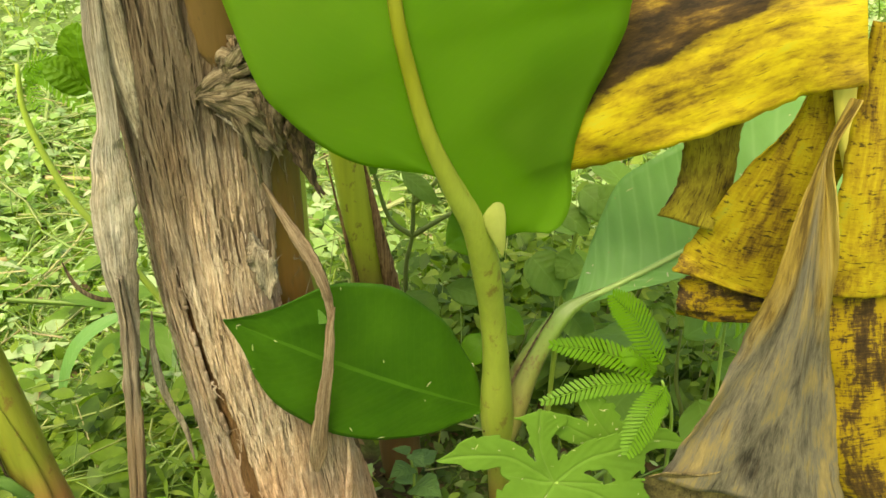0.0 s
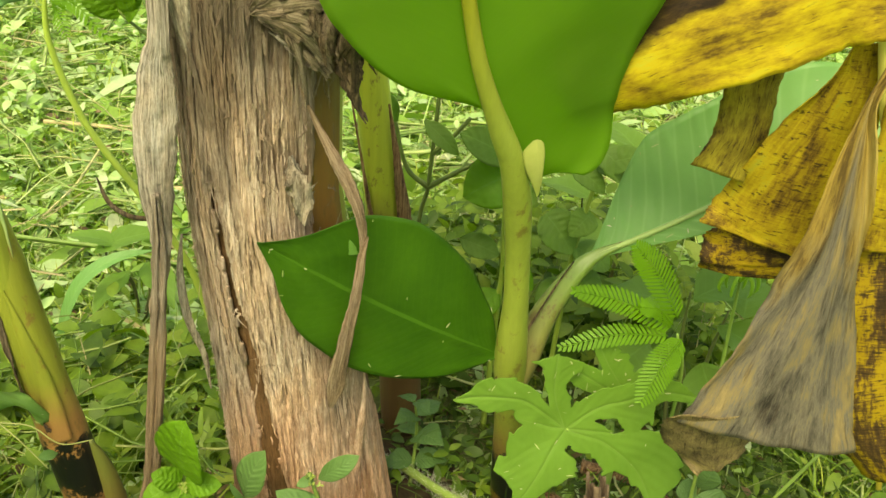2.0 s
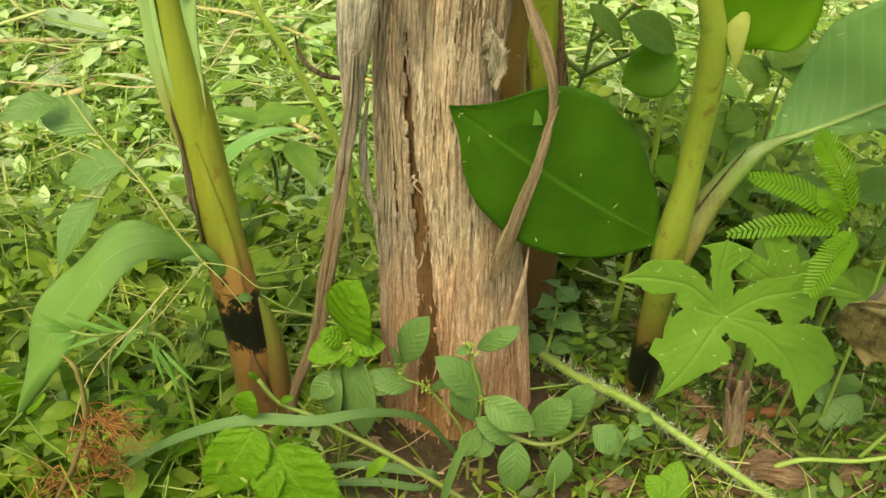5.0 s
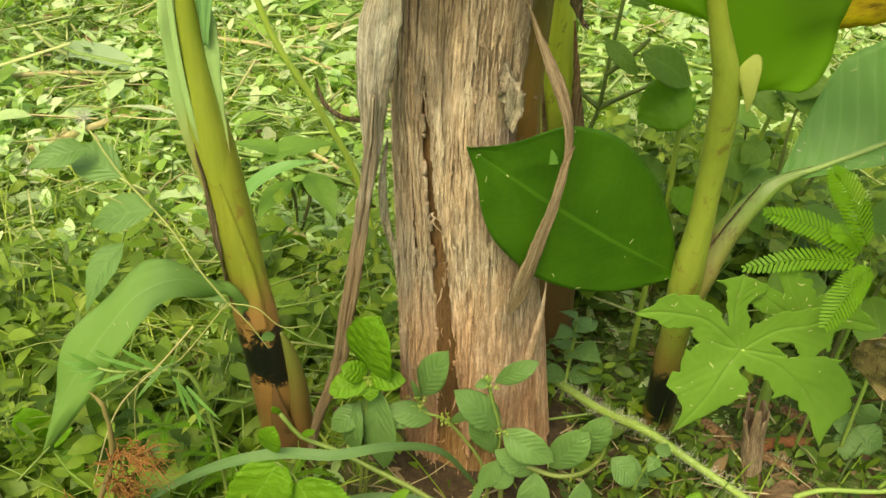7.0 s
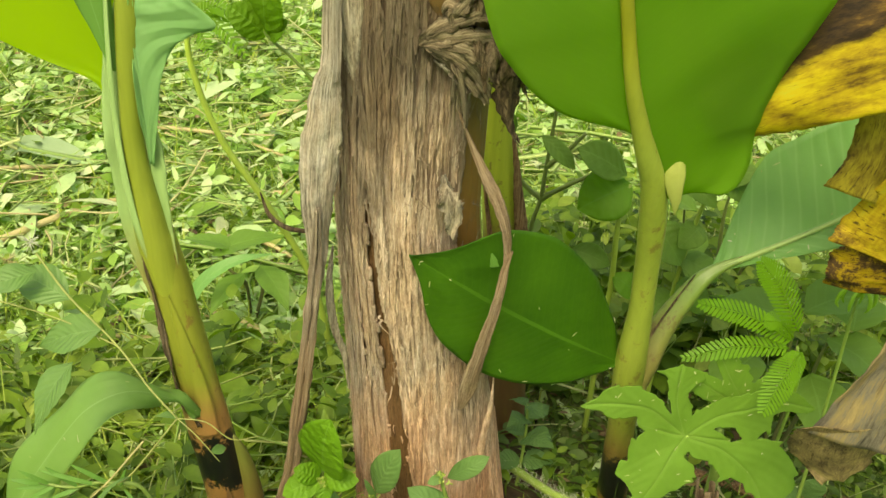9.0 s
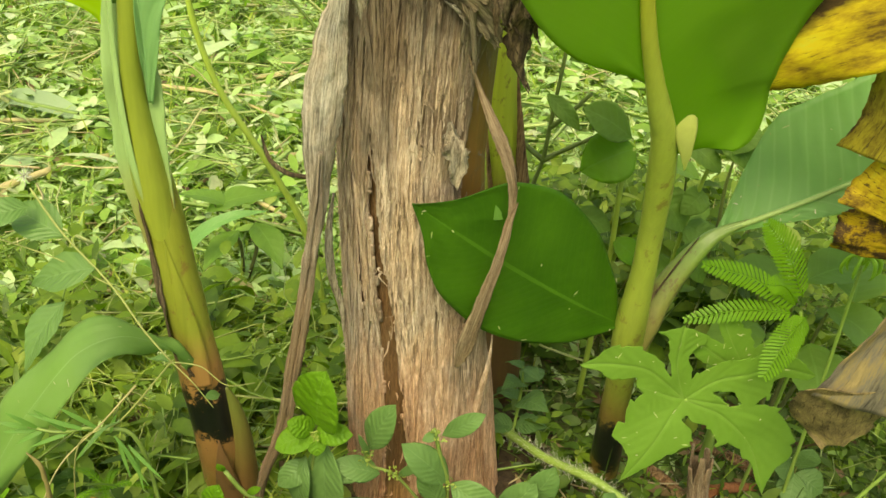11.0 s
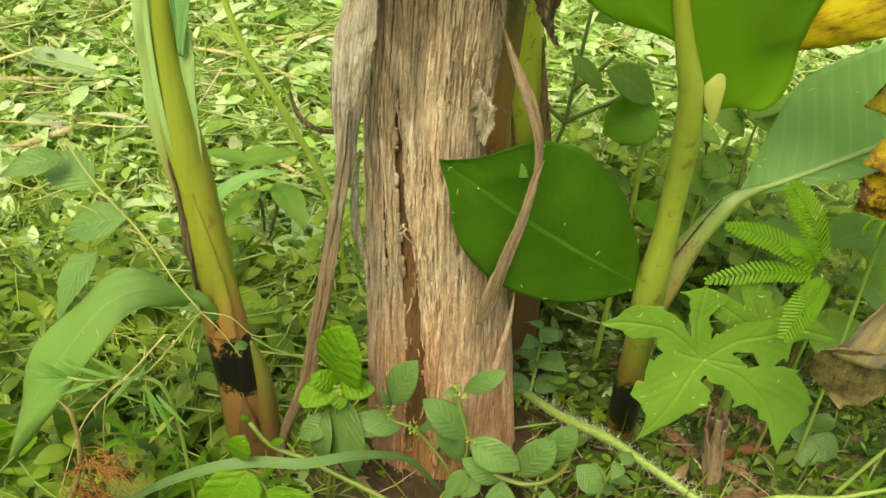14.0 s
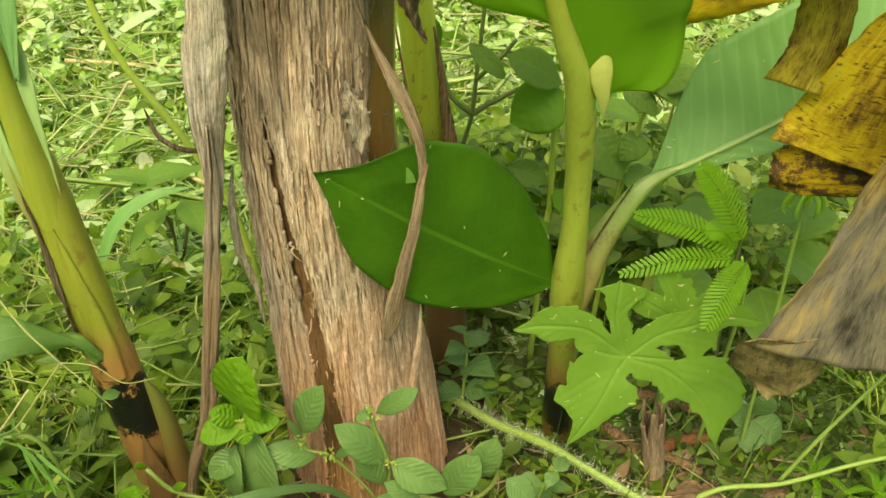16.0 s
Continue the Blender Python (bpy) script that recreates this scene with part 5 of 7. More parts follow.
# ---- the sucker behind the trunk ----
back_sucker = thing("banana_sucker", -0.075, 1.44, 0, "slender banana sucker with a brown withered foot", "banana plant", "banana suckers")
under(back_sucker, "stem", tube_mesh("stem_back", [(-0.07, 1.44, -0.03), (-0.09, 1.43, 0.25), (-0.122, 1.415, 0.5), (-0.140, 1.41, 0.66), (-0.160, 1.41, 0.80), (-0.182, 1.41, 0.95), (-0.205, 1.41, 1.1)], [0.042, 0.040, 0.035, 0.031, 0.030, 0.026, 0.02], 50, 18, lump=0.04), STEM_B)
for k, (dx, w) in enumerate([(-0.034, 0.006), (0.028, 0.015)]):
    ob = under(back_sucker, "dry_sheath", sheet_mesh("dry_sheath", [(-0.15 + dx, 1.385, 0.74), (-0.132 + dx, 1.38, 0.64), (-0.112 + dx, 1.38, 0.52), (-0.09 + dx, 1.395, 0.36), (-0.075 + dx, 1.40, 0.2)], [0.002, 0.5 * w, w, w, w], [0.002, 0.5 * w, w, w, w], (dx * 10, -1, 0), 40, 9, curl=0.9, ragged=0.2, seed=130 + k), BARK_BROWN, "withered brown sheath")
    solid(ob, 0.002)


# ---- weeds with a form of their own ----
def ovate(length, width, droop=0.15, seed=0, toothed=0.0, rows=30, cols=11):
    """An ovate leaf along +y from the origin, its face up."""
    mid = [(0, 0, 0), (0, 0.33 * length, 0.02 * length), (0, 0.66 * length, -0.25 * droop * length), (0, length, -droop * length)]
    w = width / 2
    wid = [0.05 * w, 0.70 * w, 0.98 * w, 0.98 * w, 0.72 * w, 0.36 * w, 0.02 * w]
    return sheet(mid, wid, wid, (0, 0, 1), rows, cols, fold=0.16, pleat=0.011 * width, pleats=6, wave=0.07 * width, waves=4, ragged=toothed, seed=seed)


def herb(base, tip, pairs, leaf_len, leaf_wid, material, label, seed, stem_r=0.0035, lean_in=0.0, droop=0.25, toothed=0.06, flowers=0, group="herbs at the trunk's foot", start=0.25, name="herb", taper=0.45, extra=()):
    """An upright weed: a stem with crossed pairs of leaves, smaller towards the top."""
    r = np.random.default_rng(seed)
    b, t = np.array(base, float), np.array(tip, float)
    top = thing(name, *base, label, "weed", group)
    bow = np.array([0.02 * r.normal(), 0.02 * r.normal(), 0])
    path = [b - [0, 0, 0.02], b + 0.33 * (t - b) + bow, b + 0.67 * (t - b) + bow, t]
    under(top, "stem", tube_mesh("herb_stem", path, [stem_r * 1.2, stem_r, 0.85 * stem_r, 0.5 * stem_r], 20, 7, lump=0.15, seed=seed), WEED_STEM)
    curve = spline(path, 50)
    for k in range(pairs):
        f = start + (0.985 - start) * (k / max(pairs - 1, 1))
        p = curve[int(f * 49)]
        size = 1.0 - taper * (k / max(pairs - 1, 1)) ** 2
        turn = 1.57 * k + r.normal() * 0.35 + seed
        for h in range(2):
            size_h = size * (0.85 + 0.3 * r.random())
            me = mesh_of("herb_leaf", *ovate(leaf_len * size_h, leaf_wid * size_h, droop + 0.1 * r.normal(), seed * 13 + k * 2 + h, toothed))
            ob = part("leaf", me, material, top)
            ob.matrix_local = pose(*(p - b), degrees := 12 + 14 * r.normal(), 12 * r.normal(), math.degrees(turn + math.pi * h))
    for f, yaw, pitch, roll, ln, wd in extra:
        ob = part("leaf", mesh_of("herb_leaf", *ovate(ln, wd, 0.1, seed + int(100 * f), toothed)), material, top)
        ob.matrix_local = pose(*(curve[int(f * 49)] - b), pitch, roll, yaw)
    for k in range(flowers):
        p = curve[int((0.6 + 0.39 * (k + 1) / flowers) * 49)] - b + [0.006 * r.normal(), 0.006 * r.normal(), 0.006]
        pos = np.array([p] * 14) + 0.004 * r.normal(size=(14, 3))
        me = mesh_of("flower_head", *leaf_batch(pos, r.random(14) * 6.28, r.random(14) * 1.5, r.random(14), np.full(14, 0.007), np.full(14, 0.003)))
        part("flower_head", me, FLOWER, top, "tiny yellow-green flower head")
    return top


FLOWER = stuff_material("yellow_green_buds", [(0.0, (0.20, 0.32, 0.05)), (1.0, (0.38, 0.45, 0.11))], (1, 1, 0.5), 0.3)

def placed_weed(name, label, stems, leaves, material, group, toothed=0.06, buds=(), stem_r=0.003, seed=0, lift=0.10, stem_mat=None):
    """A weed whose leaves run from a base to a tip, each with its width; stems are runs of points."""
    r = np.random.default_rng(900 + seed)
    top = thing(name, *stems[0][-1][:2], 0.0, label, "weed", group)
    for pts in stems:
        under(top, "stem", tube_mesh("weed_stem", pts, [stem_r * (0.75 + 0.35 * q / (len(pts) - 1)) for q in range(len(pts))], 26, 7, lump=0.12, seed=seed), stem_mat or WEED_DARK)
    for k, (a, b, w) in enumerate(leaves):
        a, b = np.array(a), np.array(b)
        ln = np.linalg.norm(b - a)
        up = np.array([0.25 * r.normal(), -0.72 + 0.1 * r.normal(), 0.68])
        bulge = unit(up) * ln * lift * (0.7 + 0.6 * r.random())
        h = 0.5 * w
        wid = [q * h for q in ([0.42, 0.88, 1.04, 1.06, 0.98, 0.80, 0.50, 0.02] if toothed > 0.08 else [0.05, 0.55, 0.88, 1.0, 0.98, 0.82, 0.52, 0.02])]
        me = sheet_mesh("placed_leaf", [a, a + 0.33 * (b - a) + bulge, a + 0.67 * (b - a) + bulge, b], wid, wid, up, 97 if toothed > 0.08 else 60, 13, fold=0.08, pleat=(0.0028 if toothed > 0.08 else 0.0025) * w, pleats=7, wave=0.035 * w, waves=4, ragged=0.3 * toothed, teeth=(22, 0.8 * toothed) if toothed > 0.05 else None, seed=seed * 31 + k)
        solid(under(top, "leaf", me, material), 0.0005)
    for p in buds:
        pos = np.array([p] * 18) + 0.005 * r.normal(size=(18, 3))
        me = mesh_of("flower_head", *leaf_batch(pos, r.random(18) * 6.28, r.random(18) * 1.5, r.random(18), np.full(18, 0.007), np.full(18, 0.0035)))
        under(top, "flower_head", me, FLOWER, "tiny yellow-green flower head")
    return top


FOOT = "herbs at the trunk's foot"
placed_weed("herb", "green herb with ribbed leaves and yellow-green buds", [[(-0.310, 0.955, 0.267), (-0.296, 0.955, 0.233), (-0.262, 0.955, 0.221), (-0.23, 0.955, 0.185), (-0.196, 0.955, 0.132), (-0.18, 0.955, 0.066), (-0.172, 0.955, -0.03)]],
    [((-0.301, 0.955, 0.269), (-0.263, 0.94, 0.381), 0.050), ((-0.281, 0.955, 0.216), (-0.358, 0.94, 0.245), 0.042), ((-0.252, 0.955, 0.215), (-0.217, 0.94, 0.265), 0.016), ((-0.299, 0.955, 0.255), (-0.317, 0.94, 0.313), 0.010)], LEAF_HERB, FOOT, 0.04, [(-0.306, 0.95, 0.262), (-0.303, 0.95, 0.247), (-0.262, 0.95, 0.224), (-0.255, 0.95, 0.217)], seed=1)
placed_weed("herb", "upright herb with ribbed oval leaves before the bark", [[(-0.201, 0.95, 0.331), (-0.188, 0.95, 0.277), (-0.172, 0.95, 0.219), (-0.168, 0.95, 0.155), (-0.156, 0.95, 0.076), (-0.154, 0.95, -0.03)]],
    [((-0.188, 0.95, 0.319), (-0.127, 0.935, 0.386), 0.031), ((-0.17, 0.95, 0.219), (-0.249, 0.935, 0.307), 0.052), ((-0.166, 0.95, 0.217), (-0.079, 0.935, 0.177), 0.056), ((-0.175, 0.95, 0.161), (-0.216, 0.935, 0.261), 0.040), ((-0.105, 0.95, 0.124), (-0.176, 0.935, 0.185), 0.040), ((-0.194, 0.95, 0.323), (-0.218, 0.935, 0.319), 0.016), ((-0.168, 0.945, 0.15), (-0.190, 0.935, 0.09), 0.036)], LEAF_HERB, FOOT, 0.04, [(-0.199, 0.945, 0.327), (-0.194, 0.945, 0.318), (-0.170, 0.945, 0.222)], stem_r=0.0042, seed=2)
placed_weed("herb", "sprawling herb with oval leaves and an arching stem", [[(-0.002, 0.945, 0.221), (-0.006, 0.945, 0.182), (-0.028, 0.945, 0.148), (-0.062, 0.945, 0.132), (-0.099, 0.945, 0.138), (-0.147, 0.948, 0.154)], [(-0.099, 0.945, 0.138), (-0.11, 0.95, 0.07), (-0.12, 0.955, -0.02)]],
    [((-0.081, 0.945, 0.15), (-0.035, 0.93, 0.262), 0.055), ((-0.043, 0.945, 0.189), (-0.01, 0.93, 0.297), 0.050), ((-0.104, 0.945, 0.135), (-0.099, 0.93, 0.016), 0.054), ((-0.025, 0.945, 0.127), (-0.035, 0.93, 0.034), 0.043), ((0.012, 0.945, 0.189), (0.057, 0.93, 0.151), 0.046), ((-0.145, 0.945, 0.138), (-0.168, 0.93, 0.097), 0.034)], LEAF_HERB, FOOT, 0.04, stem_r=0.0042, seed=3)
placed_weed("nettle_like_herb", "bright green nettle-like herb with a whorl of toothed leaves", [[(-0.38, 0.94, 0.33), (-0.385, 0.945, 0.309), (-0.388, 0.945, 0.237), (-0.393, 0.945, 0.122), (-0.399, 0.945, -0.01)]],
    [((-0.38, 0.935, 0.328), (-0.362, 0.905, 0.462), 0.084), ((-0.38, 0.935, 0.314), (-0.322, 0.915, 0.334), 0.035), ((-0.386, 0.935, 0.311), (-0.441, 0.915, 0.288), 0.044), ((-0.386, 0.935, 0.317), (-0.422, 0.915, 0.348), 0.034), ((-0.383, 0.935, 0.311), (-0.376, 0.915, 0.282), 0.030)], LEAF_BRIGHT, FOOT, 0.10, [(-0.382, 0.925, 0.316)], seed=4)
placed_weed("herb", "herb with long drooping dark green leaves", [[(-0.375, 0.955, 0.285), (-0.385, 0.955, 0.2), (-0.39, 0.955, -0.02)]],
    [((-0.37, 0.95, 0.278), (-0.355, 0.935, 0.107), 0.072), ((-0.394, 0.95, 0.232), (-0.443, 0.935, 0.186), 0.043), ((-0.36, 0.95, 0.231), (-0.309, 0.935, 0.221), 0.038), ((-0.40, 0.95, 0.243), (-0.402, 0.935, 0.131), 0.047)], LEAF_HERB, FOOT, 0.06, seed=5)
placed_weed("nettle_like_herb", "low herb with large toothed bright green leaves", [[(-0.497, 0.8, 0.25), (-0.477, 0.8, 0.232), (-0.463, 0.802, 0.202), (-0.445, 0.81, 0.131), (-0.42, 0.83, -0.02)]],
    [((-0.494, 0.8, 0.249), (-0.568, 0.785, 0.103), 0.084), ((-0.466, 0.8, 0.213), (-0.373, 0.785, 0.062), 0.118), ((-0.506, 0.8, 0.275), (-0.49, 0.785, 0.342), 0.036), ((-0.46, 0.8, 0.192), (-0.487, 0.785, 0.075), 0.06)], LEAF_BRIGHT, FOOT, 0.09, seed=6)
placed_weed("trailing_runner", "green runner stem trailing over the soil", [[(-0.504, 0.86, 0.288), (-0.473, 0.86, 0.244), (-0.422, 0.86, 0.224), (-0.369, 0.855, 0.202), (-0.299, 0.85, 0.17), (-0.244, 0.845, 0.139), (-0.17, 0.84, 0.092), (-0.112, 0.83, 0.049), (-0.06, 0.82, -0.01)]],
    [((-0.504, 0.86, 0.288), (-0.512, 0.85, 0.312), 0.012), ((-0.473, 0.86, 0.246), (-0.448, 0.85, 0.272), 0.012), ((-0.30, 0.85, 0.17), (-0.335, 0.84, 0.12), 0.02)], LEAF_BRIGHT, FOOT, 0.04, stem_r=0.0046, seed=7)
herb((-0.05, 1.25, 0.0), (-0.05, 1.23, 0.24), 4, 0.075, 0.056, LEAF_HERB, "small dark herb behind the trunk", 21, droop=0.35)
herb((0.08, 1.02, 0.0), (0.10, 1.0, 0.15), 3, 0.06, 0.045, LEAF_HERB, "small rounded herb beside a hairy stalk", 31)


def shrub(base, stems, leaves, label, seed, group="broad-leaved weeds"):
    """A shrubby weed: several dark stems, each with alternate broad leaves."""
    r = np.random.default_rng(seed)
    top = thing("shrubby_weed", *base, label, "weed", group)
    b = np.array(base, float)
    for tip in stems:
        t = np.array(tip, float)
        path = [b - [0, 0, 0.02], b + 0.4 * (t - b) + [0.02, 0, 0.03], b + 0.75 * (t - b), t]
        under(top, "stem", tube_mesh("shrub_stem", path, [0.005, 0.0045, 0.0035, 0.002], 24, 7, lump=0.2, seed=seed), TWIG)
    for x, y, z, yaw, pitch, roll, ln, wd in leaves:
        me = mesh_of("shrub_leaf", *ovate(ln, wd, 0.18, int(1000 * abs(x + z)) + seed, 0.04, 20, 11))
        ob = part("leaf", me, LEAF_SHRUB, top)
        ob.matrix_local = pose(x - base[0], y - base[1], z - base[2], pitch, roll, yaw)
    return top


TWIG = stem_material("dark_green_twig", (0.10, 0.11, 0.035), (0.13, 0.19, 0.045), 0.1, 0.6, rough=0.6)
BROAD = "broad-leaved weeds"
placed_weed("shrubby_weed", "shrubby weed with dark forked stems and grey-green leaves", [[(-0.035, 1.5, 0.78), (-0.044, 1.5, 0.606), (-0.048, 1.5, 0.53), (-0.061, 1.5, 0.455), (-0.061, 1.5, 0.305), (-0.05, 1.5, -0.02)], [(0.07, 1.49, 0.62), (0.036, 1.5, 0.586), (-0.004, 1.5, 0.561), (-0.048, 1.5, 0.53)], [(-0.115, 1.5, 0.66), (-0.09, 1.5, 0.569), (-0.048, 1.5, 0.53)], [(0.02, 1.49, 0.68), (-0.01, 1.49, 0.64), (-0.044, 1.5, 0.60)]],
    [((0.101, 1.45, 0.619), (0.0, 1.42, 0.681), 0.066), ((-0.063, 1.45, 0.687), (0.001, 1.42, 0.638), 0.034), ((-0.03, 1.49, 0.74), (0.05, 1.46, 0.80), 0.05), ((-0.11, 1.5, 0.66), (-0.15, 1.47, 0.72), 0.045), ((0.017, 1.45, 0.453), (0.093, 1.42, 0.439), 0.05), ((-0.06, 1.48, 0.42), (0.0, 1.44, 0.37), 0.06), ((-0.05, 1.49, 0.36), (-0.09, 1.45, 0.30), 0.06)], LEAF_SHRUB, BROAD, 0.04, stem_r=0.0048, seed=31, stem_mat=TWIG)
placed_weed("shrubby_weed", "weed with a large rounded green leaf on an upright stem", [[(0.11, 1.45, 0.60), (0.094, 1.42, 0.546), (0.101, 1.42, 0.401), (0.099, 1.42, 0.319), (0.10, 1.43, -0.02)]],
    [((0.113, 1.45, 0.600), (0.016, 1.42, 0.556), 0.100), ((0.10, 1.42, 0.42), (0.16, 1.40, 0.38), 0.05), ((0.10, 1.42, 0.36), (0.05, 1.40, 0.31), 0.06)], LEAF_ROUND, BROAD, 0.03, stem_r=0.006, seed=32, stem_mat=LIME_STEM)
placed_weed("shrubby_weed", "leafy weed with pale pointed leaves between the suckers", [[(0.262, 1.45, 0.62), (0.251, 1.45, 0.572), (0.238, 1.45, 0.472), (0.23, 1.45, 0.365), (0.22, 1.45, -0.02)]],
    [((0.211, 1.45, 0.617), (0.267, 1.42, 0.581), 0.042), ((0.252, 1.45, 0.655), (0.323, 1.42, 0.595), 0.056), ((0.255, 1.45, 0.524), (0.214, 1.42, 0.488), 0.05), ((0.171, 1.45, 0.517), (0.226, 1.42, 0.451), 0.075), ((0.25, 1.45, 0.62), (0.33, 1.42, 0.66), 0.05), ((0.235, 1.45, 0.45), (0.30, 1.42, 0.42), 0.06), ((0.23, 1.45, 0.36), (0.17, 1.42, 0.33), 0.06), ((0.24, 1.45, 0.40), (0.29, 1.42, 0.34), 0.06)], LEAF_SHRUB, BROAD, 0.09, stem_r=0.005, seed=33, stem_mat=LIME_STEM)
shrub((0.36, 1.75, 0.0), [(0.38, 1.7, 0.55), (0.5, 1.68, 0.5), (0.28, 1.7, 0.45)],
      [(0.40, 1.66, 0.50, -60, 40, 10, 0.17, 0.085), (0.38, 1.64, 0.55, 30, 20, 0, 0.15, 0.08), (0.45, 1.66, 0.46, -110, 10, 0, 0.16, 0.08), (0.30, 1.66, 0.44, 60, 10, 0, 0.14, 0.09), (0.5, 1.66, 0.5, 150, -10, 0, 0.14, 0.08), (0.28, 1.68, 0.40, 180, -15, 0, 0.14, 0.09)],
      "shrubby weed with large pale green leaves", 5)
shrub((0.45, 1.33, 0.0), [(0.42, 1.30, 0.46), (0.50, 1.31, 0.42), (0.36, 1.32, 0.40)],
      [(0.42, 1.28, 0.46, -80, 25, 0, 0.13, 0.10), (0.40, 1.28, 0.44, 70, 5, 0, 0.15, 0.11), (0.48, 1.29, 0.40, -130, -10, 0, 0.15, 0.11), (0.52, 1.29, 0.42, -20, 15, 0, 0.13, 0.10), (0.36, 1.28, 0.36, 130, -10, 10, 0.14, 0.10), (0.46, 1.27, 0.33, -170, -30, 0, 0.14, 0.11)],
      "shrubby weed with broad green leaves", 9)
shrub((-0.70, 1.72, 0.0), [(-0.75, 1.69, 0.24), (-0.66, 1.7, 0.2)],
      [(-0.77, 1.69, 0.22, -75, 25, 10, 0.17, 0.075), (-0.72, 1.69, 0.24, 80, 10, 0, 0.13, 0.06), (-0.66, 1.69, 0.2, -140, -10, 0, 0.14, 0.07), (-0.70, 1.70, 0.17, 150, -15, 0, 0.13, 0.06)],
      "small weed with pointed green leaves in the lawn", 11)


LEAF_HUB, LEAF_RIGHT, LEAF_UP, LEAF_FACE = np.array((0.174, 0.990, 0.418)), np.array((0.9832, 0.1825, 0.0)), np.array((-0.0238, 0.1284, 0.9914)), np.array((0.1809, -0.9748, 0.1306))


def lobed_leaf(name, lobes, seed, lift=0.0, step=0.0018):
    """A palmate leaf with pointed, coarsely toothed lobes, as one blade. Each lobe has its vein in centimetres
    across the blade and the half widths at shares of its length, left and right of the vein."""
    gu, gv = np.meshgrid(np.arange(-0.20, 0.225, step), np.arange(-0.22, 0.145, step), indexing="ij")
    shape = gu.shape
    grid = np.stack([gu.ravel(), gv.ravel()], -1)
    cells = grid + 0.5 * step + 0.0012 * np.stack([vnoise(grid[:, 0] * 90, grid[:, 1] * 90, seed), vnoise(grid[:, 0] * 90, grid[:, 1] * 90, seed + 1)], -1)
    inside = np.zeros(len(grid), bool)
    near = np.full(len(grid), 9.0)
    uv = np.zeros((len(grid), 2))
    f = np.linspace(0, 1, 120)
    for mid, left, right in lobes:
        path = spline([(u / 100, v / 100) for u, v in mid], 120)
        tan = unit(np.gradient(path, axis=0))
        saw = (5.5 * f) % 1.0 - 0.45
        wl, wr = np.interp(f, *left) / 100, np.interp(f, *right) / 100
        for pts, target in ((cells, 0), (grid, 1)):
            d = pts[:, None] - path[None]
            k = np.argmin((d ** 2).sum(-1), axis=1)
            e = np.take_along_axis(d, k[:, None, None], 1)[:, 0]
            along = (e * tan[k]).sum(-1)
            off = tan[k, 0] * e[:, 1] - tan[k, 1] * e[:, 0]
            if target == 0:
                wl, wr = wl * (1 + 0.16 * saw), wr * (1 + 0.16 * saw[::-1])
                inside |= (off < wl[k]) & (-off < wr[k]) & (np.abs(along) < 0.004)
            else:
                hit = np.hypot(off, along) < near
                near = np.where(hit, np.hypot(off, along), near)
                uv[hit] = np.stack([np.clip(0.5 + off / 0.12, 0, 1), f[k]], -1)[hit]
    keep = inside.reshape(shape)[:-1, :-1]
    faces = [q for q in grid_faces(shape[0], shape[1], False, keep)]
    q = np.array(faces)
    edges = np.sort(np.concatenate([q[:, [0, 1]], q[:, [1, 2]], q[:, [2, 3]], q[:, [3, 0]]]), axis=1)
    pairs, count = np.unique(edges, axis=0, return_counts=True)
    rim = pairs[count == 1]
    for _ in range(2):  # the stepped rim relaxes into a smooth margin
        acc, num = np.zeros_like(grid), np.zeros(len(grid))
        for a, b in ((0, 1), (1, 0)):
            np.add.at(acc, rim[:, a], grid[rim[:, b]])
            np.add.at(num, rim[:, a], 1)
        on = num > 0
        grid[on] = 0.4 * grid[on] + 0.6 * acc[on] / num[on][:, None]
    u, v = grid[:, 0], grid[:, 1]
    up = lift - 0.0016 * np.exp(-(near / 0.0022) ** 2) + 0.00022 * np.sin(2 * np.pi * (8 * uv[:, 1] - 60 * near)) * np.minimum(near / 0.01, 1) + 0.006 * vnoise(u * 9, v * 9, seed) + 0.0022 * vnoise(u * 32, v * 32, seed + 3)
    pts = LEAF_HUB + u[:, None] * LEAF_RIGHT + v[:, None] * LEAF_UP + up[:, None] * LEAF_FACE
    used, back = np.unique(q, return_inverse=True)
    return mesh_of(name, pts[used], [tuple(int(i) for i in r) for r in back.reshape(q.shape)], uv[used])


WEB = ([(-4.6, 0.2), (-1.5, -1.0), (2.5, -1.6), (7.2, -2.6)], ([0, 0.2, 0.5, 0.8, 1], [0.8, 2.2, 2.6, 1.8, 0.4]), ([0, 0.25, 0.5, 0.8, 1], [0.8, 2.6, 2.6, 1.8, 0.4]))
UPPER_LEFT = ([(0.1, -1.4), (-6.6, 4.3), (-12.7, 5.7), (-17.7, 5.6)], ([0, 0.15, 0.3, 0.4, 0.6, 0.72, 0.85, 1], [2.1, 3.7, 3.3, 1.9, 2.9, 1.8, 0.9, 0]), ([0, 0.2, 0.35, 0.5, 0.65, 0.77, 0.82, 1], [1.1, 1.3, 2.5, 3.4, 3.3, 2.6, 1.1, 0]))
UPRIGHT = ([(0.1, -1.4), (-2.0, 4.2), (-2.5, 8.9), (-2.4, 11.9)], ([0, 0.35, 0.5, 0.65, 0.8, 0.87, 0.95, 1], [1.2, 1.0, 1.5, 1.8, 2.1, 3.9, 2.2, 0.5]), ([0, 0.3, 0.5, 0.65, 0.8, 0.9, 1], [1.2, 2.3, 1.5, 3.7, 4.3, 3.1, 0.2]))
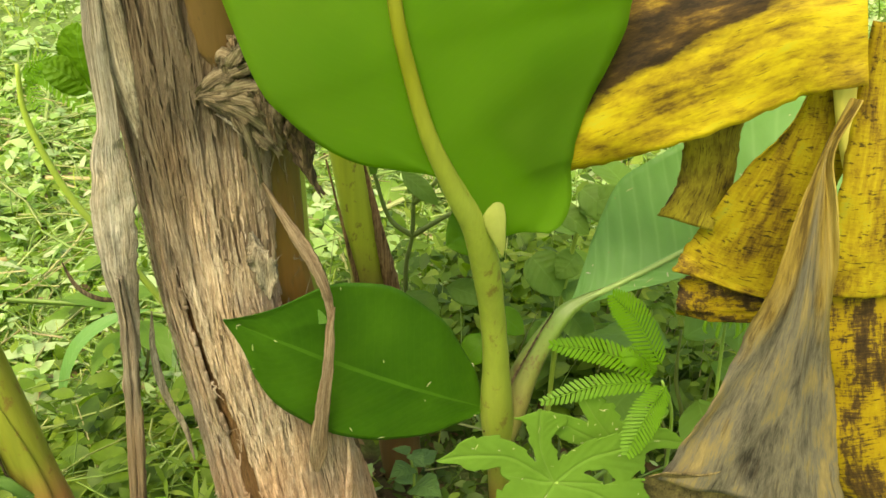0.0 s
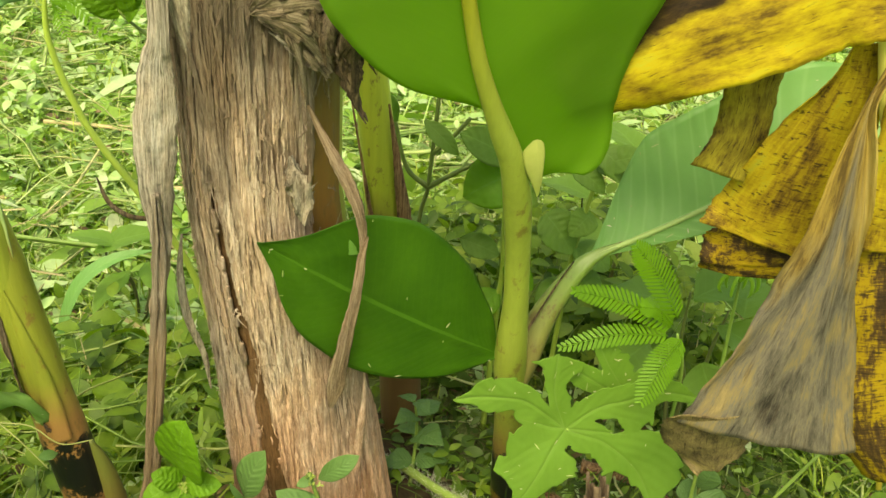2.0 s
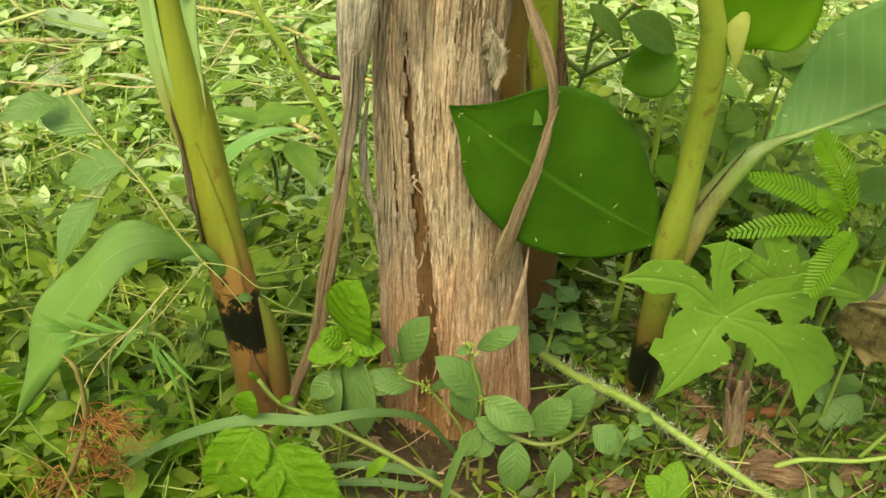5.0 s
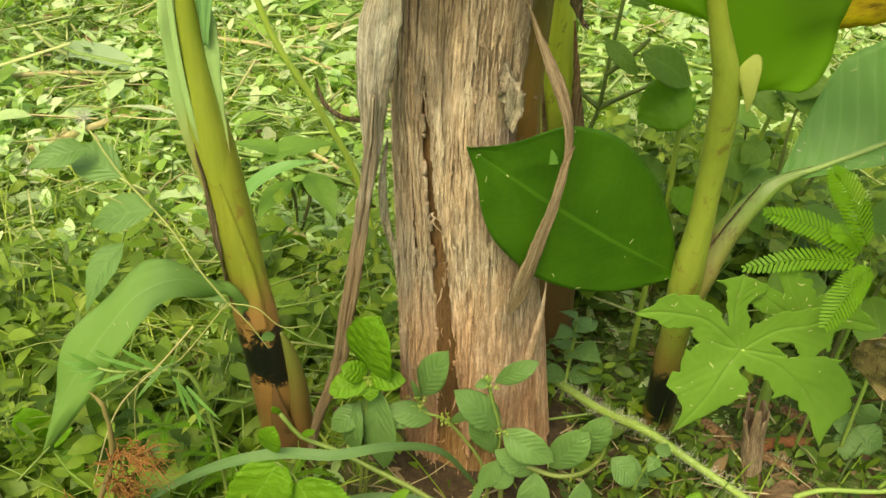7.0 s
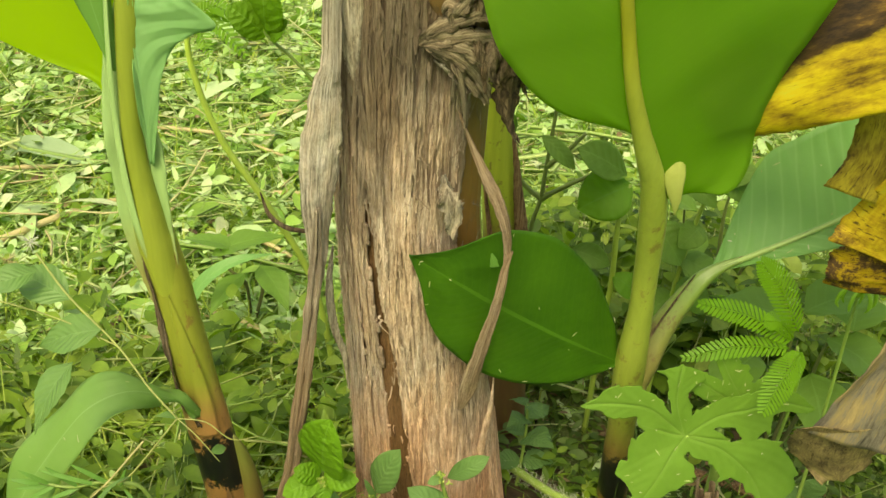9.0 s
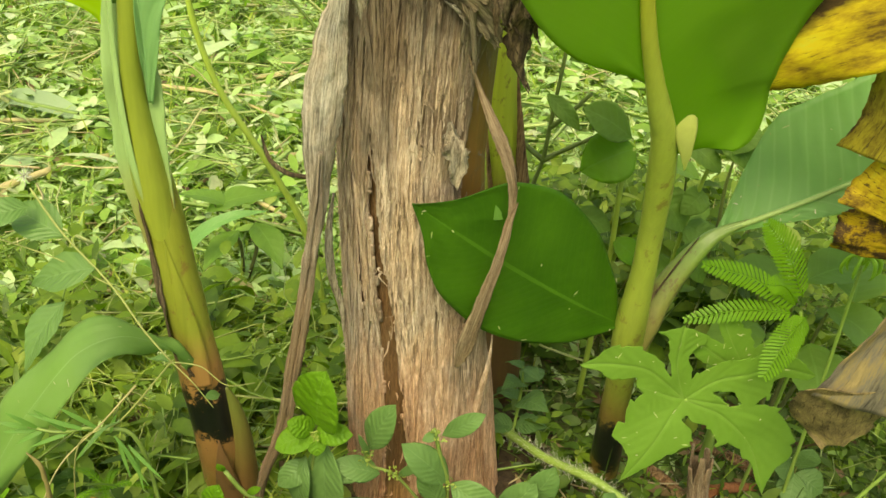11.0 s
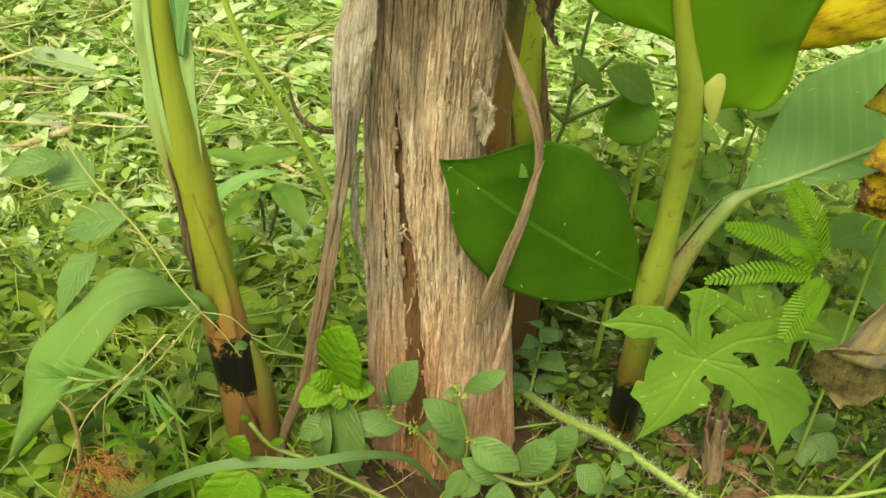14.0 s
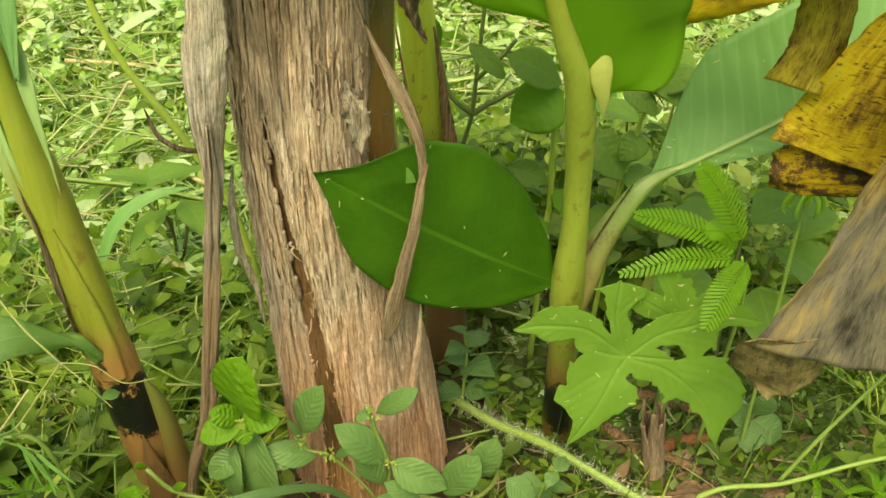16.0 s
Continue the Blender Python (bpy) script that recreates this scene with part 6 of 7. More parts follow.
LOWER_LEFT = ([(0.1, -1.4), (-2.4, -5.6), (-5.2, -11.7), (-8.1, -16.9)], ([0, 0.2, 0.24, 0.42, 0.46, 0.62, 0.7, 0.84, 1], [1.1, 1.9, 4.2, 6.1, 4.7, 2.4, 1.7, 0.8, 0]), ([0, 0.06, 0.25, 0.45, 0.59, 0.64, 0.72, 0.85, 1], [3.1, 5.4, 7.3, 6.4, 6.9, 4.0, 1.9, 0.9, 0]))
LOWER_RIGHT = ([(0.1, -1.4), (7.0, -4.6), (13.0, -10.9), (17.1, -20.6)], ([0, 0.2, 0.32, 0.4, 0.55, 0.64, 0.77, 0.81, 0.83, 0.9, 1], [1.1, 1.1, 1.7, 4.5, 7.1, 6.7, 6.2, 4.9, 2.9, 1.2, 0]), ([0, 0.15, 0.32, 0.48, 0.51, 0.64, 0.7, 0.73, 0.9, 1], [1.8, 2.7, 2.7, 4.2, 2.5, 1.6, 2.0, 1.0, 0.6, 0]))
UPPER_RIGHT = ([(0.1, -1.4), (4.5, 1.9), (9.4, 3.1), (14.3, 4.2), (20.6, 2.9)], ([0, 0.2, 0.4, 0.6, 0.75, 0.85, 0.95, 1], [1.6, 3.1, 3.0, 3.0, 2.5, 2.0, 0.7, 0]), ([0, 0.2, 0.3, 0.4, 0.47, 0.6, 0.7, 0.73, 0.85, 0.95, 1], [2.2, 1.7, 2.1, 2.7, 6.5, 5.4, 5.6, 2.3, 1.2, 1.2, 0]))
BACK_UPRIGHT = ([(9.9, 2.8), (6.5, 8.0), (4.0, 12.7)], ([0, 0.3, 0.5, 0.7, 0.9, 1], [3.2, 1.7, 1.2, 1.1, 1.0, 0.1]), ([0, 0.3, 0.55, 0.62, 0.8, 0.92, 1], [2.3, 3.0, 3.4, 2.4, 2.2, 1.1, 0.2]))
BACK_LEFT = ([(8.6, 2.8), (4.0, 6.1), (-0.7, 9.3)], ([0, 0.3, 0.6, 0.8, 1], [1.1, 1.8, 2.1, 1.9, 0.5]), ([0, 0.3, 0.6, 0.9, 1], [1.1, 1.6, 1.9, 1.3, 0.3]))
BACK_RIGHT = ([(9.9, 2.8), (14.0, 6.5), (18.0, 8.0)], ([0, 0.3, 0.6, 0.65, 0.9, 1], [1.4, 2.0, 2.2, 1.4, 1.0, 0]), ([0, 0.3, 0.6, 0.66, 0.9, 1], [1.4, 2.2, 2.4, 1.4, 0.8, 0]))


lobed = thing("lobed_weed", 0.30, 1.20, 0, "weed with large deeply lobed light green leaves", "weed")
under(lobed, "stem", tube_mesh("lobed_stem", [(0.30, 1.20, -0.02), (0.31, 1.19, 0.12), (0.29, 1.17, 0.27)], [0.012, 0.010, 0.006], 20, 9, lump=0.2), WEED_STEM)
l1 = under(lobed, "lobed_leaf", lobed_leaf("lobed_leaf", [UPPER_LEFT, UPRIGHT, LOWER_LEFT, LOWER_RIGHT, UPPER_RIGHT, WEB], 3), LEAF_LOBED)
l2 = under(lobed, "lobed_leaf", lobed_leaf("lobed_leaf_second", [BACK_UPRIGHT, BACK_LEFT, BACK_RIGHT], 9, -0.022), LEAF_LOBED)
for leaf, hub, foot in ((l1, (0.177, 0.994, 0.404), (0.29, 1.17, 0.26)), (l2, (0.275, 1.035, 0.446), (0.295, 1.175, 0.27))):
    m = tuple(0.5 * (p + q) for p, q in zip(hub, foot))
    under(leaf, "leaf_stalk", tube_mesh("leaf_stalk", [foot, (m[0], m[1] + 0.01, m[2] - 0.03), hub], [0.004, 0.003, 0.0025], 16, 6), WEED_STEM)
    solid(leaf, 0.0006)


def feather(parent, name, root, tip, half, pairs, face, seed, material=None, droop=0.0):
    """One feather of a bipinnate leaf: a thin rachis with close leaflets on both sides."""
    a, b = np.array(root, float), np.array(tip, float)
    m = 0.5 * (a + b) + [0, 0, droop]
    path = spline([a, m, b], pairs * 2)
    tan = unit(np.gradient(path, axis=0))
    s = unit(np.cross(tan, np.array(face, float)))
    n = np.cross(s, tan)
    verts, faces, uvs = [], [], []
    for k in range(pairs):
        i = min(2 * k + 1, len(path) - 1)
        f = (k + 0.5) / pairs
        ln = half * math.sin(math.pi * (0.16 + 0.80 * f)) ** 0.7
        w = 0.80 * np.linalg.norm(b - a) / pairs
        for h in (-1, 1):
            d = unit(h * s[i] + 0.62 * tan[i] - 0.10 * n[i])
            p, q = path[i], path[i] + d * ln
            e = 0.5 * w * tan[i]
            k0 = len(verts)
            mid1, mid2 = p + 0.25 * (q - p), p + 0.82 * (q - p)
            verts += [p - 0.6 * e, p + 0.6 * e, mid1 - e, mid1 + e, mid2 - 0.95 * e, mid2 + 0.95 * e, q + 0.1 * e]
            faces += [(k0, k0 + 2, k0 + 3, k0 + 1), (k0 + 2, k0 + 4, k0 + 5, k0 + 3), (k0 + 4, k0 + 6, k0 + 5)]
            uvs += [(0.3, 0), (0.7, 0), (0.1, 0.35), (0.9, 0.35), (0.1, 0.75), (0.9, 0.75), (0.5, 1)]
    tv, tf, tu = tube([a, m, b], [0.0014, 0.0011, 0.0006], pairs, 5)
    k0 = len(verts)
    faces += [tuple(k0 + i for i in f) for f in tf]
    me = mesh_of(name, np.vstack([np.array(verts), tv]), faces, np.vstack([np.array(uvs), tu]))
    ob = under(parent, "feather", me, material or LEAF_FERN)
    ob["kind"] = "stuff"
    return ob


feathery = thing("feathery_weed", 0.40, 1.20, 0, "weed with bright feathery twice-divided leaves", "weed", "feathery weeds")
under(feathery, "stem", tube_mesh("feathery_stem", [(0.40, 1.20, -0.02), (0.385, 1.15, 0.25), (0.36, 1.09, 0.45), (0.325, 1.05, 0.55)], [0.004, 0.0035, 0.003, 0.002], 24, 6), WEED_STEM)
for k, (tip, half) in enumerate([((0.160, 1.03, 0.628), 0.024), ((0.245, 1.07, 0.683), 0.031), ((0.152, 1.02, 0.536), 0.021), ((0.266, 0.962, 0.492), 0.030), ((0.262, 1.04, 0.60), 0.021)]):
    root = [(0.315, 1.052, 0.560), (0.322, 1.055, 0.575), (0.31, 1.045, 0.55), (0.328, 1.035, 0.552), (0.316, 1.052, 0.565)][k]
    feather(feathery, "feather", root, tip, half, 22, (0, -0.7, 0.7), 200 + k, droop=0.012)

fern_left = thing("feathery_weed", -0.68, 1.52, 0, "tall thin weed stalk with feathery leaflets", "weed", "feathery weeds")
under(fern_left, "stem", tube_mesh("fern_left_stem", [(-0.45, 1.52, -0.02), (-0.50, 1.51, 0.28), (-0.58, 1.5, 0.46), (-0.67, 1.5, 0.61), (-0.715, 1.5, 0.76), (-0.71, 1.5, 0.86)], [0.008, 0.0075, 0.007, 0.0065, 0.006, 0.004], 30, 8), LIME_STEM)
for k, tip in enumerate([(-0.60, 1.45, 0.80), (-0.62, 1.46, 0.87), (-0.57, 1.48, 0.85), (-0.66, 1.44, 0.80)]):
    feather(fern_left, "feather", (-0.70, 1.49, 0.85 - 0.01 * k), tip, 0.02, 14, (0, -0.8, 0.5), 220 + k, droop=0.02)
r4 = np.random.default_rng(77)
for k, (x, y, z) in enumerate([(0.55, 1.05, 0.10), (0.62, 0.98, 0.14), (-0.70, 0.88, 0.20), (-0.64, 0.90, 0.13), (-0.50, 0.90, 0.10), (-0.60, 0.88, 0.10), (0.36, 1.42, 0.36)]):
    th = thing("feathery_weed", x, y + 0.05, 0, "low feathery-leaved weed among the herbs", "weed", "feathery weeds")
    under(th, "stem", tube_mesh("feathery_low_stem", [(x, y + 0.05, -0.02), (x + 0.01, y + 0.03, 0.5 * z), (x, y, z)], [0.003, 0.0025, 0.0015], 12, 6), WEED_STEM)
    for j in range(5):
        yaw = 1.26 * j + r4.random()
        tip = (x + 0.065 * math.cos(yaw), y + 0.065 * math.sin(yaw), z - 0.03 + 0.05 * r4.random())
        feather(th, "feather", (x, y, z), tip, 0.009, 14, (0, 0, 1), 230 + k, droop=0.012)

# long bent grass blade and other single blades in the foreground
def grass(points, width, label, material=None, group="long grass blades"):
    ob = part("grass_blade", sheet_mesh("long_grass_blade", points, [0.5 * width, 0.8 * width, width, width, 0.7 * width, 0.05 * width], [0.5 * width, 0.8 * width, width, width, 0.7 * width, 0.05 * width], (0.05, -0.5, 0.9), 50, 7, fold=0.25, seed=int(width * 1e4)), material or LEAF_GRASS)
    return tagged(ob, label, "grass", group)


grass([(-0.20, 1.0, 0.02), (-0.26, 0.93, 0.17), (-0.33, 0.85, 0.258), (-0.408, 0.80, 0.280), (-0.482, 0.80, 0.271), (-0.557, 0.80, 0.241), (-0.638, 0.80, 0.187), (-0.708, 0.80, 0.119), (-0.775, 0.80, 0.028)], 0.0082, "long grey-green grass blade bent over in an arch")
grass([(-0.22, 0.96, 0.0), (-0.239, 0.93, 0.042), (-0.305, 0.925, 0.050), (-0.37, 0.925, 0.045), (-0.43, 0.925, 0.030)], 0.008, "broad dull green grass blade low before the trunk", LEAF_GRASS)
grass([(-0.23, 0.94, 0.0), (-0.26, 0.915, 0.02), (-0.32, 0.91, 0.028), (-0.38, 0.905, 0.022), (-0.45, 0.90, 0.005)], 0.007, "broad dull green grass blade low before the trunk", LEAF_GRASS)
grass([(-0.20, 0.80, 0.0), (-0.21, 0.79, 0.14), (-0.20, 0.785, 0.24), (-0.185, 0.785, 0.30), (-0.175, 0.785, 0.33)], 0.006, "short upright grass blade before the trunk", LEAF_HERB)
grass([(-0.85, 1.62, 0.0), (-0.82, 1.6, 0.10), (-0.77, 1.6, 0.20), (-0.70, 1.62, 0.25), (-0.62, 1.65, 0.26)], 0.016, "broad green grass blade in the lawn", LEAF_PALE)
grass([(-1.68, 2.50, 0.0), (-1.62, 2.50, 0.05), (-1.53, 2.48, 0.06), (-1.44, 2.46, 0.05), (-1.36, 2.45, 0.03)], 0.035, "broad cut grey-green blade on the lawn", LEAF_GREYISH)


# ---- stalks and debris ----
def stalk(name, points, radius, material, label, category="stalk", group="", hairs=0, seed=0, sides=8):
    top = thing(name, *points[0], label, category, group)
    n = len(points)
    under(top, "stem", tube_mesh(name, points, [radius * (1 - 0.35 * k / (n - 1)) for k in range(n)], 40, sides, lump=0.12, seed=seed), material)
    if hairs:
        r = np.random.default_rng(seed)
        c = spline(points, 400)
        p = c[r.integers(0, 400, hairs)]
        v, f, _ = stick_batch(p, r.random(hairs) * 6.28, 0.008 + 0.012 * r.random(hairs), np.full(hairs, 0.00020), r.normal(size=hairs) * 0.9)
        under(top, "hair", mesh_of("hair", v, f), HAIR, "fine white hair")["kind"] = "stuff"
    return top


HAIR = stem_material("white_hair", (0.6, 0.62, 0.5), (0.6, 0.62, 0.5), 0, 1, rough=0.6)
ROOT_RED = fibre_material("reddish_rootlets", [(0.36, (0.17, 0.075, 0.022)), (0.55, (0.36, 0.175, 0.06)), (0.7, (0.48, 0.28, 0.11))])
WOOD_DEAD = fibre_material("dead_orange_stick", [(0.36, (0.12, 0.05, 0.025)), (0.52, (0.32, 0.13, 0.06)), (0.68, (0.46, 0.24, 0.12))])
stalk("hairy_stalk", [(-0.12, 1.32, 0.01), (-0.063, 1.27, 0.038), (0.017, 1.17, 0.074), (0.10, 1.096, 0.103), (0.216, 1.03, 0.078), (0.363, 0.97, 0.028), (0.44, 0.945, -0.005)], 0.0095, WEED_STEM, "thick creeping green stalk covered in white hairs", hairs=2200, seed=3)
stalk("creeping_stalk", [(0.33, 1.035, 0.03), (0.40, 1.04, 0.072), (0.496, 1.04, 0.088), (0.62, 1.04, 0.147), (0.75, 1.06, 0.16)], 0.0052, WEED_STEM, "thick smooth green stalk lying over weeds", seed=4)
stalk("creeping_stalk", [(0.489, 1.04, 0.095), (0.531, 1.04, 0.205), (0.574, 1.04, 0.302), (0.64, 1.05, 0.42)], 0.0035, WEED_STEM, "slanting green stalk rising from a joint", seed=5)
stalk("dead_stick", [(0.318, 1.165, 0.022), (0.345, 1.182, 0.026), (0.39, 1.197, 0.024), (0.432, 1.207, 0.02)], 0.0125, WOOD_DEAD, "short orange-brown dead stick on the soil", "stick", "dead sticks", seed=6)
stalk("dead_stick", [(0.29, 1.305, 0.03), (0.325, 1.295, 0.03), (0.394, 1.278, 0.026), (0.455, 1.233, 0.015)], 0.014, BARK_BROWN, "dark brown fibrous dead stick under the lobed leaves", "stick", "dead sticks", hairs=240, seed=7)
stalk("dead_stick", [(0.19, 1.235, 0.02), (0.227, 1.215, 0.024), (0.266, 1.184, 0.024), (0.292, 1.148, 0.015)], 0.014, BARK_BROWN, "dark fibrous dead stick beside a rotten stump", "stick", "dead sticks", hairs=200, seed=8)
stalk("dead_stick", [(0.315, 1.165, 0.015), (0.336, 1.152, 0.02), (0.372, 1.13, 0.02), (0.408, 1.098, 0.01)], 0.011, BARK_BROWN, "brown bristly dead stick on the soil", "stick", "dead sticks", hairs=260, seed=9)
ROTTEN = fibre_material("rotten_wood_on_soil", [(0.42, (0.035, 0.022, 0.012)), (0.50, (0.15, 0.10, 0.058)), (0.58, (0.29, 0.21, 0.13))], along_uv=(0.06, 0.3))
stump = thing("rotten_stump", 0.29, 1.11, 0, "split brown rotten stem stump in the soil", "stump")
for k in range(7):
    a = 0.9 * k
    ob = under(stump, "splinter", sheet_mesh("splinter", [(0.29 + 0.018 * math.cos(a) + 0.02, 1.11 + 0.018 * math.sin(a), -0.02), (0.285 + 0.02 * math.cos(a), 1.11 + 0.02 * math.sin(a), 0.10), (0.268 + 0.022 * math.cos(a), 1.095 + 0.022 * math.sin(a), 0.19 + 0.02 * math.sin(3 * a))], [0.012, 0.012, 0.006], [0.012, 0.012, 0.006], (math.cos(a), math.sin(a), 0), 24, 7, curl=0.8, ragged=0.2, seed=300 + k), TORN)
    solid(ob, 0.003)
for k, (pts, wd, label) in enumerate([([(0.27, 1.04, 0.015), (0.33, 1.035, 0.045), (0.39, 1.03, 0.05), (0.45, 1.03, 0.02)], 0.034, "curled dry brown leaf lying on the soil"), ([(0.02, 0.95, 0.015), (0.06, 0.97, 0.04), (0.11, 0.975, 0.03)], 0.022, "small withered tan leaf lying on the soil"), ([(0.44, 1.03, 0.02), (0.50, 1.05, 0.05), (0.57, 1.05, 0.02)], 0.03, "curled dry brown leaf lying on the soil")]):
    leaf = tagged(part("withered_leaf", sheet_mesh("withered_leaf", pts, [0.3 * wd, wd, 0.9 * wd, 0.2 * wd], [0.3 * wd, 0.8 * wd, wd, 0.2 * wd], (0, -0.3, 1), 50, 15, curl=0.7, wave=0.02, waves=5, ragged=0.25, crumple=0.003, seed=310 + k), ROTTEN), label, "leaf", "withered leaves")
    solid(leaf, 0.001)
uprooted = thing("uprooted_weed", -0.72, 0.78, 0, "pulled-up weed with a tan stem and reddish rootlets", "weed")
under(uprooted, "stem", tube_mesh("uprooted_stem", [(-0.735, 0.752, 0.402), (-0.718, 0.75, 0.38), (-0.715, 0.75, 0.328), (-0.724, 0.75, 0.26), (-0.752, 0.75, 0.184), (-0.797, 0.75, 0.086), (-0.84, 0.752, -0.01)], [0.0008, 0.003, 0.0034, 0.0038, 0.0042, 0.0045, 0.003], 50, 8, lump=0.5, seed=4), ROOT_TAN, "bent tan stem")
r5 = np.random.default_rng(5)
for cx, cz, sx, sz, dx, n in ((-0.70, 0.292, 0.012, 0.008, 0.05, 42), (-0.716, 0.215, 0.018, 0.02, 0.015, 60), (-0.775, 0.13, 0.02, 0.02, -0.05, 40)):
    v, f = [], []
    for k in range(n):
        p = np.array([cx + sx * r5.normal(), 0.748 + 0.008 * r5.normal(), cz + sz * r5.normal()])
        q = p + [dx * (0.4 + 0.6 * r5.random()) + 0.02 * r5.normal(), 0.015 * r5.normal(), -0.018 + 0.02 * r5.normal()]
        tv, tf, _ = tube([p, 0.6 * p + 0.4 * q + 0.008 * r5.normal(size=3), 0.3 * p + 0.7 * q + 0.008 * r5.normal(size=3), q], [0.0013, 0.0011, 0.0008, 0.0004], 12, 4)
        n0 = sum(len(t) for t in v)
        v.append(tv)
        f += [tuple(n0 + i for i in t) for t in tf]
    under(uprooted, "root_tangle", mesh_of("root_tangle", np.vstack(v), f), ROOT_RED, "tangle of fine reddish rootlets")["kind"] = "stuff"
stalk("dry_stalk", [(-0.585, 0.775, 0.52), (-0.639, 0.78, 0.443), (-0.721, 0.782, 0.33), (-0.80, 0.80, 0.12)], 0.0014, DRY_STALK, "thin tan stalk leaning before the low leaf", "stalk", "cut stalks", seed=61, sides=6)
placed_weed("feathery_sprig", "pale green sprig with narrow cut leaves", [[(-0.755, 0.80, 0.40), (-0.71, 0.80, 0.396), (-0.651, 0.80, 0.411), (-0.60, 0.81, 0.36), (-0.58, 0.83, -0.01)]],
    [((-0.74, 0.80, 0.398), (-0.775, 0.79, 0.432), 0.006), ((-0.745, 0.80, 0.395), (-0.785, 0.79, 0.395), 0.006), ((-0.735, 0.80, 0.395), (-0.77, 0.79, 0.375), 0.006), ((-0.70, 0.80, 0.395), (-0.75, 0.79, 0.372), 0.006), ((-0.67, 0.80, 0.405), (-0.745, 0.79, 0.435), 0.006), ((-0.655, 0.80, 0.41), (-0.70, 0.79, 0.452), 0.006),
     ((-0.65, 0.80, 0.408), (-0.69, 0.79, 0.355), 0.006), ((-0.635, 0.80, 0.40), (-0.60, 0.79, 0.345), 0.005), ((-0.63, 0.80, 0.395), (-0.615, 0.79, 0.33), 0.005), ((-0.62, 0.805, 0.38), (-0.57, 0.79, 0.335), 0.005), ((-0.64, 0.80, 0.405), (-0.622, 0.79, 0.452), 0.005), ((-0.70, 0.80, 0.398), (-0.735, 0.79, 0.442), 0.006), ((-0.75, 0.80, 0.398), (-0.79, 0.79, 0.412), 0.007), ((-0.625, 0.80, 0.385), (-0.592, 0.79, 0.32), 0.005), ((-0.61, 0.805, 0.37), (-0.60, 0.79, 0.31), 0.005)], LEAF_SMOOTH, "feathery weeds", 0.25, seed=8, lift=0.05)
placed_weed("leafy_weed", "tall thin weed with bright rounded leaves", [[(-0.552, 1.35, 0.90), (-0.532, 1.35, 0.871), (-0.492, 1.35, 0.836), (-0.458, 1.35, 0.795), (-0.40, 1.36, 0.68), (-0.36, 1.38, -0.01)]],
    [((-0.535, 1.35, 0.875), (-0.525, 1.33, 0.985), 0.075), ((-0.535, 1.35, 0.875), (-0.590, 1.33, 0.925), 0.05), ((-0.53, 1.35, 0.87), (-0.495, 1.335, 0.905), 0.035)], LEAF_BRIGHT, "broad-leaved weeds", 0.12, seed=9)

SPROUT = stem_material("pale_green_sprout", (0.20, 0.42, 0.03), (0.24, 0.48, 0.04), 0.4, 0.7, rough=0.5)
VINE = stem_material("tan_green_vine", (0.22, 0.22, 0.08), (0.26, 0.30, 0.09), 0.3, 0.7, rough=0.6)
placed_weed("leafy_weed", "low weed with large rounded grey-green leaves in the thicket", [[(-0.80, 0.96, 0.12), (-0.81, 0.98, 0.05), (-0.82, 1.0, -0.02)]],
    [((-0.80, 0.955, 0.085), (-0.787, 0.93, 0.178), 0.075), ((-0.80, 0.955, 0.09), (-0.73, 0.92, 0.10), 0.06), ((-0.80, 0.955, 0.08), (-0.88, 0.92, 0.11), 0.065), ((-0.80, 0.95, 0.07), (-0.845, 0.90, 0.03), 0.06)], LEAF_HERB, BROAD, 0.04, seed=41)
placed_weed("leafy_weed", "low weed with drooping dark green leaves in the thicket", [[(-0.72, 0.97, 0.13), (-0.73, 0.98, 0.06), (-0.73, 1.0, -0.02)]],
    [((-0.72, 0.955, 0.12), (-0.71, 0.93, 0.01), 0.07), ((-0.72, 0.955, 0.12), (-0.66, 0.93, 0.07), 0.05), ((-0.72, 0.955, 0.125), (-0.755, 0.93, 0.05), 0.05)], LEAF_HERB, BROAD, 0.04, seed=42)
placed_weed("leafy_weed", "small herb with a whorl of pointed bright leaves on the soil", [[(-0.69, 0.842, 0.045), (-0.69, 0.845, -0.01)]],
    [((-0.69, 0.84, 0.04), (-0.752, 0.82, 0.035), 0.034), ((-0.688, 0.84, 0.04), (-0.632, 0.82, 0.04), 0.034), ((-0.69, 0.845, 0.042), (-0.688, 0.87, 0.085), 0.032), ((-0.69, 0.838, 0.04), (-0.685, 0.79, 0.02), 0.036), ((-0.69, 0.84, 0.042), (-0.735, 0.86, 0.075), 0.028)], LEAF_ROUND, BROAD, 0.03, seed=43)
placed_weed("leafy_weed", "low weed with broad green leaves beside pulled-up roots", [[(-0.93, 0.92, 0.12), (-0.93, 0.93, 0.05), (-0.93, 0.94, -0.02)]],
    [((-0.93, 0.91, 0.10), (-0.985, 0.88, 0.06), 0.07), ((-0.925, 0.91, 0.10), (-0.86, 0.88, 0.06), 0.06), ((-0.93, 0.91, 0.11), (-0.95, 0.90, 0.185), 0.06), ((-0.93, 0.90, 0.08), (-0.915, 0.86, 0.01), 0.06), ((-0.93, 0.91, 0.11), (-0.87, 0.90, 0.15), 0.05)], LEAF_ROUND, BROAD, 0.03, seed=44)
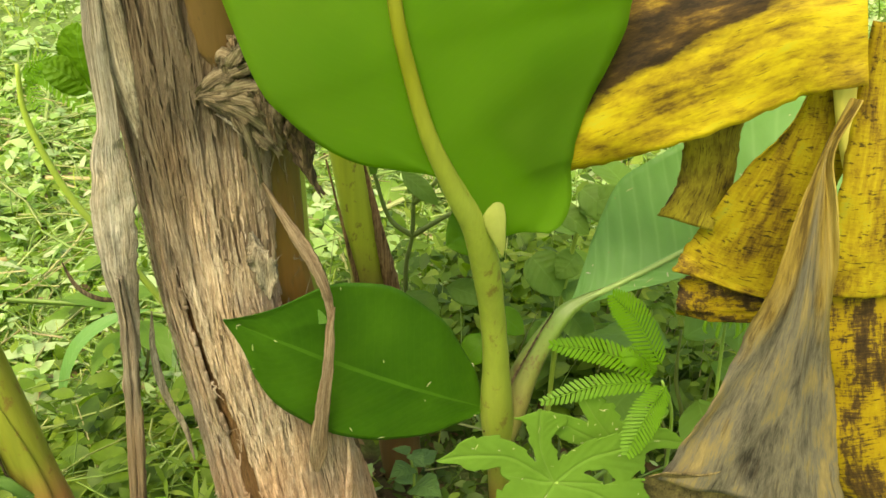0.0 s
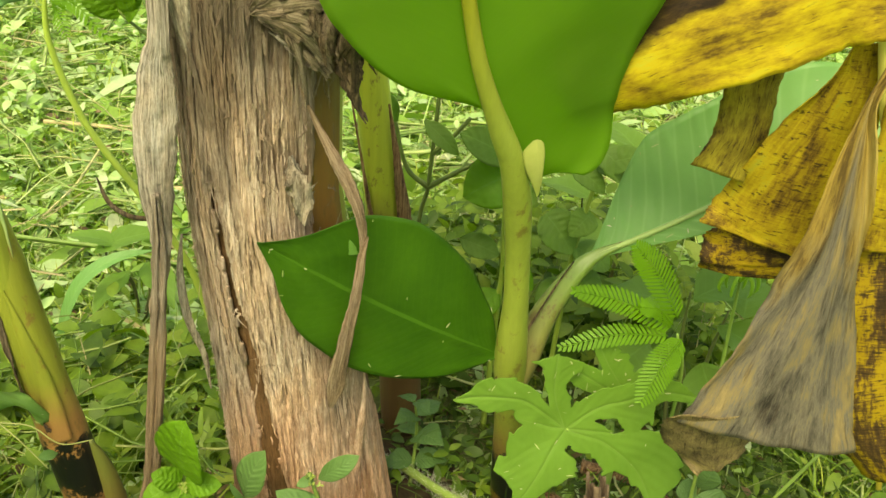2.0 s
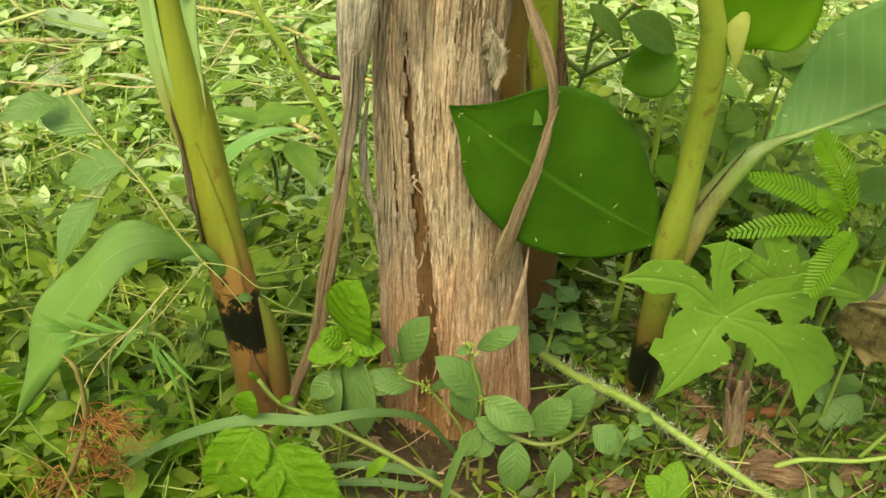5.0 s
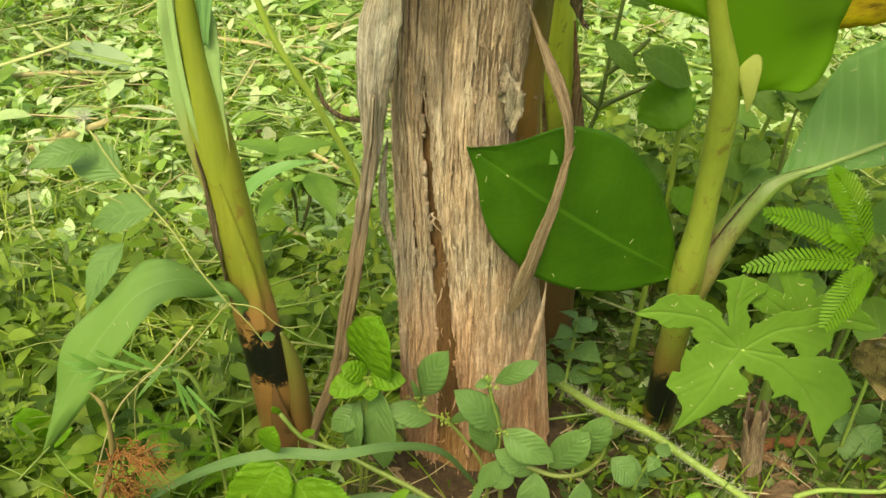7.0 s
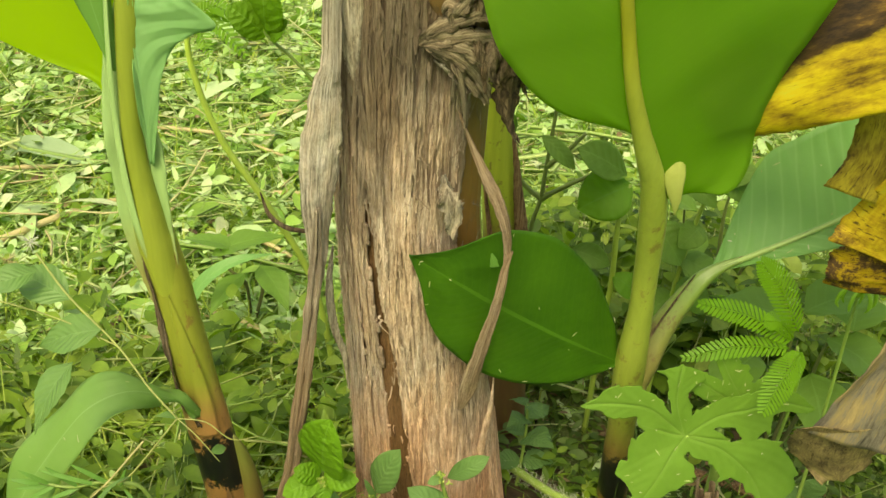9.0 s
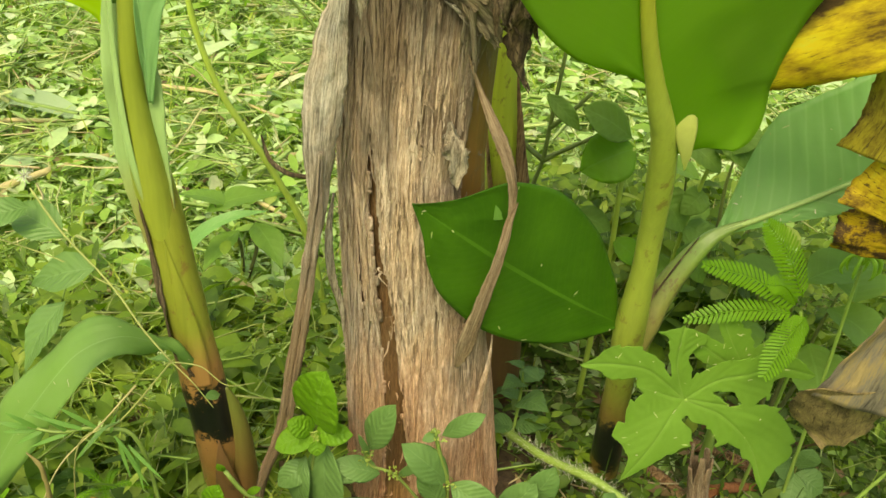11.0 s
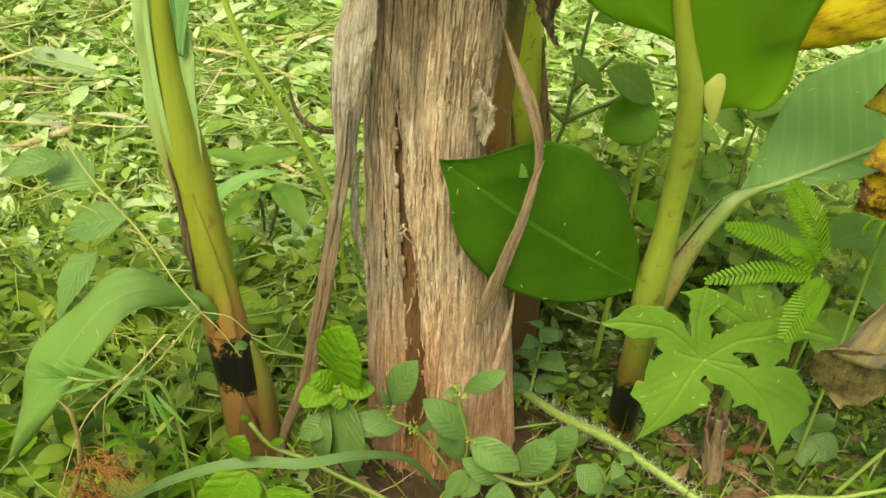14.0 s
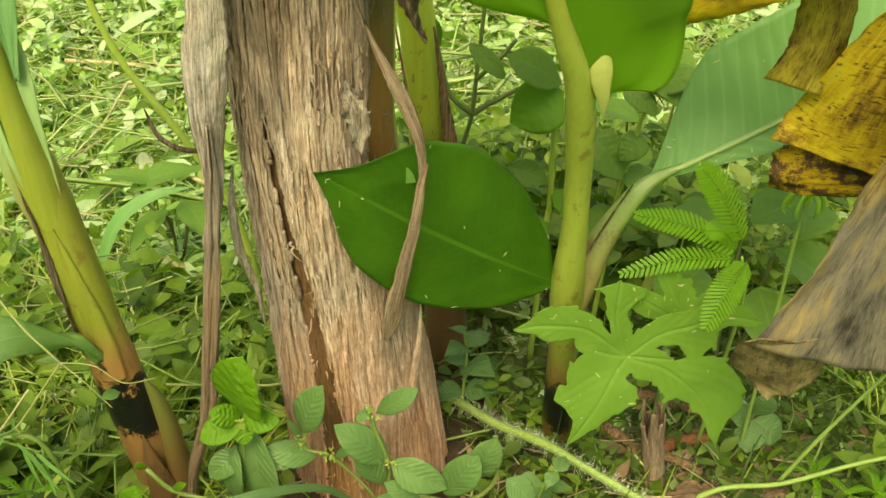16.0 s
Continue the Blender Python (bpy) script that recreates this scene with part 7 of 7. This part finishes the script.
placed_weed("leafy_weed", "low weed with dark green leaves under the lobed leaf", [[(0.49, 1.20, 0.10), (0.49, 1.21, -0.02)]],
    [((0.49, 1.195, 0.08), (0.545, 1.18, 0.05), 0.06), ((0.488, 1.195, 0.08), (0.475, 1.15, 0.04), 0.055), ((0.49, 1.2, 0.09), (0.50, 1.19, 0.15), 0.05), ((0.486, 1.2, 0.09), (0.44, 1.18, 0.10), 0.045)], LEAF_HERB, BROAD, 0.04, seed=45)
placed_weed("leafy_weed", "single broad bright leaf low beside the hairy stalk", [[(0.16, 0.955, 0.05), (0.165, 0.96, -0.01)]],
    [((0.162, 0.945, 0.03), (0.182, 1.0, 0.075), 0.05), ((0.16, 0.945, 0.04), (0.125, 0.97, 0.06), 0.04), ((0.166, 0.95, 0.03), (0.205, 0.985, 0.045), 0.03)], LEAF_BRIGHT, BROAD, 0.04, seed=46)
# thin climbing weed before the left sucker
vine = thing("trailing_weed", -0.70, 0.80, 0, "thin trailing weed with small folded leaves", "weed")
for k, (pts, rad) in enumerate([([(-0.72, 0.80, 0.0), (-0.68, 0.77, 0.38), (-0.60, 0.75, 0.48), (-0.526, 0.75, 0.588)], 0.0022), ([(-0.526, 0.75, 0.588), (-0.56, 0.76, 0.625), (-0.60, 0.78, 0.67), (-0.66, 0.80, 0.725), (-0.70, 0.82, 0.77)], 0.0026),
        ([(-0.526, 0.75, 0.588), (-0.49, 0.75, 0.585), (-0.46, 0.75, 0.56), (-0.43, 0.77, 0.55)], 0.0014), ([(-0.526, 0.75, 0.588), (-0.50, 0.74, 0.57), (-0.475, 0.74, 0.53)], 0.0014), ([(-0.60, 0.78, 0.67), (-0.68, 0.80, 0.69), (-0.78, 0.82, 0.70)], 0.0018)]):
    under(vine, "stem", tube_mesh("vine_stem", pts, [0.5 * rad] * len(pts), 24, 6), VINE)
for k, (p, yaw, pitch, roll, ln, wd) in enumerate([((-0.485, 0.74, 0.545), -50, -30, 40, 0.035, 0.013), ((-0.66, 0.80, 0.72), 60, 10, -30, 0.10, 0.05), ((-0.62, 0.785, 0.69), 100, -20, -30, 0.095, 0.05), ((-0.70, 0.81, 0.75), 130, 0, -30, 0.07, 0.035),
        ((-0.60, 0.75, 0.48), 120, -20, 30, 0.06, 0.02), ((-0.526, 0.75, 0.588), 80, 5, 10, 0.03, 0.015), ((-0.66, 0.78, 0.64), 140, -40, 0, 0.10, 0.05)]):
    ob = part("leaf", mesh_of("vine_leaf", *ovate(ln, wd, 0.2, 400 + k)), LEAF_HERB, vine)
    ob.matrix_local = pose(p[0] + 0.70, p[1] - 0.80, p[2], pitch, roll, yaw)

for k, p in enumerate([(-0.705, 0.822, 0.785), (-0.785, 0.822, 0.71), (-0.735, 0.815, 0.76)]):
    n = 60
    rs = np.random.default_rng(500 + k)
    v, f, _ = stick_batch(np.tile(np.array(p), (n, 1)), rs.random(n) * 6.28, 0.005 + 0.007 * rs.random(n), np.full(n, 0.0003), rs.normal(size=n))
    under(vine, "seed_head", mesh_of("seed_head", v, f), HAIR if k < 2 else DRY_STALK, "fluffy whitish seed head")
sprout = thing("curled_sprout", 0.47, 1.17, 0, "pale green fern-like sprout with curled tips", "weed")
under(sprout, "stem", tube_mesh("sprout_stem", [(0.47, 1.17, -0.02), (0.455, 1.16, 0.30), (0.44, 1.15, 0.52), (0.435, 1.145, 0.585)], [0.004, 0.0035, 0.003, 0.0025], 20, 6), WEED_STEM)
for k in range(6):
    a = 1.05 * k
    e = np.array([math.cos(a), 0.6 * math.sin(a), 0])
    p = np.array([0.435, 1.145, 0.585])
    under(sprout, "curled_tip", tube_mesh("curled_tip", [p, p + 0.012 * e + [0, 0, 0.016], p + 0.026 * e + [0, 0, 0.010], p + 0.030 * e + [0, 0, -0.010], p + 0.024 * e + [0, 0, -0.020]], [0.0022, 0.003, 0.0036, 0.003, 0.001], 20, 6, squash=0.5), SPROUT)

# a dark tendril on the hanging strip
tendril = under(plant, "tendril", tube_mesh("tendril", [(-0.40, 0.975, 0.735), (-0.43, 0.98, 0.735), (-0.455, 0.985, 0.75), (-0.466, 0.985, 0.785)], [0.0035, 0.004, 0.0035, 0.001], 20, 6, squash=0.5), BARK_DARK, "dark curled tendril")

# pale cut stalks on the lawn
for k, (a, b, rad) in enumerate([((-1.50, 1.89), (-1.18, 2.27), 0.012), ((-0.91, 2.08), (-0.60, 1.95), 0.008), ((-0.83, 1.72), (-0.57, 1.56), 0.010), ((-1.05, 1.60), (-0.72, 1.52), 0.006), ((-1.30, 2.75), (-0.80, 2.60), 0.008), ((-0.95, 2.9), (-0.55, 3.0), 0.009),
        ((-1.9, 2.2), (-1.45, 2.42), 0.01), ((0.25, 2.0), (0.65, 2.15), 0.009), ((-0.78, 2.35), (-0.38, 2.28), 0.007), ((0.5, 1.85), (1.0, 1.75), 0.008)]):
    m = (0.5 * (a[0] + b[0]) + 0.02, 0.5 * (a[1] + b[1]) + 0.02)
    stalk("cut_stalk", [(*a, 0.03), (*m, 0.045), (*b, 0.03)], rad, DRY_STALK, "pale cut weed stalk lying on mown greenery", "stalk", "cut stalks", seed=20 + k, sides=7)

# ---- mown greenery ----
LITTER = stuff_material("mown_weed_leaves", [(0.0, (0.19, 0.33, 0.045)), (0.2, (0.31, 0.51, 0.10)), (0.55, (0.47, 0.67, 0.27)), (0.85, (0.58, 0.74, 0.42)), (1.0, (0.68, 0.72, 0.49))], (0.95, 1.1, 0.62), 0.45, contrast=0.5)
LUSH = stuff_material("low_weed_leaves", [(0.0, (0.06, 0.125, 0.010)), (0.4, (0.13, 0.235, 0.018)), (0.8, (0.20, 0.315, 0.034)), (1.0, (0.29, 0.385, 0.065))], (1.0, 1.15, 0.45), 0.42)
STRAW = stuff_material("cut_stems", [(0.0, (0.15, 0.26, 0.05)), (0.4, (0.27, 0.40, 0.11)), (0.8, (0.44, 0.49, 0.21)), (1.0, (0.44, 0.36, 0.20))], (1, 1, 0.6), 0.1)
GREENSTEM = stuff_material("thin_green_stems", [(0.0, (0.12, 0.22, 0.03)), (0.6, (0.22, 0.34, 0.07)), (1.0, (0.38, 0.42, 0.15))], (1, 1, 0.6), 0.1)
BLADES = stuff_material("lawn_grass", [(0.0, (0.12, 0.22, 0.016)), (0.5, (0.23, 0.36, 0.036)), (1.0, (0.42, 0.50, 0.10))], (1.0, 1.2, 0.4), 0.4)
# greens darkened to put the shade between the suckers into the leaves
SHADED_COVER = stuff_material("shade_darkened_ground_cover", [(0.0, (0.042, 0.088, 0.010)), (0.5, (0.085, 0.158, 0.018)), (1.0, (0.14, 0.225, 0.034))], (0.8, 1.0, 0.3), 0.35)
HAY = stuff_material("flattened_cut_grass", [(0.0, (0.20, 0.34, 0.06)), (0.5, (0.36, 0.52, 0.16)), (0.85, (0.54, 0.64, 0.30)), (1.0, (0.62, 0.60, 0.36))], (1.0, 1.1, 0.6), 0.35)
DRYBITS = stuff_material("straw_bits", [(0.0, (0.25, 0.19, 0.10)), (1.0, (0.52, 0.44, 0.27))], (1, 0.9, 0.6), 0.1)
BROWN = stuff_material("withered_scraps", [(0.0, (0.10, 0.06, 0.03)), (0.5, (0.19, 0.125, 0.058)), (1.0, (0.36, 0.27, 0.15))], (1, 0.8, 0.5), 0.15)


def spots(n, x0, x1, y0, y1, seed, clump=0.0, rule=None):
    """Random places on the ground, thinned out by a slow noise."""
    r = np.random.default_rng(seed)
    x, y = x0 + (x1 - x0) * r.random(4 * n), y0 + (y1 - y0) * r.random(4 * n)
    keep = r.random(4 * n) < 1 - clump * (0.5 - 0.5 * vnoise(x * 3.1, y * 3.1, seed))
    inset = np.minimum(np.minimum(x - x0, x1 - x), np.minimum(y - y0, y1 - y)) / (0.22 * min(x1 - x0, y1 - y0))
    keep &= r.random(4 * n) < np.clip(inset + 0.25 * vnoise(x * 2.3, y * 2.3, seed + 9), 0, 1)
    trunk = (x + 0.205) ** 2 + (y - 1.16) ** 2 > 0.15**2
    keep &= trunk
    if rule is not None:
        keep &= rule(x, y, r)
    x, y = x[keep][:n], y[keep][:n]
    return x, y, np.random.default_rng(seed + 1)


def scatter_leaves(name, label, n, area, seed, size, height, pitch, mat, clump=0.5, ratio=0.5, rule=None):
    x, y, r = spots(n, *area, seed, clump, rule)
    n = len(x)
    ln = size[0] + (size[1] - size[0]) * r.random(n) ** 1.6
    z = ground_z(x, y) + height[0] + (height[1] - height[0]) * r.random(n) ** 1.5 * (0.6 + 0.4 * vnoise(x * 4, y * 4, seed + 5))
    me = mesh_of(name, *leaf_batch(np.stack([x, y, z], -1), r.random(n) * 6.283, np.radians(pitch[0] + pitch[1] * r.normal(size=n)), np.radians(28 * r.normal(size=n)), ln, ln * (ratio * (0.7 + 0.6 * r.random(n)))))
    return tagged(part(name, me, mat), label, "weeds", kind="stuff")


def scatter_blades(name, label, n, area, seed, size, width, mat, clump=0.5, rule=None, upright=55):
    x, y, r = spots(n, *area, seed, clump, rule)
    n = len(x)
    ln = size[0] + (size[1] - size[0]) * r.random(n) ** 1.5
    me = mesh_of(name, *blade_batch(np.stack([x, y, ground_z(x, y)], -1), r.random(n) * 6.283, ln, width * (0.6 + 0.8 * r.random(n)), np.radians(upright + 22 * r.normal(size=n)), 0.15 + 0.45 * r.random(n)))
    return tagged(part(name, me, mat), label, "grass", kind="stuff")


def scatter_sticks(name, label, n, area, seed, size, radius, mat, height=(0.0, 0.06), clump=0.4, rule=None):
    x, y, r = spots(n, *area, seed, clump, rule)
    n = len(x)
    z = ground_z(x, y) + height[0] + (height[1] - height[0]) * r.random(n)
    me = mesh_of(name, *stick_batch(np.stack([x, y, z], -1), r.random(n) * 6.283, size[0] + (size[1] - size[0]) * r.random(n) ** 1.8, radius * (0.5 + r.random(n)), np.radians(10 * r.normal(size=n))))
    return tagged(part(name, me, mat), label, "stalks", kind="stuff")


def scatter_weeds(name, label, n, area, seed, tall, leaf, mat, per=9, rule=None, ratio=0.55):
    """Many small leafy weeds in one mesh: leaves in a spiral up each unseen-thin stem."""
    x, y, r = spots(n, *area, seed, 0.5, rule)
    n = len(x)
    h = tall[0] + (tall[1] - tall[0]) * r.random(n)
    lean = 0.18 * r.normal(size=(n, 2))
    f = np.tile(np.linspace(0.25, 1, per), n)
    hh = np.repeat(h, per) * f
    px = np.repeat(x, per) + np.repeat(lean[:, 0], per) * hh
    py = np.repeat(y, per) + np.repeat(lean[:, 1], per) * hh
    pos = np.stack([px, py, ground_z(px, py) + hh], -1)
    ln = np.repeat(leaf[0] + (leaf[1] - leaf[0]) * r.random(n), per) * (1.1 - 0.5 * f) * (0.8 + 0.4 * r.random(n * per))
    yaw = np.tile(np.arange(per) * 2.4, n) + np.repeat(r.random(n) * 6.28, per) + 0.3 * r.normal(size=n * per)
    v, fc, uv = leaf_batch(pos, yaw, np.radians(8 + 22 * r.normal(size=n * per) + 25 * f), np.radians(18 * r.normal(size=n * per)), ln, ln * ratio, 0.3)
    obj = tagged(part(name, mesh_of(name, v, fc, uv), mat), label, "weeds", kind="stuff")
    sv, sf, _ = blade_batch(np.stack([x, y, ground_z(x, y)], -1), np.arctan2(-lean[:, 0], lean[:, 1]), h * 1.02, np.full(n, 0.004), np.arctan2(1.0, np.linalg.norm(lean, axis=1)), np.zeros(n))
    tagged(part(name + "_stems", mesh_of(name + "_stems", sv, sf), STRAW), "thin green stems of the low weeds", "weeds", kind="stuff")
    return obj


beyond = lambda x, y, r: (y > 1.6) | (np.abs(x) > 1.2)
open_lawn = lambda x, y, r: ~((x > -0.22) & (x < 0.9) & (y > 1.0) & (y < 2.3)) | (r.random(len(x)) < 0.35)  # mown leaves thinned between the suckers, to stand in for the shade there
sparse = lambda x, y, r: ~(((x > -0.55) & (x < 0.75) & (y > 0.6) & (y < 1.45)) | ((x > -0.2) & (x < 0.55) & (y > 1.4) & (y < 1.9))) | (r.random(len(x)) < 0.15)
NEAR, LAWN, FAR = (-2.0, 1.8, 0.2, 2.1), (-3.2, 2.8, 1.0, 4.3), (-4.6, 3.8, 2.8, 7.2)
scatter_leaves("mown_litter", "freshly mown weed leaves strewn over the lawn", 15500, LAWN, 11, (0.02, 0.08), (0.005, 0.06), (5, 26), LITTER, 0.45, 0.27, rule=open_lawn)
scatter_leaves("mown_litter", "flat layer of mown pale leaf scraps", 17000, LAWN, 61, (0.025, 0.07), (0.0, 0.03), (0, 12), LITTER, 0.25, 0.30, rule=open_lawn)
scatter_leaves("mown_litter", "larger mown leaves on the lawn", 1500, LAWN, 41, (0.06, 0.14), (0.03, 0.09), (2, 16), LITTER, 0.4, 0.45, rule=beyond)
scatter_leaves("mown_litter", "long pale cut blades on the lawn", 700, LAWN, 62, (0.10, 0.26), (0.03, 0.09), (0, 10), LITTER, 0.3, 0.2, rule=beyond)
scatter_leaves("mown_litter", "freshly mown weed leaves further out", 14000, FAR, 12, (0.03, 0.10), (0.005, 0.09), (3, 22), LITTER, 0.3)
scatter_leaves("low_weeds", "low green weeds carpeting the soil", 8100, NEAR, 13, (0.015, 0.055), (0.005, 0.08), (10, 30), LUSH, 0.6, 0.4, rule=lambda x, y, r: ~((x > -0.45) & (x < 0.62) & (y > 0.70) & (y < 1.75)) | (r.random(len(x)) < 0.14))
scatter_leaves("mown_litter", "mown pale leaves blown in beside the sucker", 2600, (-1.9, -0.2, 0.75, 2.3), 63, (0.02, 0.06), (0.01, 0.09), (5, 22), LITTER, 0.6, 0.35, rule=lambda x, y, r: (x < -0.42) | (y > 1.35))
scatter_leaves("low_weeds", "low green weeds between the mown leaves", 5400, LAWN, 14, (0.02, 0.06), (0.01, 0.10), (15, 30), LUSH, 0.8, rule=sparse)
scatter_blades("lawn_grass", "thin lawn grass blades", 12150, LAWN, 15, (0.05, 0.18), 0.0045, BLADES, 0.6, rule=sparse)
scatter_blades("lawn_grass", "flattened mown grass blades", 7500, LAWN, 42, (0.10, 0.36), 0.0065, HAY, 0.4, upright=10, rule=sparse)
scatter_blades("lawn_grass", "thin grass blades among low weeds", 4400, NEAR, 16, (0.05, 0.18), 0.005, BLADES, 0.7, rule=sparse)
scatter_blades("lawn_grass", "grass blades further out", 4000, FAR, 17, (0.08, 0.25), 0.008, BLADES, 0.5)
scatter_sticks("cut_stems", "pale cut weed stems strewn about", 3400, LAWN, 18, (0.06, 0.36), 0.0026, STRAW, (0.01, 0.08), rule=sparse)
scatter_sticks("cut_stems", "thick pale cut weed stems", 202, LAWN, 43, (0.15, 0.6), 0.006, STRAW, (0.03, 0.08), rule=beyond)
scatter_sticks("cut_stems", "pale cut stems among low weeds", 1215, NEAR, 19, (0.04, 0.2), 0.002, STRAW, rule=sparse)
scatter_leaves("withered_scraps", "withered brown leaf scraps on the soil", 2025, NEAR, 20, (0.015, 0.06), (0.0, 0.02), (0, 15), BROWN, 0.6)
scatter_leaves("withered_scraps", "dry straw-coloured leaf scraps before the trunk", 520, (-0.55, 0.75, 0.62, 1.35), 24, (0.015, 0.065), (0.0, 0.03), (2, 24), BROWN, 0.5, 0.28)
scatter_leaves("low_weeds", "small dark green seedlings on the soil before the trunk", 700, (-0.55, 0.8, 0.62, 1.38), 28, (0.012, 0.045), (0.004, 0.06), (14, 26), LUSH, 0.7, 0.42)
scatter_leaves("low_weeds", "green ground cover between the suckers, darkened in colour for shade", 2300, (-0.12, 0.95, 0.86, 1.75), 29, (0.014, 0.05), (0.004, 0.07), (12, 26), SHADED_COVER, 0.6, 0.45)
scatter_blades("lawn_grass", "thin grass between the suckers, darkened in colour for shade", 420, (-0.12, 0.9, 0.9, 1.7), 30, (0.06, 0.2), 0.0035, SHADED_COVER, 0.5, upright=45)
scatter_blades("lawn_grass", "sparse thin grass on the soil before the trunk", 260, (-0.5, 0.65, 0.6, 1.15), 25, (0.06, 0.2), 0.004, BLADES, 0.5, upright=40)
scatter_sticks("cut_stems", "straw bits on the soil before the trunk", 260, (-0.55, 0.65, 0.62, 1.2), 26, (0.03, 0.14), 0.0016, DRYBITS, (0.005, 0.04))
scatter_weeds("leafy_weeds", "small leafy weeds growing through the mown lawn", 567, LAWN, 27, (0.04, 0.14), (0.03, 0.075), LITTER, per=8, ratio=0.6, rule=sparse)
scatter_leaves("withered_scraps", "withered brown scraps in the lawn", 1215, LAWN, 23, (0.02, 0.07), (0.01, 0.06), (0, 15), BROWN, 0.7)
ring = lambda x, y, r: ((x < -2.4) | (x > 2.0) | (y < 1.2)) & ((np.abs(x) > 1.4) | (y < 0.5) | (y > 1.9)) & ((x + 0.3) ** 2 + (y - 2.0) ** 2 < 30 + 12 * vnoise(x, y, 3))
scatter_leaves("mown_litter", "mown leaves scattered round the plants", 12000, (-6.0, 5.5, -3.5, 7.0), 71, (0.03, 0.10), (0.0, 0.05), (3, 18), LITTER, 0.5, 0.45, rule=ring)
scatter_blades("lawn_grass", "grass scattered round the plants", 9000, (-6.0, 5.5, -3.5, 7.0), 72, (0.06, 0.22), 0.009, BLADES, 0.5, rule=ring, upright=35)
WEST = (-1.8, -0.30, 0.35, 1.7)
EAST = (0.1, 1.7, 0.6, 2.4)
clear = lambda x, y, r: ~((np.abs(x + 0.25) < 0.24) & (y < 1.05))  # the soil before the trunk stays open
scatter_weeds("leafy_weeds", "narrow-leaved green weeds beside the sucker", 110, WEST, 51, (0.06, 0.24), (0.05, 0.10), LUSH, per=12, rule=clear, ratio=0.22)
scatter_weeds("leafy_weeds", "broad-leaved pale green weeds beside the sucker", 230, WEST, 55, (0.05, 0.22), (0.045, 0.10), LUSH, per=7, rule=clear, ratio=0.60)
scatter_blades("lawn_grass", "tangled thin grass beside the sucker", 2600, WEST, 56, (0.10, 0.34), 0.0042, BLADES, 0.4, rule=clear, upright=38)
scatter_sticks("cut_stems", "thin green stems tangled beside the sucker", 567, WEST, 57, (0.08, 0.36), 0.0018, GREENSTEM, (0.02, 0.17), rule=clear)
scatter_blades("lawn_grass", "thin grass under the yellow leaf", 900, EAST, 58, (0.10, 0.30), 0.0035, BLADES, 0.5, upright=45, rule=sparse)
scatter_sticks("cut_stems", "thin stems under the yellow leaf", 260, EAST, 59, (0.08, 0.36), 0.0015, GREENSTEM, (0.02, 0.15), rule=sparse)
scatter_weeds("leafy_weeds", "leafy green weeds under the yellow leaf", 250, EAST, 52, (0.08, 0.34), (0.04, 0.09), LUSH, rule=lambda x, y, r: (x > 0.62) | (y > 1.5))
scatter_weeds("leafy_weeds", "leafy weeds behind the trunk", 170, (-0.35, 0.7, 1.5, 2.3), 53, (0.08, 0.38), (0.04, 0.10), LUSH)
scatter_weeds("leafy_weeds", "small herbs around the trunk's foot", 22, (-0.45, 0.25, 0.75, 1.35), 54, (0.03, 0.12), (0.03, 0.06), LUSH, rule=clear)


def cuttings(host, n, seed, label):
    """Small mown scraps that lie on a large leaf."""
    r = np.random.default_rng(seed)
    me = host.data
    co = np.empty(len(me.vertices) * 3)
    me.vertices.foreach_get("co", co)
    no = np.empty(len(me.vertices) * 3)
    me.vertices.foreach_get("normal", no)
    co, no = co.reshape(-1, 3), no.reshape(-1, 3)
    no = no * np.where(no @ np.array([0, -0.6, 0.8]) < 0, -1, 1)[:, None]
    k = r.integers(0, len(co), n)
    v, f, u = [], [], []
    for i in k:
        ln = 0.003 + 0.010 * r.random() ** 2
        t = unit(np.cross(no[i], r.normal(size=3)))
        c = co[i] + no[i] * 0.0022
        q = 1.0 + 0.6 * r.random()
        w = 0.0007 * q
        sv, sf, su = sheet([c - 0.5 * ln * t, c, c + 0.5 * ln * t], [0.3 * w, w, 0.3 * w], [0.3 * w, w, 0.3 * w], no[i], 5, 3, fold=-0.3)
        n0 = sum(len(a) for a in v)
        v.append(sv)
        f += [tuple(n0 + j for j in face) for face in sf]
    return tagged(part("leaf_cuttings", mesh_of("leaf_cuttings", np.vstack(v), f), SCRAPS), label, "cuttings", kind="stuff")


SCRAPS = stuff_material("mown_scraps", [(0.0, (0.30, 0.42, 0.12)), (0.5, (0.50, 0.58, 0.25)), (1.0, (0.62, 0.60, 0.42))], (1, 1, 0.7), 0.2)
for host, n, seed in ((dark, 14, 1), (pale, 60, 2), (l1, 26, 3), (l2, 30, 4), (low_leaf, 10, 5)):
    cuttings(host, n, seed, "tiny pale mown scraps lying on a leaf")
